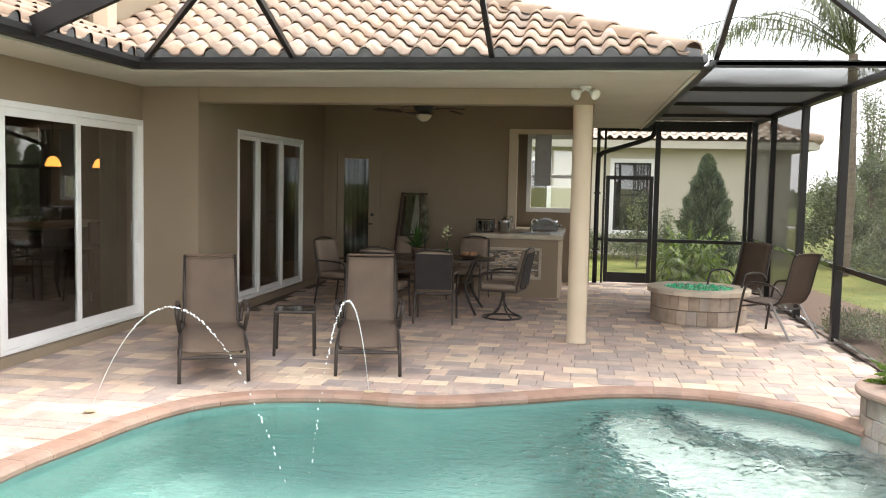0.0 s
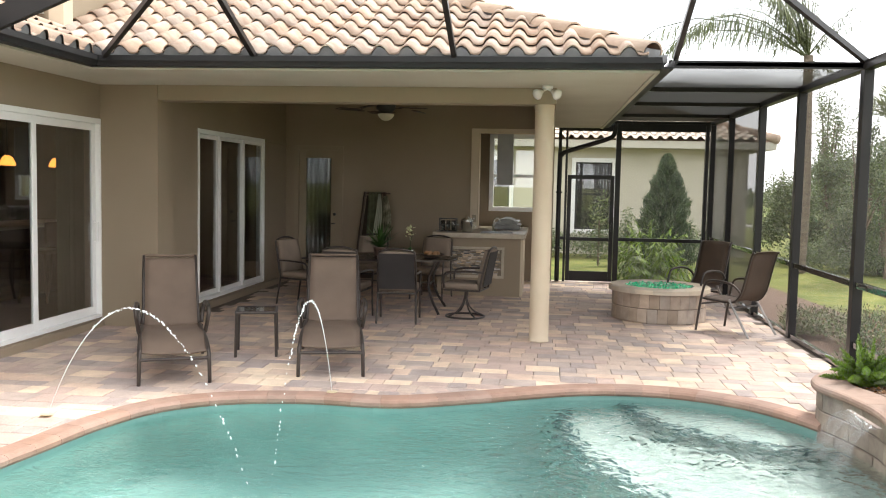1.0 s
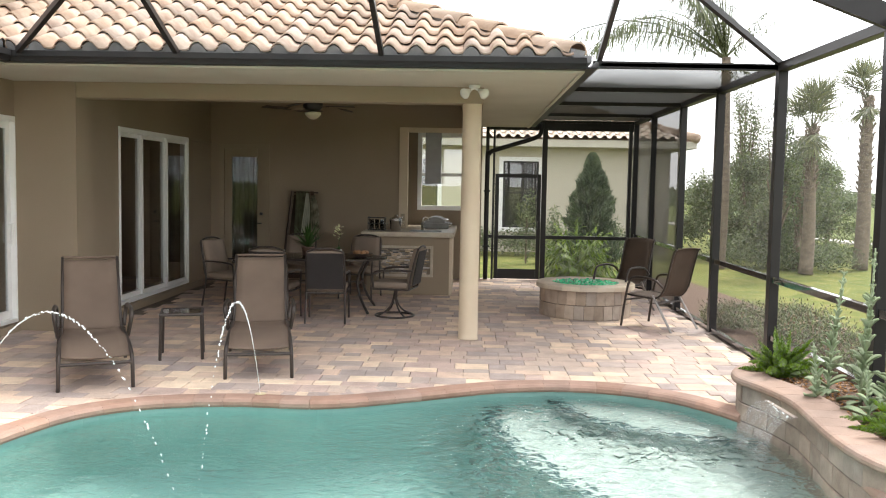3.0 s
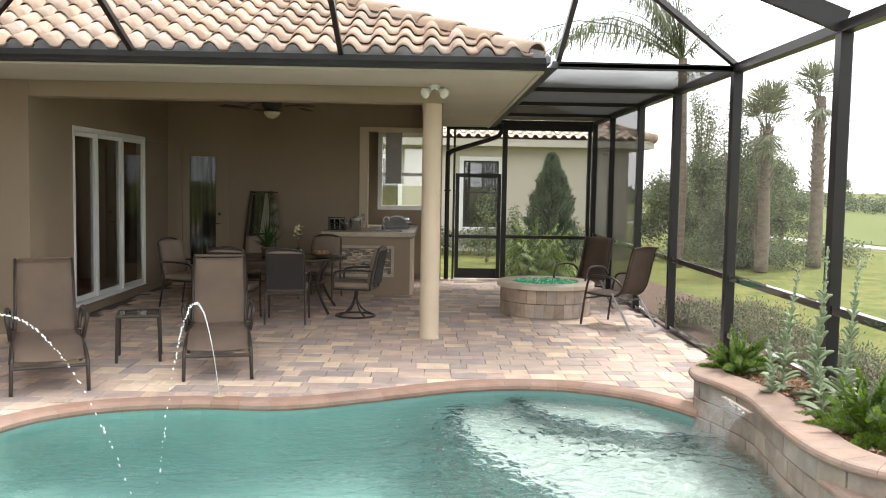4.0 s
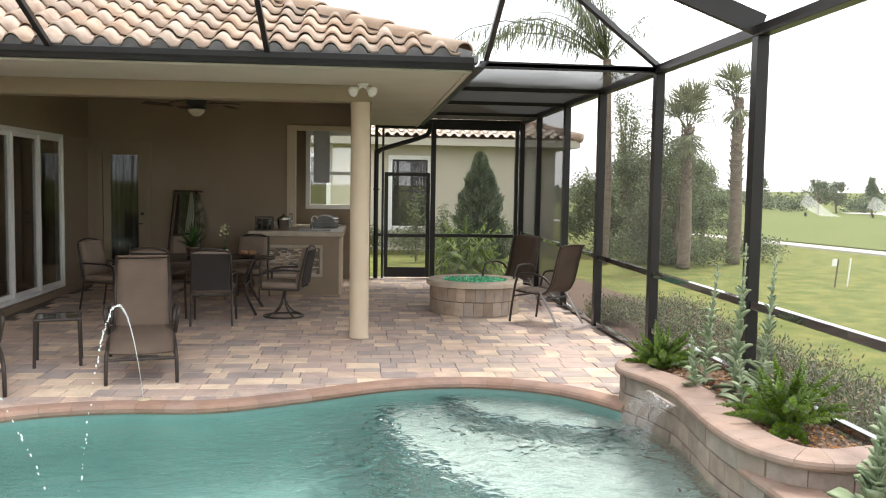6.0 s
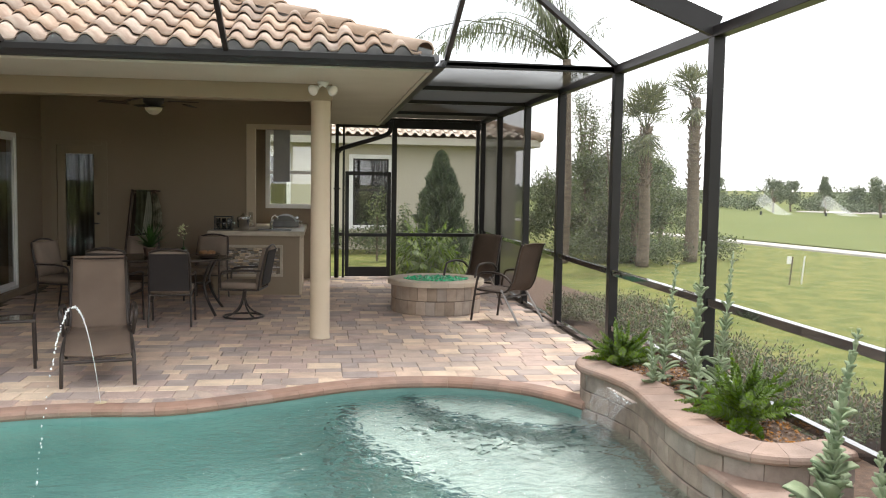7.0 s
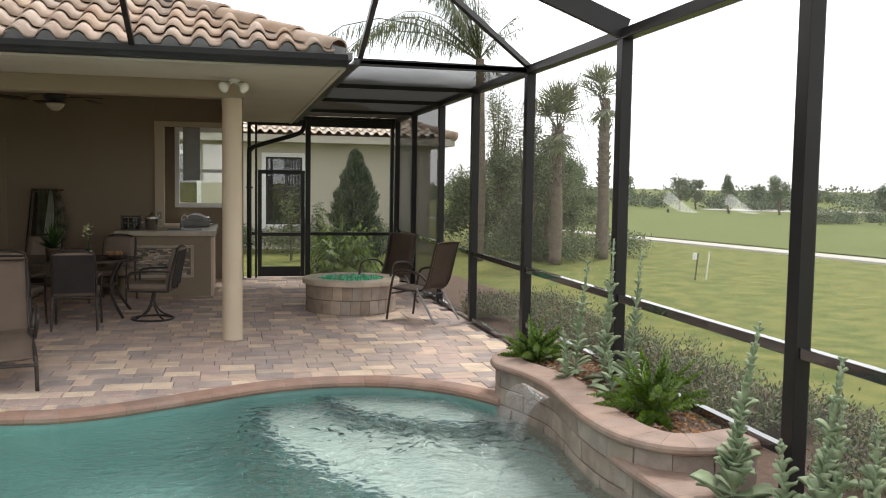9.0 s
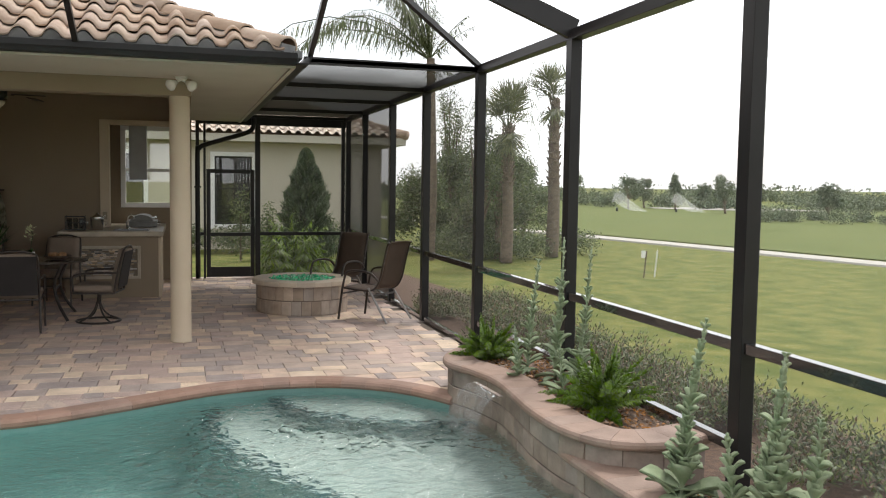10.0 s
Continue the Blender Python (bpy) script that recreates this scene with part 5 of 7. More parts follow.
def lounger():
    t = thing("sun_lounger", "bronze sun lounger with a taupe sling and raised back", "sun lounger", None, "sun loungers")
    seat = smooth_line([(0, 0.02, 0.27), (0, 0.25, 0.335), (0, 0.6, 0.345), (0, 0.98, 0.32), (0, 1.12, 0.34)], 4)
    part("seat_sling", sheet(bmesh.new(), [(p.y, p.z) for p in seat], 0.54, 0.50, 0.012, 0.02), M_SLING, t, "taupe woven sling", True)
    back = smooth_line([(0, 1.10, 0.33), (0, 1.22, 0.48), (0, 1.42, 0.73), (0, 1.57, 0.93)], 4)
    part("back_sling", sheet(bmesh.new(), [(p.y, p.z) for p in back], 0.50, 0.48, 0.012, 0.012), M_SLING, t, "taupe woven sling", True)
    for s in (-1, 1):
        part("side_rail", tube(bmesh.new(), smooth_line([(s * 0.285, 0.0, 0.0), (s * 0.28, 0.0, 0.22), (s * 0.275, 0.06, 0.29), (s * 0.27, 0.3, 0.335), (s * 0.265, 0.7, 0.335), (s * 0.262, 1.12, 0.33)], 4), 0.0165, 8), M_FRAME, t, smooth=True)
        part("back_rail", tube(bmesh.new(), [(s * 0.255, 1.10, 0.33), (s * 0.25, 1.24, 0.50), (s * 0.248, 1.44, 0.75), (s * 0.245, 1.59, 0.95)], 0.015, 8), M_FRAME, t, smooth=True)
        part("rear_leg", tube(bmesh.new(), [(s * 0.275, 1.05, 0.33), (s * 0.30, 1.30, 0.0)], 0.0165, 8), M_FRAME, t)
        part("arm", tube(bmesh.new(), smooth_line([(s * 0.285, 0.62, 0.335), (s * 0.31, 0.56, 0.50), (s * 0.315, 0.62, 0.555), (s * 0.315, 0.80, 0.56), (s * 0.31, 1.05, 0.55), (s * 0.30, 1.16, 0.50), (s * 0.28, 1.14, 0.34)], 4), 0.019, 8), M_FRAME, t, smooth=True)
    part("foot_bar", tube(bmesh.new(), [(-0.28, 0.0, 0.215), (0.28, 0.0, 0.215)], 0.014, 8), M_FRAME, t)
    part("rear_bar", tube(bmesh.new(), [(-0.29, 1.22, 0.10), (0.29, 1.22, 0.10)], 0.013, 8), M_FRAME, t)
    part("head_bar", tube(bmesh.new(), [(-0.245, 1.59, 0.95), (0.245, 1.59, 0.95)], 0.013, 8), M_SLING, t)
    return t


lg = lounger()
lg.matrix_basis = pose(-3.03, 6.98, 0, 0, 0, 25)
copy_thing(lg, pose(-1.83, 7.53, 0, 0, 0, 13))

st = thing("side_table", "small bronze side table with a glass top", "side table", pose(-2.80, 8.42, 0, 0, 0, 16))
for i, j in ((-1, -1), (1, -1), (1, 1), (-1, 1)):
    part("leg", tube(bmesh.new(), [(i * 0.195, j * 0.195, 0), (i * 0.185, j * 0.185, 0.43)], 0.015, 8), M_FRAME, st)
bm = bmesh.new()
for a, b in (((-1, -1), (1, -1)), ((1, -1), (1, 1)), ((1, 1), (-1, 1)), ((-1, 1), (-1, -1))):
    tube(bm, [(a[0] * 0.19, a[1] * 0.19, 0.435), (b[0] * 0.19, b[1] * 0.19, 0.435)], 0.015, 8)
part("rim", bm, M_FRAME, st)
part("glass_top", rounded(bmesh.new(), -0.18, 0.18, -0.18, 0.18, 0.437, 0.445, 0.003), M_CLEARGLASS, st, "clear tempered glass top")


def sling_chair():
    t = thing("sling_chair", "brown sling patio armchair with a bronze tube frame", "chair", None, "chairs by the fire pit")
    line = smooth_line([(0, 0.26, 0.40), (0, 0.0, 0.385), (0, -0.20, 0.40), (0, -0.30, 0.52), (0, -0.37, 0.78), (0, -0.42, 0.96), (0, -0.455, 0.995)], 4)
    part("sling", sheet(bmesh.new(), [(p.y, p.z) for p in line], 0.47, 0.45, 0.010, 0.015), M_SLING2, t, "dark brown woven sling", True)
    for s in (-1, 1):
        part("seat_rail", tube(bmesh.new(), [(s * 0.24, p.y, p.z) for p in line], 0.014, 8), M_FRAME, t, smooth=True)
        part("front_leg", tube(bmesh.new(), smooth_line([(s * 0.28, 0.30, 0.0), (s * 0.275, 0.25, 0.35), (s * 0.275, 0.20, 0.56), (s * 0.275, 0.13, 0.62), (s * 0.275, -0.05, 0.63), (s * 0.27, -0.20, 0.60), (s * 0.26, -0.30, 0.52)], 4), 0.015, 8), M_FRAME, t, "tube leg bent into the armrest", True)
        part("rear_leg", tube(bmesh.new(), [(s * 0.25, -0.14, 0.42), (s * 0.27, -0.44, 0.0)], 0.015, 8), M_STEELTUBE, t, "worn light metal rear leg")
    part("front_bar", tube(bmesh.new(), [(-0.27, 0.25, 0.33), (0.27, 0.25, 0.33)], 0.012, 8), M_FRAME, t)
    part("rear_bar", tube(bmesh.new(), [(-0.25, -0.20, 0.33), (0.25, -0.20, 0.33)], 0.012, 8), M_FRAME, t)
    return t


sc = sling_chair()
sc.matrix_basis = pose(2.30, 10.97, 0, 0, 0, 42)
copy_thing(sc, pose(2.08, 12.30, 0, 0, 0, 133))

# fire pit
pit = thing("fire_pit", "round stone fire pit with cap stones and green glass", "fire pit", pose(1.55, 11.92, 0))
circ = [Vector((0.56 * math.cos(a), -0.56 * math.sin(a), 0)) for a in (2 * math.pi * k / 72 for k in range(72))]
part("core", lathe(bmesh.new(), [(0.60, 0.0), (0.60, 0.37)], 48), M_JOINT, pit)
for z0, z1, st_ in ((0.0, 0.184, 0), (0.189, 0.372, 2)):
    cc = circ[st_:] + circ[:st_]
    line = resample(cc, 0.040, True)
    nn = normals2(line, True)
    n = len(line)
    k = 0
    while k < n:
        bm = bmesh.new()
        ids = [(k + j) % n for j in range(4 if k + 6 <= n else n - k + 1)]
        prof = ((0.0, z0), (0.045, z0 + 0.002), (0.05, z0 + 0.01), (0.05, z1 - 0.01), (0.045, z1 - 0.002), (0.0, z1))
        sgn = 1 if (line[0] + nn[0] * 0.1).length > line[0].length else -1
        rr = [[bm.verts.new(line[i] * (1 + (0.003 if 0 < q < len(ids) - 1 else 0)) + (line[ids[1]] - line[ids[0]]).normalized() * (0.003 if q == 0 else -0.003 if q == len(ids) - 1 else 0) + nn[i] * sgn * o + Vector((0, 0, z))) for o, z in prof] for q, i in enumerate(ids)]
        for a, b in zip(rr, rr[1:]):
            for j in range(len(prof) - 1):
                bm.faces.new((a[j], a[j + 1], b[j + 1], b[j]))
        bm.faces.new(rr[0])
        bm.faces.new(rr[-1][::-1])
        bmesh.ops.recalc_face_normals(bm, faces=bm.faces)
        part("stone", bm, M_PITSTONE, pit)
        k += len(ids) - 1
capline = resample([p * (0.66 / 0.56) for p in circ], 0.05, True)
block_parts("cap_stone", pit, capline, [(0.0, 0.375), (0.0, 0.385), (0.0, 0.43), (0.02, 0.443), (0.20, 0.443), (0.21, 0.435), (0.21, 0.375)], 0.24, M_PITCAP, True, 0.004)
M_GREENGLASS = mat("green_fire_glass", (0.05, 0.40, 0.18), (0.20, 0.62, 0.36), 0.15, 30, 90, 0.3, isl_var=0.5)
bm = bmesh.new()
rnd = random.Random(8)
for k in range(900):
    a, r = rnd.uniform(0, 6.28), 0.45 * math.sqrt(rnd.random())
    s = rnd.uniform(0.012, 0.026)
    bmesh.ops.create_cube(bm, size=s, matrix=pose(r * math.cos(a), r * math.sin(a), 0.405 + rnd.uniform(0, 0.03), rnd.uniform(0, 90), rnd.uniform(0, 90), 0))
o = part("fire_glass", bm, M_GREENGLASS, pit, "broken green fire glass")
o["kind"] = "stuff"
part("glass_bed", lathe(bmesh.new(), [(0.46, 0.36), (0.46, 0.40)], 40), M_GREENGLASS, pit)

# ---- planters ----
M_FERN = mat("foxtail_fern", (0.21, 0.31, 0.062), (0.11, 0.19, 0.032), 0.6, 6, 30, 0.0, isl_var=0.35, translucent=0.3)
M_FELT = mat("grey_green_felt_leaf", (0.40, 0.46, 0.31), (0.25, 0.32, 0.185), 0.8, 12, 90, 0.15, isl_var=0.22, translucent=0.15)
M_SHRUB = mat("shrub_leaf", (0.17, 0.20, 0.095), (0.095, 0.12, 0.06), 0.7, 2.5, 20, 0.0, isl_var=0.4, translucent=0.2)
M_DRY = mat("dry_twig_leaf", (0.24, 0.18, 0.13), (0.15, 0.12, 0.085), 0.8, 2.5, 20, 0.0, isl_var=0.4, translucent=0.1)
M_TREE = mat("tree_leaf", (0.19, 0.22, 0.115), (0.12, 0.15, 0.075), 0.7, 0.8, 6, 0.0, isl_var=0.4, translucent=0.2)
M_CYP = mat("cypress_leaf", (0.135, 0.17, 0.095), (0.07, 0.10, 0.055), 0.7, 3, 20, 0.0, isl_var=0.35, translucent=0.15)
M_PALM = mat("palm_frond", (0.155, 0.175, 0.085), (0.095, 0.115, 0.055), 0.5, 2, 20, 0.0, isl_var=0.3, translucent=0.25)
M_ARECA = mat("areca_frond", (0.24, 0.33, 0.06), (0.13, 0.21, 0.035), 0.5, 4, 20, 0.0, isl_var=0.3, translucent=0.3)
M_TRUNK = mat("palm_trunk", (0.23, 0.185, 0.14), (0.13, 0.10, 0.078), 0.9, 6, 25, 0.6, stretch=(1, 1, 3))
M_BARK = mat("tree_bark", (0.20, 0.15, 0.11), (0.13, 0.10, 0.075), 0.9, 6, 30, 0.5)
M_FARTREE = mat("far_tree_leaf", (0.20, 0.225, 0.14), (0.13, 0.16, 0.095), 0.8, 0.15, 1.5, 0.0, isl_var=0.3)


def spray_mat(name, alpha, through=0.0):
    """White water drops; through: the share of light that passes on from behind."""
    m = bpy.data.materials.new(name)
    m.use_nodes = True
    nt = m.node_tree
    b = nt.nodes["Principled BSDF"]
    b.inputs["Base Color"].default_value = (0.93, 0.95, 0.96, 1)
    b.inputs["Roughness"].default_value = 0.15
    tr, ms, cl, al = (nt.nodes.new(k) for k in ("ShaderNodeBsdfTranslucent", "ShaderNodeMixShader", "ShaderNodeBsdfTransparent", "ShaderNodeMixShader"))
    tr.inputs[0].default_value = (0.95, 0.96, 0.97, 1)
    ms.inputs[0].default_value, al.inputs[0].default_value = through, alpha
    L = nt.links.new
    L(b.outputs[0], ms.inputs[1])
    L(tr.outputs[0], ms.inputs[2])
    L(cl.outputs[0], al.inputs[1])
    L(ms.outputs[0], al.inputs[2])
    L(al.outputs[0], nt.nodes["Material Output"].inputs[0])
    return m


M_SPRAY = spray_mat("water_droplets", 0.9, 0.4)
M_FALL = spray_mat("falling_water", 0.10, 0.5)
M_MIST = spray_mat("sprinkler_mist", 0.26, 0.6)


def stones_along(parent, pts, z0, z1, length, shift, material, depth=0.06, jitter=0.004, seed=1):
    """One course of a stone wall, each stone a piece of its own."""
    r = random.Random(seed)
    fine = resample(pts, length / 3)
    nn = normals2(fine)
    n = len(fine)
    k = 0
    first = shift
    while k < n - 1:
        m = min(3 if k or not first else first, n - 1 - k)
        ids = list(range(k, k + m + 1))
        o = r.uniform(-jitter, jitter)
        prof = ((-depth, z0), (o - 0.006, z0 + 0.002), (o, z0 + 0.008), (o, z1 - 0.008), (o - 0.006, z1 - 0.002), (-depth, z1))
        bm = bmesh.new()
        rr = []
        for q, i in enumerate(ids):
            p = fine[i].copy()
            if q == 0:
                p += (fine[i + 1] - fine[i]).normalized() * 0.003
            if q == m:
                p -= (fine[i] - fine[i - 1]).normalized() * 0.003
            rr.append([bm.verts.new(p + nn[i] * a + Vector((0, 0, z))) for a, z in prof])
        for a, b in zip(rr, rr[1:]):
            for j in range(5):
                bm.faces.new((a[j], a[j + 1], b[j + 1], b[j]))
        bm.faces.new(rr[0])
        bm.faces.new(rr[-1][::-1])
        bmesh.ops.recalc_face_normals(bm, faces=bm.faces)
        part("stone", bm, material, parent)
        k += m


M_PSTONE = mat("wall_stone", (0.35, 0.28, 0.23), (0.24, 0.19, 0.16), 0.8, 8, 60, 0.45, obj_var=0.16)


def planter(label, line, ztop, zlow, soil, seed):
    t = thing("raised_planter", label, "planter")
    pts = resample(smooth_line([(x, y, 0) for x, y in line], 6), 0.06)
    nn = normals2(pts)
    face = [p - n * 0.045 for p, n in zip(pts, nn)]
    core = [p - n * 0.055 for p, n in zip(pts, nn)]
    bm = bmesh.new()
    back = [p - n * 0.24 for p, n in zip(pts, nn)]
    va, vb, vc, vd = ([bm.verts.new(p + Vector((0, 0, z))) for p in l] for l, z in ((core, zlow), (core, ztop - 0.06), (back, ztop - 0.06), (back, zlow)))
    for k in range(len(pts) - 1):
        for a, b in ((va, vb), (vb, vc), (vc, vd)):
            bm.faces.new((a[k], a[k + 1], b[k + 1], b[k]))
    bmesh.ops.recalc_face_normals(bm, faces=bm.faces)
    part("core", bm, M_JOINT, t)
    z, k = zlow, 0
    rows = max(1, round((ztop - 0.06 - zlow) / 0.15))
    h = (ztop - 0.06 - zlow) / rows
    for r in range(rows):
        stones_along(t, face, zlow + r * h + 0.002, zlow + (r + 1) * h - 0.002, 0.24, (0, 2, 1)[r % 3], M_PSTONE, 0.06, 0.005, seed + r)
    prof = [(-0.27, ztop - 0.058), (-0.27, ztop), (-0.03, ztop), (-0.01, ztop - 0.006), (0.0, ztop - 0.022), (0.0, ztop - 0.04), (-0.012, ztop - 0.056), (-0.03, ztop - 0.058)]
    block_parts("cap_brick", t, pts, prof, 0.20, M_CAP, False, 0.002)
    inner = [p - n * 0.20 for p, n in zip(pts, nn)]
    bm = bmesh.new()
    vs = [bm.verts.new((p.x, p.y, soil)) for p in inner if p.x < XR + 0.01]
    bm.faces.new(vs)
    bmesh.ops.triangulate(bm, faces=bm.faces[:])
    bmesh.ops.recalc_face_normals(bm, faces=bm.faces)
    for f in bm.faces:
        if f.normal.z < 0:
            f.normal_flip()
    part("mulch_bed", bm, M_MULCH, t, "brown bark mulch")
    ipoly = [(p.x, p.y) for p in inner]
    r = random.Random(seed)
    vv, ff = [], []
    for k in range(2600):
        x, y = r.uniform(2.0, XR), r.uniform(min(p[1] for p in ipoly), max(p[1] for p in ipoly))
        if inside((x, y), ipoly):
            m = pose(x, y, soil + r.uniform(0.0, 0.014), r.uniform(-40, 40), r.uniform(-40, 40), r.uniform(0, 360))
            a, b = r.uniform(0.008, 0.022), r.uniform(0.005, 0.011)
            q = len(vv)
            vv += [tuple(m @ Vector(c)) for c in ((-a, -b, 0), (a, -b, 0), (a, b, 0), (-a, b, 0), (0, 0, 0.008))]
            ff += [(q, q + 1, q + 4), (q + 1, q + 2, q + 4), (q + 2, q + 3, q + 4), (q + 3, q, q + 4)]
    me = bpy.data.meshes.new("bark_chips")
    me.from_pydata(vv, [], ff)
    me.materials.append(M_CHIP)
    o = new("bark_chips", me)
    o.parent = t
    tagged(o, "scattered tan bark chips", kind="stuff")
    return t


M_CHIP = mat("bark_chip", (0.36, 0.22, 0.13), (0.24, 0.14, 0.085), 0.9, 20, 90, 0.3, isl_var=0.5)
planter("curved stone planter with a bullnose cap beside the pool",
        [(2.93, 7.62), (2.62, 7.55), (2.32, 7.33), (2.10, 7.02), (2.03, 6.72), (2.12, 6.42), (2.19, 6.04), (2.17, 5.67), (2.12, 5.17), (2.14, 4.70), (2.29, 4.40), (2.58, 4.29), (2.93, 4.36)], 0.30, -0.46, 0.255, 20)
planter("lower curved stone planter with a bullnose cap beside the pool",
        [(2.21, 5.02), (2.17, 4.80), (2.17, 4.45), (2.20, 4.0), (2.26, 3.4), (2.45, 2.85), (2.93, 2.55)], 0.14, -0.46, 0.10, 40)

# spillway
spill = thing("water_spill", "thin sheet of water falling from the planter into the pool", "waterfall")
part("lip", bar(bmesh.new(), (2.13, 6.28, 0.222), (2.165, 5.80, 0.222), 0.03, 0.006), M_PSTONE, spill, "thin stone spillway lip")
rnd = random.Random(4)
for k in range(3):
    bm = bmesh.new()
    n = 18
    rows = []
    for j in range(9):
        u = j / 8
        x = 2.12 - (0.20 + 0.02 * k) * u ** 0.6
        z = 0.22 - (0.30) * u ** 1.7
        rows.append([bm.verts.new((x + 0.025 * i / n * 2 + 0.008 * noise.noise(Vector((i * 0.9, u * 2, k * 7))), 6.28 - 0.48 * i / n - 0.02 * u, z)) for i in range(n + 1)])
    for a, b in zip(rows, rows[1:]):
        for i in range(n):
            if noise.noise(Vector((i * 0.8, 0.4 * rows.index(a), k * 3.3))) > (-0.25, 0.0, 0.05)[k]:
                bm.faces.new((a[i], a[i + 1], b[i + 1], b[i]))
    part("water_sheet", bm, M_FALL, spill, smooth=True)
bm = bmesh.new()
for k in range(34):
    bmesh.ops.create_icosphere(bm, subdivisions=1, radius=rnd.uniform(0.002, 0.006), matrix=Matrix.Translation((2.125 + rnd.uniform(-0.01, 0.01), rnd.uniform(5.81, 6.28), 0.222 + rnd.uniform(-0.01, 0.008))))
o = part("foam", bm, M_SPRAY, spill)
o["kind"] = "stuff"


def jet(a, b, top, seed):
    t = thing("water_jet", "thin arching jet of water from the deck into the pool", "water jet", None, "deck jets")
    r = random.Random(seed)
    a, b = Vector(a), Vector(b)

    def at(u):
        p = a.lerp(b, u)
        p.z += 4 * top * u * (1 - u)
        return p
    part("nozzle", lathe(bmesh.new(), [(0.045, 0.013), (0.045, 0.018), (0.018, 0.020)], 16, (a.x, a.y)), M_CAPPALE, t, "small cream deck nozzle")
    part("stream", tube(bmesh.new(), [at(k / 40) for k in range(0, 16)], 0.0022, 6, 0.005), M_SPRAY, t, smooth=True)
    bm = bmesh.new()
    u = 0.26
    while u < 1.0:
        s = r.uniform(0.003, 0.0065) * (1 if u > 0.3 else 0.7)
        p = at(u) + Vector((r.uniform(-1, 1), r.uniform(-1, 1), r.uniform(-1, 1))) * 0.006
        d = (at(min(u + 0.01, 1)) - at(u)).to_track_quat("Z", "Y").to_matrix().to_4x4()
        bmesh.ops.create_icosphere(bm, subdivisions=1, radius=s, matrix=Matrix.Translation(p) @ d @ Matrix.Diagonal((1, 1, r.uniform(1.2, 2.6), 1)))
        u += r.uniform(0.003, 0.011) + (0.012 if u > 0.72 and r.random() < 0.5 else 0)
    o = part("droplets", bm, M_SPRAY, t, smooth=True)
    o["kind"] = "stuff"


M_CAPPALE = mat("cream_plastic", (0.62, 0.52, 0.34), None, 0.5, 6, 40, 0.0)
jet((-3.50, 5.86, 0), (-1.68, 4.93, ZW), 0.92, 1)
jet((-1.67, 6.93, 0), (-1.60, 5.12, ZW), 0.92, 2)


# ---- planting ----
def leaf_mesh(name, quads, material):
    """Many separate four-cornered leaves: (centre, length direction, side direction)."""
    vv, ff = [], []
    for c, l, s in quads:
        k = len(vv)
        vv += [tuple(c - l), tuple(c + s), tuple(c + l), tuple(c - s)]
        ff.append((k, k + 1, k + 2, k + 3))
    me = bpy.data.meshes.new(name)
    me.from_pydata(vv, [], ff)
    me.materials.append(material)
    return me


def rand_dir(r):
    while True:
        v = Vector((r.uniform(-1, 1), r.uniform(-1, 1), r.uniform(-1, 1)))
        if 0.05 < v.length < 1:
            return v.normalized()


def fern(x, y, z, size, seed):
    t = thing("foxtail_fern", "bushy bright green foxtail fern in the planter", "fern", pose(x, y, z), "ferns")
    r = random.Random(seed)
    stems, leaves = bmesh.new(), []
    for k in range(46):
        a = r.uniform(0, 6.28)
        el = r.uniform(0.35, 1.45)
        d = Vector((math.cos(a) * math.cos(el), math.sin(a) * math.cos(el), math.sin(el)))
        L = size * r.uniform(0.7, 1.05)
        pts, p, n = [], Vector((0, 0, 0)), 14
        for i in range(n + 1):
            pts.append(p.copy())
            p += d * L / n
            d = (d + Vector((0, 0, -0.035 - 0.02 * (1.5 - el)))).normalized()
        tube(stems, pts[::2], 0.004, 4, 0.002, False)
        for i in range(2, n * 3):
            u = i / (n * 3)
            q = pts[min(int(u * n), n - 1)].lerp(pts[min(int(u * n) + 1, n)], u * n % 1)
            ax = (pts[min(int(u * n) + 1, n)] - pts[min(int(u * n), n - 1)]).normalized()
            w = 0.05 * size / 0.45 * math.sin(math.pi * min(1, 0.15 + u * 0.87)) + 0.006
            for _ in range(4):
                o = rand_dir(r)
                o = (o - ax * o.dot(ax)).normalized()
                l = (o + ax * 0.8).normalized() * w * 0.5
                leaves.append((q + l, l, ax.cross(o) * 0.009))
    tagged(part("stems", stems, M_FERN, t), "fine arching green stems", kind="stuff")
    o = new("needles", leaf_mesh("needles", leaves, M_FERN))
    o.parent = t
    tagged(o, "dense plumes of fine needles", kind="stuff")


fern(2.44, 6.88, 0.26, 0.40, 1)
fern(2.60, 5.10, 0.26, 0.46, 2)


def paddle(bm, base, d, length, width, up):
    """A fleshy paddle-shaped leaf with some thickness."""
    d = d.normalized()
    s = d.cross(up).normalized()
    nrm = s.cross(d)
    rows = []
    for k in range(7):
        u = k / 6
        w = width * (0.16 + 0.84 * math.sin(math.pi * (0.04 + 0.80 * u) ** 1.1)) if u < 1 else width * 0.10
        c = Vector(base) + d * length * u + nrm * (0.10 * length * math.sin(u * 2.2) - 0.03 * length)
        cup = 0.22 * w
        rows.append([bm.verts.new(c - s * w * 0.5 + nrm * cup), bm.verts.new(c + nrm * 0.006), bm.verts.new(c + s * w * 0.5 + nrm * cup), bm.verts.new(c - nrm * 0.008)])
    for a, b in zip(rows, rows[1:]):
        for j in range(4):
            bm.faces.new((a[j], a[(j + 1) % 4], b[(j + 1) % 4], b[j]))
    bm.faces.new(rows[-1])


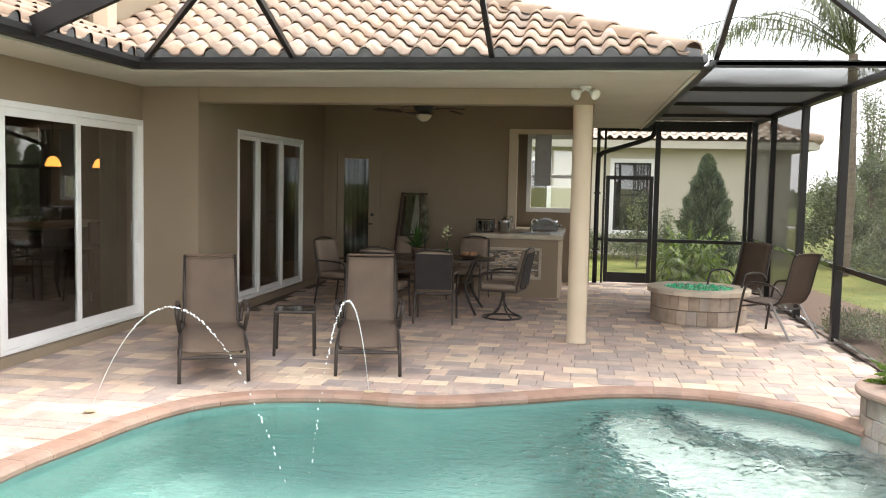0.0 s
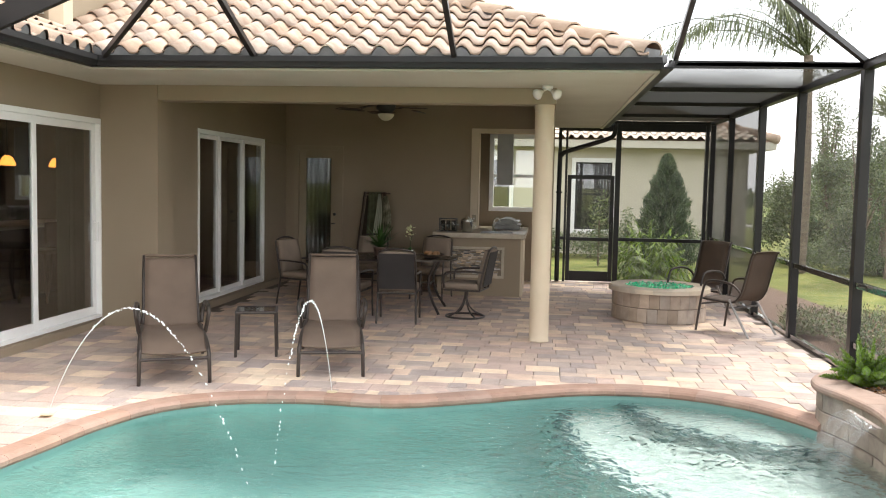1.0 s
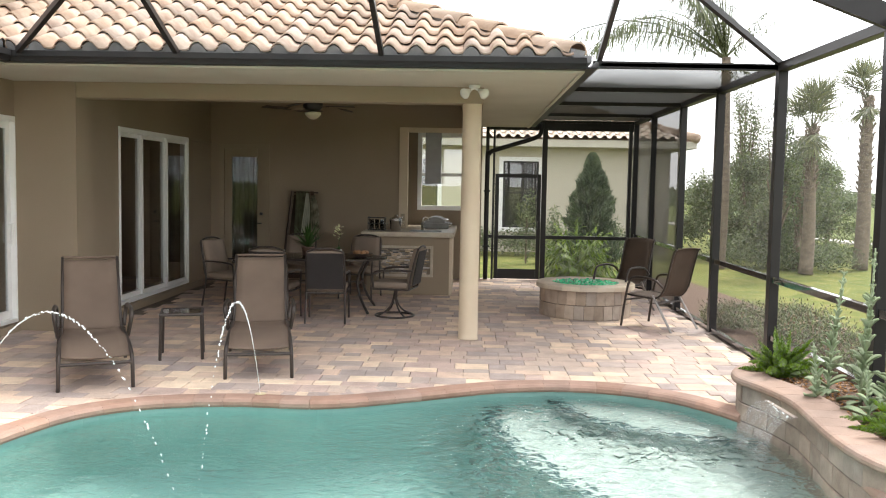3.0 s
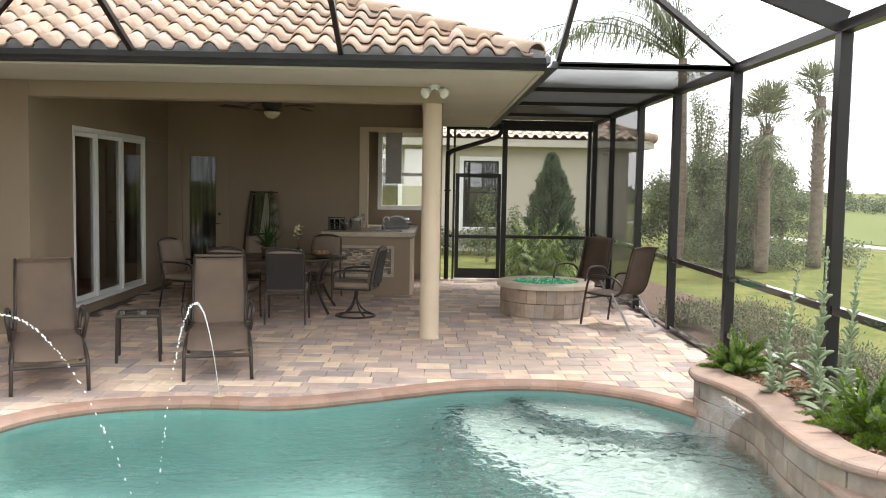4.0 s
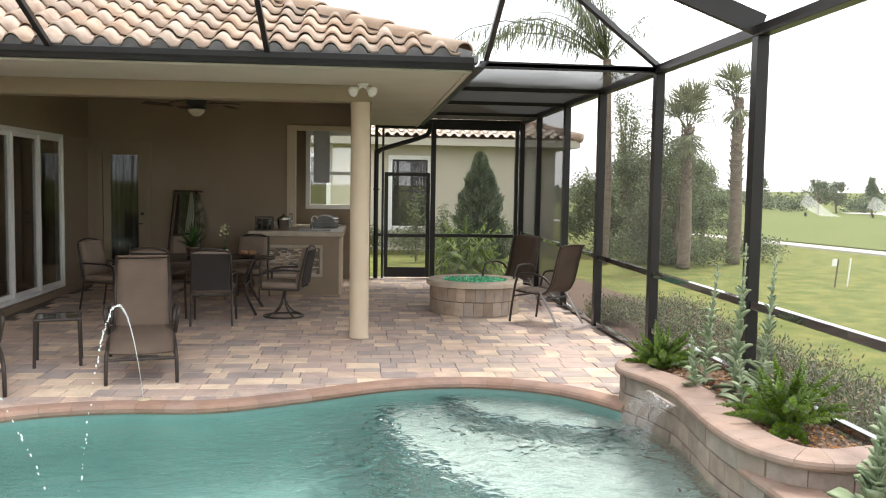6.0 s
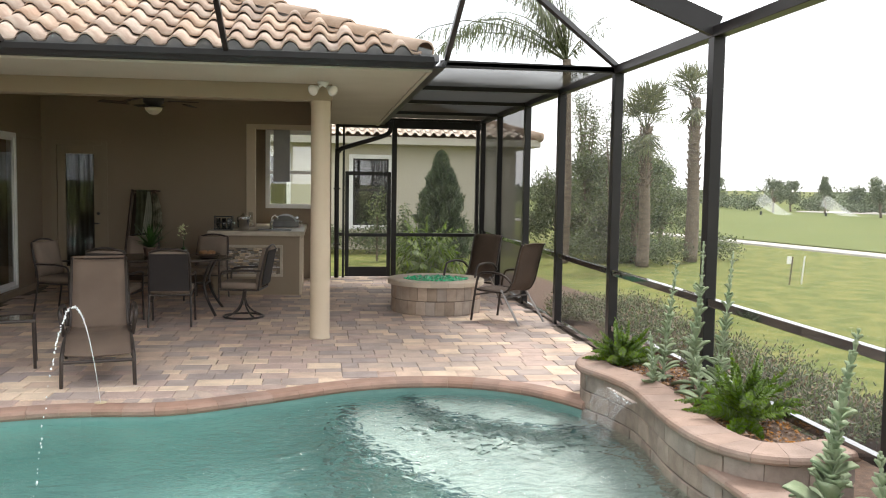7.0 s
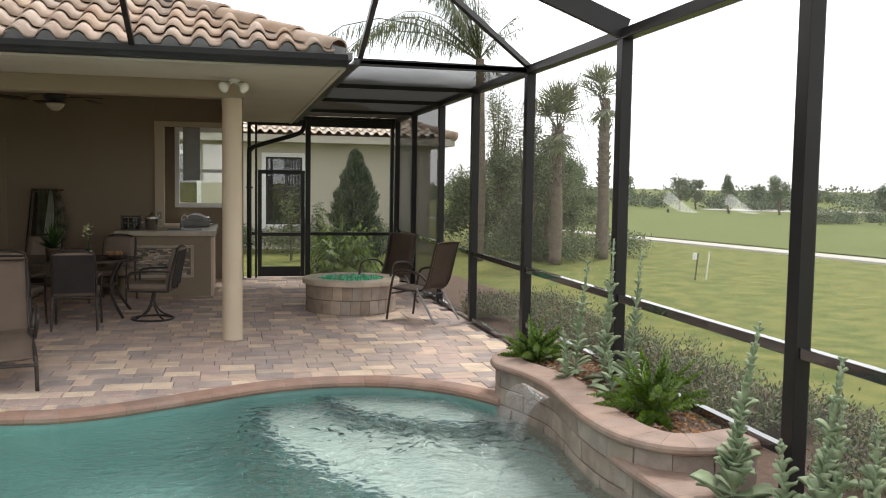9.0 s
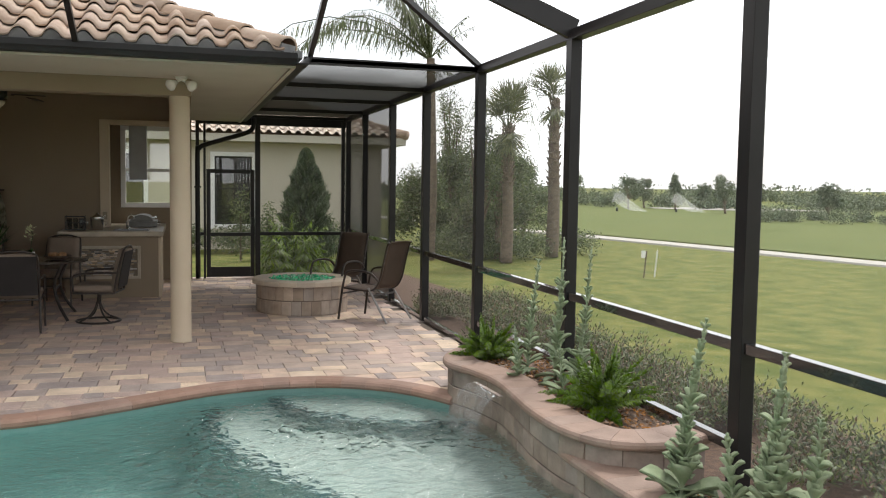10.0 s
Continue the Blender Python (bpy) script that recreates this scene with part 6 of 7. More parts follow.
def kalanchoe(x, y, z, h, leaf, seed, lean=0.0, wide=0.5):
    t = thing("kalanchoe", "tall grey-green succulent spike with felted paddle leaves", "succulent", pose(x, y, z, lean * 5, lean * 4, 0), "succulents")
    r = random.Random(seed)
    stem = [(0.03 * lean * k * k / 36, 0.012 * math.sin(k + seed), h * k / 6) for k in range(7)]
    part("stem", tube(bmesh.new(), stem, 0.012, 8, 0.005), M_FELT, t, smooth=True)
    nodes = int(h / (0.024 if leaf < 0.165 else 0.026))
    a = r.uniform(0, 6)
    for k in range(nodes):
        u = k / (nodes - 1)
        size = leaf * (1.0 - 0.80 * u ** 0.75) * r.uniform(0.5, 1.15) * (1.0 if u > 0.1 else 1.25)
        el = (0.1 if u < 0.08 else 0.55 + 0.70 * u) + r.uniform(-0.55, 0.35)
        c = Vector((0.03 * lean * (u * 6) ** 2 / 36, 0.012 * math.sin(u * 6 + seed), h * (0.03 + 0.95 * u)))
        for s in (0, math.pi):
            b = a + s + r.uniform(-0.8, 0.8)
            d = Vector((math.cos(b) * math.cos(el), math.sin(b) * math.cos(el), math.sin(el)))
            bm = bmesh.new()
            paddle(bm, c, d, size, size * wide, Vector((0, 0, 1)))
            bmesh.ops.recalc_face_normals(bm, faces=bm.faces)
            part("leaf", bm, M_FELT, t, smooth=True)
        a += math.pi / 2 + 0.15


for i, (x, y, z, h, lf, ln) in enumerate(((2.57, 6.32, 0.26, 0.90, 0.15, 0.6), (2.67, 6.00, 0.26, 1.08, 0.16, 0.3), (2.78, 5.84, 0.26, 1.03, 0.15, 0.6),
                                          (2.42, 6.12, 0.26, 0.40, 0.14, -0.5), (2.55, 5.62, 0.26, 0.34, 0.15, -0.3), (2.45, 3.92, 0.10, 0.97, 0.17, 0.8), (2.66, 3.50, 0.10, 0.86, 0.17, 0.5), (2.80, 3.66, 0.10, 0.60, 0.17, 0.2), (2.76, 3.30, 0.10, 0.58, 0.17, 0.3), (2.56, 3.62, 0.10, 0.42, 0.17, -0.4), (2.52, 4.02, 0.10, 0.50, 0.17, 0.2), (2.70, 3.46, 0.10, 0.66, 0.17, 0.2))):
    kalanchoe(x, y, z, h, lf, 31 + i, ln, 0.5 if lf < 0.165 else 0.74)


def clump(quads, r, c, rad, n, size, flat=0.5, shell=0.45):
    """Leaves in a lumpy cloud round c."""
    c = Vector(c)
    for _ in range(n):
        d = rand_dir(r)
        k = r.uniform(shell, 1.0) * (1 + 0.35 * noise.noise(d * 2.3 + c))
        p = c + Vector((d.x * rad[0], d.y * rad[1], d.z * rad[2])) * k
        l = rand_dir(r) * size * r.uniform(0.6, 1.2)
        s = l.cross(rand_dir(r)).normalized() * size * flat * r.uniform(0.6, 1.1)
        quads.append((p, l, s))


def stuff(name, quads, material, label, category):
    return tagged(new(name, leaf_mesh(name, quads, material)), label, category, kind="stuff")


# low shrubs and dry cuttings outside the screen
r = random.Random(12)
quads, dry = [], []
for k in range(80):
    y = r.uniform(2.2, 12.0)
    x = XR + 0.30 + r.uniform(0, 1.1)
    h = r.uniform(0.17, 0.31) * (1.1 if y > 4.2 else 0.9)
    for j in range(170):
        a = r.uniform(0, 6.28)
        d = Vector((math.cos(a) * 0.55, math.sin(a) * 0.55, r.uniform(0.5, 1.3))).normalized()
        L = h * r.uniform(0.5, 1.3)
        p0 = Vector((x + r.uniform(-0.22, 0.22), y + r.uniform(-0.22, 0.22), -0.05))
        for q in range(5):
            p = p0 + d * L * (0.45 + 0.13 * q)
            o = rand_dir(r)
            l = (d + o).normalized() * 0.024
            (quads if r.random() > 0.30 else dry).append((p + l, l, l.cross(o).normalized() * 0.0075))
stuff("shrub_row", quads, M_SHRUB, "low grey-green shrubs along the outside of the screen", "shrubs")
stuff("dry_stems", dry, M_DRY, "dry brown twigs among the shrubs", "twigs")
bm = bmesh.new()
fill_loops(bm, [[(XR + 0.08, 1.0), (XR + 1.6, 1.5), (XR + 1.7, 5.0), (XR + 1.5, 9.0), (XR + 1.5, 13.0), (XR + 1.2, 17.5), (XR + 0.08, 17.5)]], -0.05)
structure("planting_bed", bm, M_MULCH, "brown mulched planting bed outside the screen", "planting bed")


# areca palm and cypress near the end wall
def fronds(r, c, n, length, el0, el1, leaflets, width, droop, leaf_len, quads, stems, rad=0.012, a0=0.0, a1=6.283, hang=0.45, gaps=0.0):
    for k in range(n):
        a = r.uniform(a0, a1)
        el = r.uniform(el0, el1)
        d = Vector((math.cos(a) * math.cos(el), math.sin(a) * math.cos(el), math.sin(el)))
        L = length * r.uniform(0.8, 1.1)
        p, pts = Vector(c), []
        for i in range(13):
            pts.append(p.copy())
            p += d * L / 12
            d = (d + Vector((0, 0, -droop / 12 * (0.5 + i / 8)))).normalized()
        tube(stems, pts[::2], rad, 5, rad * 0.3, False)
        for i in range(leaflets):
            u = 0.14 + 0.86 * i / leaflets
            f = u * 12
            q = pts[min(int(f), 11)].lerp(pts[min(int(f) + 1, 12)], f % 1)
            ax = (pts[min(int(f) + 1, 12)] - pts[min(int(f), 11)]).normalized()
            sd = ax.cross(Vector((0, 0, 1)))
            sd = sd.normalized() if sd.length > 1e-3 else Vector((1, 0, 0))
            w = leaf_len * math.sin(math.pi * (0.15 + 0.8 * u)) * r.uniform(0.55, 1.2)
            for s in (-1, 1):
                if r.random() < gaps:
                    continue
                l = (sd * s * r.uniform(0.3, 1.0) + ax * r.uniform(0.2, 0.9) + Vector((0, 0, r.uniform(-0.75, 0.1) - droop * hang))).normalized() * w * 0.5
                quads.append((q + l, l, l.cross(Vector((0, 0, 1))).normalized() * width))


def palm_thing(name, label, x, y, trunk_pts, r0, r1, material, **k):
    t = thing(name, label, "palm", pose(x, y, -0.06))
    if trunk_pts:
        part("trunk", tube(bmesh.new(), smooth_line(trunk_pts, 4), r0, 12, r1), M_TRUNK, t, "ringed grey-brown trunk", True)
    q, s = [], bmesh.new()
    for kw in k["crowns"]:
        fronds(random.Random(kw.pop("seed")), quads=q, stems=s, **kw)
    part("rachis", s, material, t)
    o = new("crown", leaf_mesh("crown", q, material))
    o.parent = t
    tagged(o, "arching feathered fronds", kind="stuff")
    return t


palm_thing("areca_palm", "bright green areca palm outside the screen", 2.02, 17.0, None, 0, 0, M_ARECA,
           crowns=[dict(seed=2, c=(0, 0, 0), n=40, length=1.15, el0=0.45, el1=1.5, leaflets=30, width=0.022, droop=1.1, leaf_len=0.34)])
palm_thing("queen_palm", "tall palm with drooping feathered fronds", 5.60, 20.0, [(0, 0, 0), (0.04, 0, 1.6), (0.0, 0, 3.2), (-0.04, 0, 4.7)], 0.115, 0.095, M_PALM,
           crowns=[dict(seed=5, c=(-0.05, 0, 4.65), n=8, length=4.8, el0=0.55, el1=1.25, leaflets=130, width=0.011, droop=1.9, leaf_len=0.60, rad=0.020, a0=2.5, a1=4.0, hang=0.7, gaps=0.35),
                   dict(seed=9, c=(-0.05, 0, 4.75), n=6, length=3.2, el0=0.9, el1=1.45, leaflets=100, width=0.010, droop=1.5, leaf_len=0.55, rad=0.018, a0=1.4, a1=4.9, hang=0.6, gaps=0.3),
                   dict(seed=12, c=(-0.04, 0, 4.7), n=16, length=1.5, el0=0.75, el1=1.5, leaflets=34, width=0.012, droop=0.5, leaf_len=0.45, rad=0.015, gaps=0.2),
                   dict(seed=14, c=(-0.04, 0, 4.6), n=3, length=0.7, el0=-0.9, el1=-0.2, leaflets=22, width=0.010, droop=0.6, leaf_len=0.3, rad=0.012, gaps=0.2)])

cyp = thing("cypress", "dense dark green conical cypress", "conifer", pose(2.55, 19.0, -0.06))
part("trunk", tube(bmesh.new(), [(0, 0, 0), (0, 0, 1.6)], 0.05, 8, 0.02), M_BARK, cyp)
q = []
r = random.Random(21)
for k in range(15000):
    u = r.random() ** 1.25
    z = 0.1 + 2.35 * u
    rad = 0.60 * (1 - u) ** 0.62 * (0.6 + 0.4 * min(1, u / 0.10))
    a = r.uniform(0, 6.283)
    rr_ = rad * (r.uniform(0.55, 1.0) + 0.75 * noise.noise(Vector((math.cos(a) * 2.5, math.sin(a) * 2.5, z * 4))))
    p = Vector((rr_ * math.cos(a), rr_ * math.sin(a), z))
    l = (Vector((math.cos(a) * 0.5, math.sin(a) * 0.5, 1.0)) + rand_dir(r) * 0.8).normalized() * 0.10
    q.append((p, l, l.cross(rand_dir(r)).normalized() * 0.014))
o = new("crown", leaf_mesh("crown", q, M_CYP))
o.parent = cyp
tagged(o, "fine upright scale foliage", kind="stuff")
# shrubs along the neighbour's wall
for i, (x, y, w, h, n) in enumerate(((1.62, 20.5, 0.20, 1.05, 900), (1.95, 20.8, 0.24, 1.3, 1000), (3.25, 20.5, 0.3, 1.1, 1000), (3.9, 20.6, 0.4, 0.9, 1000), (0.1, 22.6, 0.7, 0.75, 1600), (1.2, 22.7, 0.75, 0.7, 1600), (2.5, 22.8, 0.8, 0.7, 1600), (4.2, 22.6, 0.9, 0.75, 1600), (1.25, 20.2, 0.34, 1.75, 700))):
    t = thing("shrub", "green garden shrub beside the neighbouring wall" if h < 1.2 else "tall leafy shrub beside the neighbouring wall", "shrub", pose(x, y, -0.06), "garden shrubs")
    part("stem", tube(bmesh.new(), [(0, 0, 0), (0, 0, h * 0.6)], 0.02, 6), M_BARK, t)
    q = []
    clump(q, random.Random(50 + i), (0, 0, h * 0.5), (w, w * 0.8, h * 0.52), n, 0.045, 0.4, 0.2)
    o = new("crown", leaf_mesh("crown", q, M_TREE if i != 8 else M_SHRUB))
    o.parent = t

# ---- neighbouring house ----
NY = 24.0
nb = thing("neighbour_house", "cream stucco house next door with a tiled hip roof", "house")
part("wall", wall_y(bmesh.new(), NY, NY + 0.25, -9.0, 5.3, -0.1, 2.85, [(0.82, 1.78, 0.58, 2.38), (-1.9, -0.95, 0.9, 2.4), (-5.5, -4.4, 0.6, 2.4)]), M_NEIGH, nb, "cream stucco wall")
part("side_wall", boxed(5.05, 5.3, NY + 0.25, NY + 9, -0.1, 2.85), M_NEIGH, nb, "cream stucco wall")
# The unlit room's darkness, painted as one black sheet behind the windows.
part("backing", boxed(-8.8, 5.0, NY + 1.2, NY + 1.3, -0.1, 2.85), M_DARK, nb, "black sheet standing in for the unlit room behind the windows")
bm = bmesh.new()
box(bm, -9.5, 5.85, NY - 0.55, NY - 0.50, 2.76, 2.95)
box(bm, 5.80, 5.85, NY - 0.50, NY + 9.5, 2.76, 2.95)
box(bm, -9.5, 5.80, NY - 0.50, NY - 0.01, 2.76, 2.80)
box(bm, 5.31, 5.80, NY - 0.01, NY + 9.5, 2.76, 2.80)
part("eave", bm, M_SOFFIT, nb, "cream fascia and soffit")
for x0, x1, z0, z1 in ((0.82, 1.78, 0.58, 2.38), (-1.9, -0.95, 0.9, 2.4)):
    bm = bmesh.new()
    t_ = 0.11
    for a in ((x0 - t_, x0, z0 - t_, z1 + t_), (x1, x1 + t_, z0 - t_, z1 + t_), (x0, x1, z1, z1 + t_), (x0, x1, z0 - t_, z0)):
        box(bm, a[0], a[1], NY - 0.05, NY + 0.1, a[2], a[3], 0.006)
    wf = part("window", bm, M_WHITE, nb, "white trimmed window")
    bm = bmesh.new()
    zm = (z0 + z1) / 2 + 0.05
    for a in ((x0, x0 + 0.05, z0, z1), (x1 - 0.05, x1, z0, z1), (x0 + 0.05, x1 - 0.05, z1 - 0.05, z1), (x0 + 0.05, x1 - 0.05, z0, z0 + 0.05), (x0 + 0.05, x1 - 0.05, zm - 0.025, zm + 0.025)):
        box(bm, a[0], a[1], NY + 0.06, NY + 0.12, a[2], a[3], 0.004)
    part("sash", bm, M_DARK, wf)
    part("pane", boxed(x0 + 0.05, x1 - 0.05, NY + 0.085, NY + 0.095, z0 + 0.05, z1 - 0.05), M_GLASS, wf)
bm = bmesh.new()
RN = 4.5
f = [bm.verts.new(p) for p in ((-9.5, NY - 0.55, 2.95), (5.85, NY - 0.55, 2.95), (5.85 - RN, NY - 0.55 + RN, 2.95 + 0.36 * RN), (-9.5, NY - 0.55 + RN, 2.95 + 0.36 * RN))]
bm.faces.new(f)
s = [bm.verts.new(p) for p in ((5.85, NY - 0.55, 2.95), (5.85, NY + 9.5, 2.95), (5.85 - RN, NY + 9.5, 2.95 + 0.36 * RN), (5.85 - RN, NY - 0.55 + RN, 2.95 + 0.36 * RN))]
bm.faces.new(s)
nr = part("roof", bm, M_UNDER, nb, "terracotta and cream tiled hip roof")
joined_v.clear()
joined_f.clear()
nf = slope_frame((-9.5, NY - 0.60, 2.97), (1, 0, 0), (0, 1, 0.36))
rnd = random.Random(6)
for r_ in range(11):
    y = (r_ + 0.5) * TC * cosp
    for c in range(0, 59):
        if (c + 0.5) * TW < 15.35 - y:
            lay_tile(nf, c, r_, False, (0, rnd.uniform(-.006, .006), 0, rnd.uniform(-.5, .5)))
ns = slope_frame((5.90, NY - 0.55, 2.97), (0, 1, 0), (-1, 0, 0.36))
for r_ in range(11):
    y = (r_ + 0.5) * TC * cosp
    for c in range(0, 38):
        if (c + 0.5) * TW > y:
            lay_tile(ns, c, r_, False, (0, rnd.uniform(-.006, .006), 0, rnd.uniform(-.5, .5)))
me = bpy.data.meshes.new("tiles")
me.from_pydata(joined_v, [], joined_f)
me.materials.append(M_TILE_N)
o = new("tiles", me)
o.parent = nr
o["kind"] = "stuff"
for k in range(11):
    a = Vector((5.87, NY - 0.57, 3.02)).lerp(Vector((5.85 - RN, NY - 0.55 + RN, 3.02 + 0.36 * RN)), k / 11)
    b = Vector((5.87, NY - 0.57, 3.02)).lerp(Vector((5.85 - RN, NY - 0.55 + RN, 3.02 + 0.36 * RN)), (k + 1.1) / 11)
    part("ridge_tile", tube(bmesh.new(), [a, b], 0.13, 10, 0.11), M_RIDGE, nr, smooth=True)

# ---- trees ----


def tree(x, y, h, w, n, size, seed, material=None, trunk=0.10, lobes=9, label="leafy broad tree with an uneven crown", low=0.35, z0=-0.06):
    t = thing("tree", label, "tree", pose(x, y, z0))
    r = random.Random(seed)
    part("trunk", tube(bmesh.new(), smooth_line([(0, 0, 0), (r.uniform(-.1, .1), 0, h * 0.25), (r.uniform(-.15, .15), 0, h * 0.6)], 3), trunk, 8, trunk * 0.5), M_BARK, t, smooth=True)
    limbs, q = bmesh.new(), []
    for k in range(lobes):
        a = r.uniform(0, 6.28)
        u = r.uniform(0, 1)
        c = Vector((math.cos(a) * w * 0.6 * (1 - 0.5 * u) * r.random() ** 0.5, math.sin(a) * w * 0.6 * (1 - 0.5 * u) * r.random() ** 0.5, h * (low + (0.88 - low) * u)))
        tube(limbs, [(0, 0, h * 0.22), c * 0.55 + Vector((0, 0, h * 0.1)), c], trunk * 0.4, 5, trunk * 0.12, False)
        s = r.uniform(0.26, 0.42)
        clump(q, r, c, (w * s, w * s, h * s * 0.55), n // lobes, size, 0.5, 0.15)
    part("limbs", limbs, M_BARK, t)
    o = new("crown", leaf_mesh("crown", q, material or M_TREE))
    o.parent = t
    tagged(o, "small clustered leaves with gaps", kind="stuff")


for i, (x, y, h, w) in enumerate(((6.3, 23.0, 2.6, 1.3), (7.7, 25.0, 2.9, 1.5), (8.7, 23.2, 2.6, 1.3), (9.5, 26.5, 3.0, 1.6), (10.9, 27.5, 2.8, 1.5), (7.0, 20.8, 1.7, 0.9))):
    tree(x, y, h, w, 15000, 0.042, 70 + i, lobes=16, low=0.22)
tree(7.75, 25.5, 5.0, 0.9, 3600, 0.042, 90, lobes=15, label="slender open tree with sparse leaves", low=0.4)
tree(6.35, 18.6, 3.6, 0.75, 3600, 0.036, 91, lobes=14, label="slender open tree with sparse leaves", low=0.4, material=M_SHRUB)
tree(7.35, 20.1, 3.1, 0.85, 5200, 0.036, 92, lobes=13, label="slender open tree with sparse leaves", low=0.3)


def sabal(x, y, h, rad, r0, seed, label, n, tilt, boots_from):
    """A cabbage palm: rough trunk, old leaf bases, and a ragged head of folded fan leaves that lean one way."""
    t = thing("cabbage_palm", label, "palm", pose(x, y, -0.06))
    r = random.Random(seed)
    part("trunk", tube(bmesh.new(), smooth_line([(0, 0, 0), (0.03, 0, h * 0.3), (0.0, 0, h * 0.7), (0.02, 0, h)], 4), r0, 12, r0 * 0.62), M_TRUNK, t, "rough grey-brown trunk", True)
    boots = bmesh.new()
    for k in range(60):
        a = k * 2.4
        u = boots_from + (1 - boots_from) * k / 60
        d = Vector((math.cos(a), math.sin(a), 0))
        rr_ = r0 * (1 - 0.38 * u) * 0.9
        bar(boots, d * rr_ + Vector((0, 0, h * u)), d * (rr_ + r.uniform(0.03, 0.08)) + Vector((0, 0, h * u + r.uniform(0.08, 0.16))), 0.06, 0.025)
    part("leaf_bases", boots, M_TRUNK, t, "old split leaf bases")
    q, s = [], bmesh.new()
    for k in range(n):
        a = r.uniform(0, 6.28)
        el = r.uniform(0.05, 1.5) if k % 4 else r.uniform(-1.3, -0.7)
        d = (Vector((math.cos(a) * math.cos(el), math.sin(a) * math.cos(el), math.sin(el))) + Vector(tilt) * r.random()).normalized()
        hub = Vector((0, 0, h - 0.05)) + d * rad * (r.uniform(0.30, 0.85) if k % 4 else r.uniform(0.2, 0.55))
        tube(s, [(0, 0, h - 0.1), hub], 0.010, 4, 0.006, False)
        side = d.cross(Vector((0, 0, 1))).normalized()
        up = side.cross(d)
        for j in range(22):
            b = (j - 10.5) / 10.5 * 1.15
            l = (d * math.cos(b) + side * math.sin(b) + up * r.uniform(-0.2, 0.35) + Vector((0, 0, -0.35 * abs(b) * r.random()))).normalized() * rad * r.uniform(0.16, 0.36)
            p = hub + l
            q.append((p, l, l.cross(up).normalized() * 0.016))
            if r.random() < 0.25:
                e = Vector((l.x * 0.3, l.y * 0.3, -l.length * r.uniform(0.5, 1.0)))
                q.append((p + l + e, e, e.cross(Vector((1, 0.3, 0))).normalized() * 0.009))
    part("petioles", s, M_PALM, t)
    o = new("crown", leaf_mesh("crown", q, M_FAN))
    o.parent = t
    tagged(o, "ragged fan-shaped fronds", kind="stuff")


M_FAN = mat("fan_frond", (0.20, 0.215, 0.115), (0.125, 0.14, 0.072), 0.55, 2, 20, 0.0, isl_var=0.3, translucent=0.25)
sabal(7.18, 19.1, 3.15, 0.86, 0.15, 3, "cabbage palm with a shaggy crown at the lawn edge", 30, (0, 0, 0.3), 0.55)
sabal(8.93, 20.5, 3.95, 0.80, 0.175, 4, "taller cabbage palm with a sparse lopsided crown on the lawn", 19, (-0.5, 0, 0.4), 0.45)
q = []
r = random.Random(77)
for k in range(26):
    clump(q, r, (r.uniform(6.0, 11.0), r.uniform(20.5, 24.0), 0.25), (0.6, 0.6, 0.4), 260, 0.055, 0.4, 0.2)
for k in range(14):
    clump(q, r, (r.uniform(6.4, 8.7), r.uniform(19.6, 20.8), 0.22), (0.55, 0.45, 0.38), 420, 0.04, 0.4, 0.2)
stuff("undergrowth", q, M_TREE, "dark green low bushes under the trees", "shrubs")

# ---- golf course ----
PATH_A = [(2.0, 82.0), (8.0, 55.0), (13.8, 29.0), (16.3, 17.2), (18.5, 6.0), (22.0, -12.0)]
pl = resample(smooth_line([(x, y, 0) for x, y in PATH_A], 6), 1.0)
nn = normals2(pl)
bm = bmesh.new()
L = [[bm.verts.new((p.x + n.x * o, p.y + n.y * o, z)) for p, n in zip(pl, nn)] for o, z in ((-0.50, -0.08), (-0.48, -0.03), (0.48, -0.03), (0.50, -0.08))]
for a, b in zip(L, L[1:]):
    for k in range(len(pl) - 1):
        bm.faces.new((a[k], a[k + 1], b[k + 1], b[k]))
bmesh.ops.recalc_face_normals(bm, faces=bm.faces)
structure("cart_path", bm, M_CONC, "pale concrete cart path across the grass", "path")
bm = bmesh.new()
edge = [(p.x - n.x * 1.2, p.y - n.y * 1.2) for p, n in zip(pl, nn)]
fill_loops(bm, [edge + [(90, -20), (110, 40), (80, 95), (30, 100)]], -0.055)
structure("fairway", bm, M_FAIRWAY, "short darker green golf fairway", "fairway")
bm = bmesh.new()
fill_loops(bm, [[(v.x, v.y) for v in smooth_line([(38, 66, 0), (45, 60, 0), (52, 62, 0), (50, 68, 0), (42, 70, 0)], 5, True)]], -0.02)
structure("sand_bunker", bm, M_CONC, "pale sand bunker at the far end of the fairway", "bunker")
r = random.Random(31)
q = []
for k in range(120):
    a = radians(r.uniform(4, 62))
    d = r.uniform(78, 100)
    s = r.uniform(0.5, 1.0)
    clump(q, r, (d * math.sin(a), d * math.cos(a), s * 0.7), (s * 2.2, s * 2.2, s), 340, 0.14, 0.6, 0.2)
for k in range(90):
    a = radians(r.uniform(2, 64))
    d = r.uniform(125, 150)
    s = r.uniform(0.9, 1.6)
    clump(q, r, (d * math.sin(a), d * math.cos(a), s * 0.6), (s * 3.0, s * 3.0, s), 170, 0.30, 0.6, 0.2)
for k in range(46):
    a = radians(r.uniform(36.2, 60))
    d = r.uniform(50, 56)
    s = r.uniform(0.30, 0.62)
    clump(q, r, (d * math.sin(a), d * math.cos(a), s * 0.6), (s * 1.9, s * 1.9, s), 900, 0.055, 0.6, 0.2)
stuff("far_woods", q, M_FARTREE, "distant green tree line behind the golf course", "woods")
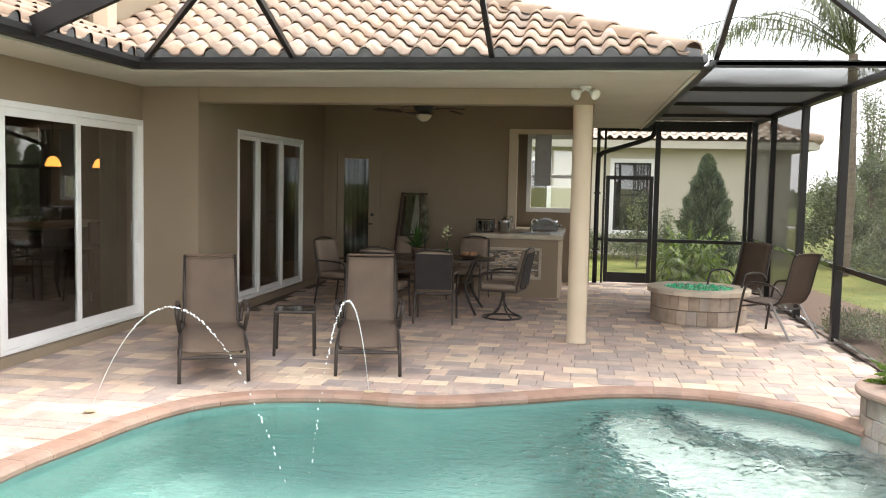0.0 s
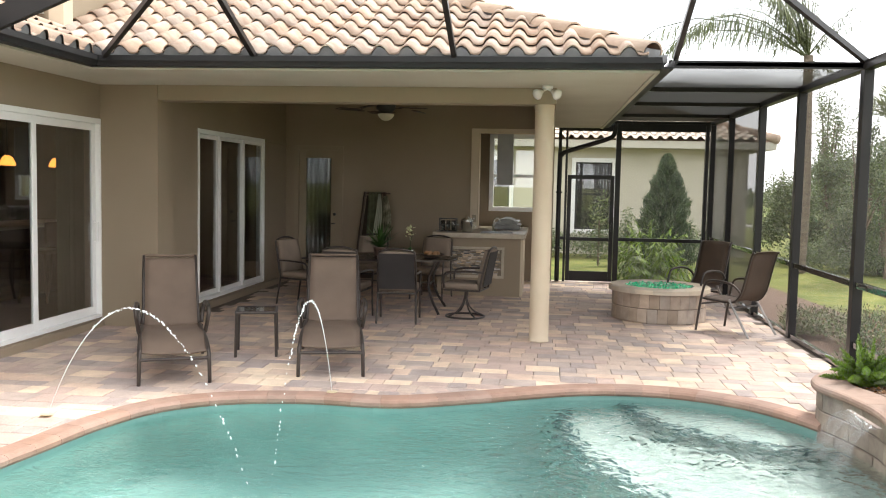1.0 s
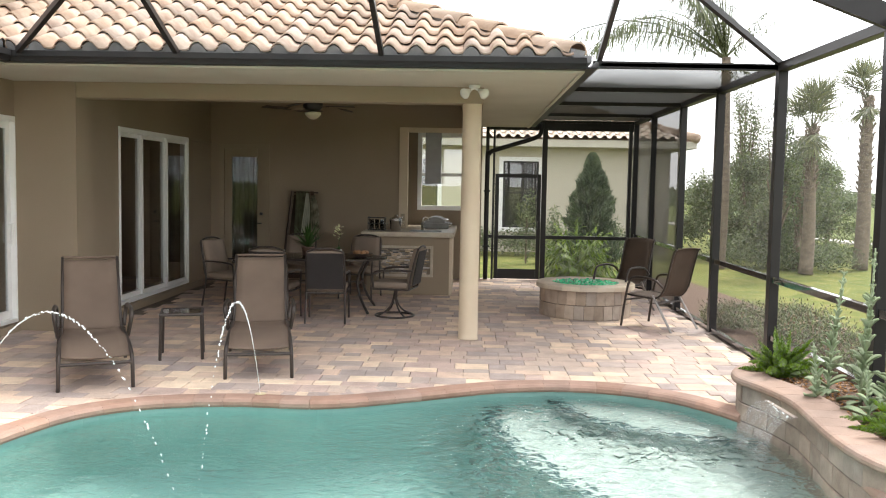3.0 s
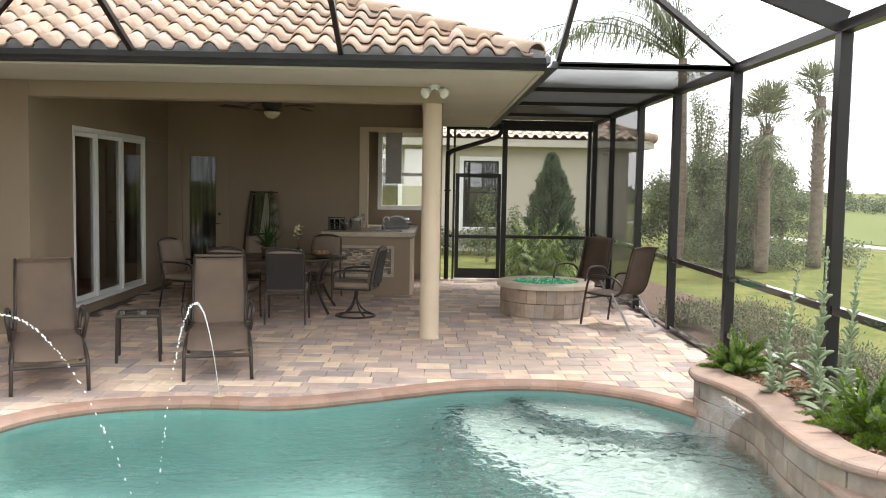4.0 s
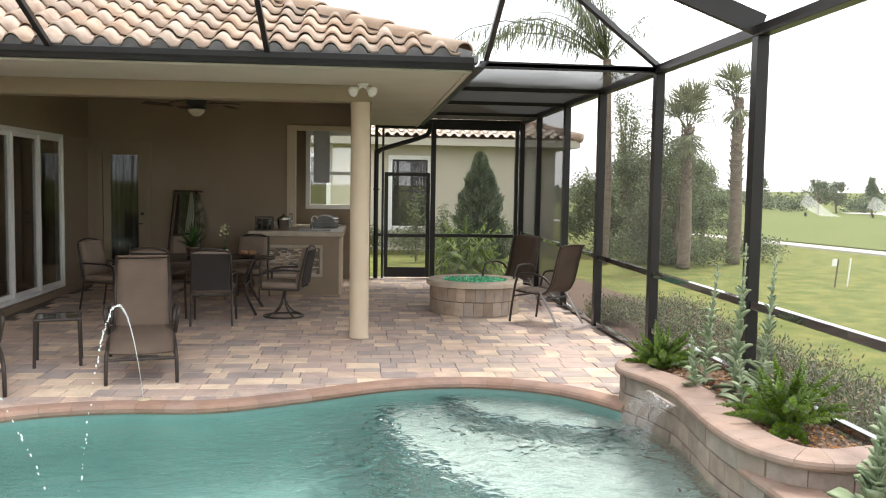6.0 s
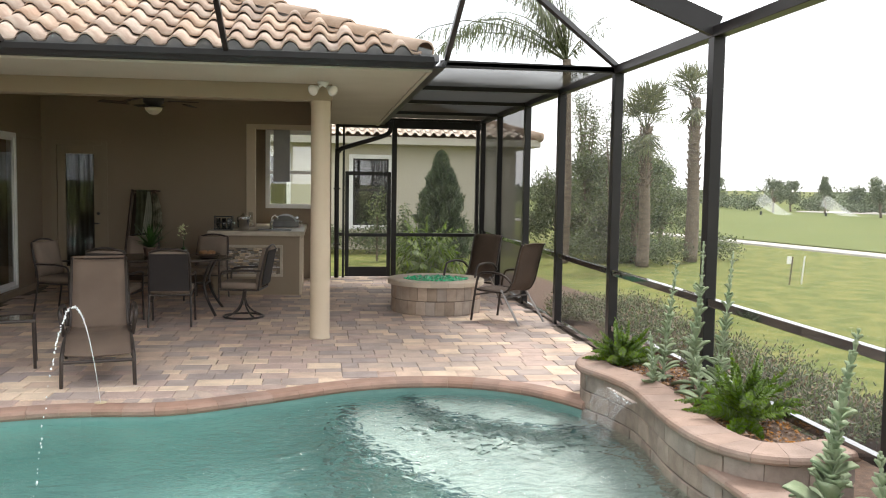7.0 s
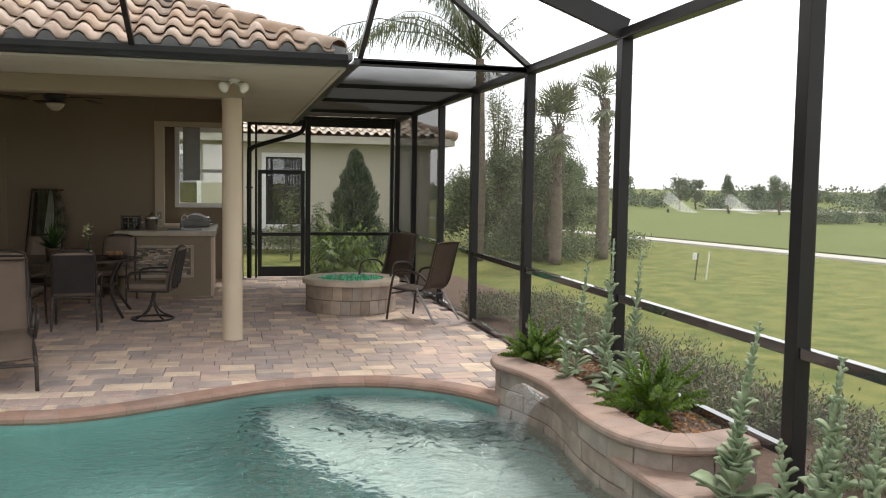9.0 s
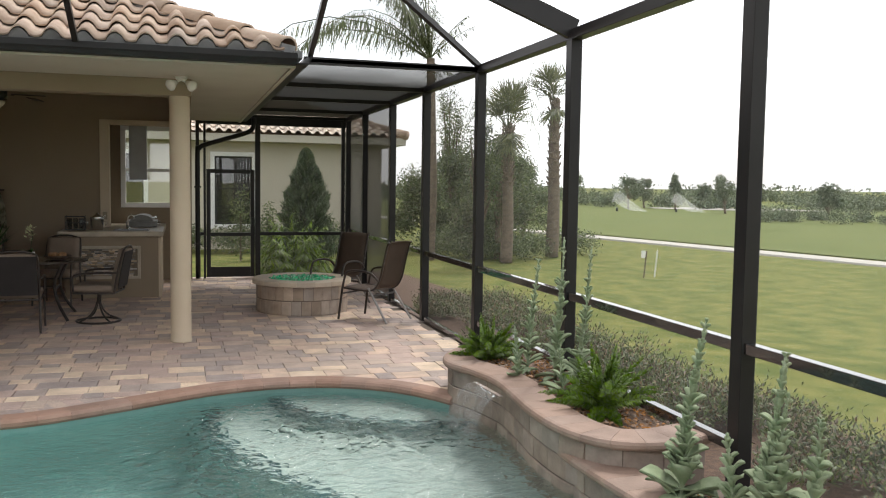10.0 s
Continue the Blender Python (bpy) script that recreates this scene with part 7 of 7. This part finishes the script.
for i, (az, d, h, w) in enumerate(((28.3, 74, 3.6, 1.7), (29.3, 78, 3.0, 1.6), (31.2, 74, 3.4, 1.0), (34.2, 66, 3.2, 1.9), (36.0, 72, 2.8, 1.6), (40.0, 58, 2.6, 2.0), (24.8, 88, 4.2, 2.0), (32.9, 80, 2.4, 1.6), (44, 58, 2.6, 2.4))):
    a = radians(az)
    tree(d * math.sin(a), d * math.cos(a), h * 0.85, w * 0.8, 2200, 0.10, 120 + i, M_FARTREE, 0.09, 8, "distant tree on the golf course", 0.4)
for i, (x, y) in enumerate(((8.82, 15.65), (9.12, 15.75))):
    t = thing("marker_stake", "thin white marker stake in the lawn", "stake", pose(x, y, -0.08, 4, 3, 0), "stakes")
    part("stake", boxed(-0.011, 0.011, -0.011, 0.011, 0, 0.54, 0.003), M_WHITE if i else M_BARK, t)
    if not i:
        part("tag", boxed(-0.11, -0.016, -0.005, 0.005, 0.40, 0.54, 0.002), M_WHITE, t)
for x, y, h in ((30.6, 58.5, 1.9), (34.6, 57.0, 1.8)):
    t = thing("sprinkler", "golf sprinkler throwing an arc of water", "sprinkler", pose(x, y, -0.05), "sprinklers")
    part("head", lathe(bmesh.new(), [(0.08, 0), (0.08, 0.2), (0.05, 0.26)], 10), M_DARK, t)
    bm = bmesh.new()
    for s in (1,):
        prev = None
        for k in range(13):
            u = k / 12
            p = Vector((-0.3 + s * u * 2.6, 0, h * (1 - u) ** 1.3 * (0.4 + 0.6 * min(1, u * 6 + 0.3))))
            row = [bm.verts.new(p + Vector((0, -0.5 * u, 0))), bm.verts.new(p + Vector((-0.6 * u - 0.2, 0.5 * u, -p.z * 0.55)))]
            if prev:
                bm.faces.new((prev[0], row[0], row[1], prev[1]))
            prev = row
    part("spray", bm, M_MIST, t, "white mist of water")

# upper wall above the wing roof
dm = thing("dormer", "tan stucco upper wall with a window above the wing roof", "dormer")
part("wall", boxed(-6.6, -5.22, 8.92, 10.6, 3.05, 4.6), M_BEAM, dm)
part("corner_trim", boxed(-5.22, -5.05, 8.86, 9.05, 3.05, 4.6, 0.01), M_COLUMN, dm)
bm = bmesh.new()
for a in ((-6.1, -5.98, 3.42, 4.4), (-5.42, -5.30, 3.42, 4.4), (-5.98, -5.42, 3.42, 3.52)):
    box(bm, a[0], a[1], 8.87, 8.92, a[2], a[3], 0.005)
part("window_frame", bm, M_WHITE, dm)
part("pane", boxed(-5.98, -5.42, 8.90, 8.915, 3.52, 4.4), M_DARK, dm, "dark window glass")

# ---- pavers ----
deck = bpy.data.objects["deck_bed"]
pave_keep_out = [(p.x, p.y) for p in [q - n * 0.13 for q, n in zip(pool_line, normals2(pool_line, True))]]
up_planter = [(2.93, 7.62), (2.32, 7.33), (2.05, 6.9), (2.15, 4.5), (2.4, 2.6), (2.93, 2.5)]
D1, D2 = 0.16, 0.24
W = (0.16, 0.24, 0.32)
CH = 0.006


def paver_geo(w, d):
    a, b, g = w - 0.005, d - 0.005, CH
    vs = [(0, 0, -0.009), (a, 0, -0.009), (a, b, -0.009), (0, b, -0.009), (0, 0, -g * 0.6), (a, 0, -g * 0.6), (a, b, -g * 0.6), (0, b, -g * 0.6), (g, g, 0), (a - g, g, 0), (a - g, b - g, 0), (g, b - g, 0)]
    fs = [(8, 9, 10, 11)]
    for o in (0, 4):
        for k in range(4):
            fs.append((o + k, o + (k + 1) % 4, o + 4 + (k + 1) % 4, o + 4 + k))
    return vs, fs


paver_mesh = {}
for w in W:
    for d in (D1, D2):
        vs, fs = paver_geo(w, d)
        me = bpy.data.meshes.new("paver")
        me.from_pydata(vs, [], fs)
        me.materials.append(M_PAVER)
        paver_mesh[w, d] = (me, vs, fs)
r = random.Random(17)
jv, jf, made = [], [], 0
y, row = -4.4, 0
while y < YE + 0.02:
    d = D2 if row % 3 != 1 else D1
    x = -5.06 + r.choice((0, -0.05, -0.11))
    last = None
    while x < XR - 0.02:
        w = r.choice([v for v in W if v != last or v == 0.24])
        last = w
        corners = ((x, y), (x + w, y), (x, y + d), (x + w, y + d), (x + w / 2, y + d / 2))
        ok = not any(inside(c, pave_keep_out) for c in corners) and not inside(corners[4], up_planter) and x + w < XR + 0.05
        if y > 10.0 and x < XS + 0.02:
            ok = False
        if y > YF - 0.1 and x < XS - 0.3:
            ok = False
        if ok:
            me, vs, fs = paver_mesh[w, d]
            m = pose(x + r.uniform(-.0015, .0015), y + r.uniform(-.0015, .0015), r.uniform(-0.002, 0.002), r.uniform(-.25, .25), r.uniform(-.25, .25), r.uniform(-.4, .4))
            if 6.7 < y < 8.9 and -4.6 < x < 2.6 and made < 300:
                o = new("paver", me)
                o.parent = deck
                o.matrix_basis = m
                made += 1
            else:
                k = len(jv)
                jv.extend(tuple(m @ Vector(v)) for v in vs)
                jf.extend(tuple(i + k for i in f) for f in fs)
        x += w
    y += d
    row += 1
me = bpy.data.meshes.new("far_pavers")
me.from_pydata(jv, [], jf)
me.materials.append(M_PAVER_J)
o = new("far_pavers", me)
o.parent = deck
tagged(o, "tan and rose concrete pavers", kind="stuff")
# cut pavers that close the gap along the coping
jv, jf = [], []
for sgn, line in ((1, pool_out),):
    nn = normals2(pool_out, True)
    n = len(pool_out)
    for k in range(n):
        a, b = pool_out[k], pool_out[(k + 1) % n]
        c, e = b - nn[(k + 1) % n] * 0.36, a - nn[k] * 0.36
        if a.x > 1.95 and a.y < 7.0:
            continue
        q = len(jv)
        jv += [(p.x, p.y, -0.0075) for p in (a, b, c, e)]
        jf.append((q, q + 1, q + 2, q + 3))
me = bpy.data.meshes.new("cut_pavers")
me.from_pydata(jv, [], jf)
me.materials.append(M_PAVER_J)
o = new("cut_pavers", me)
o.parent = deck
tagged(o, "cut pavers along the coping", kind="stuff")
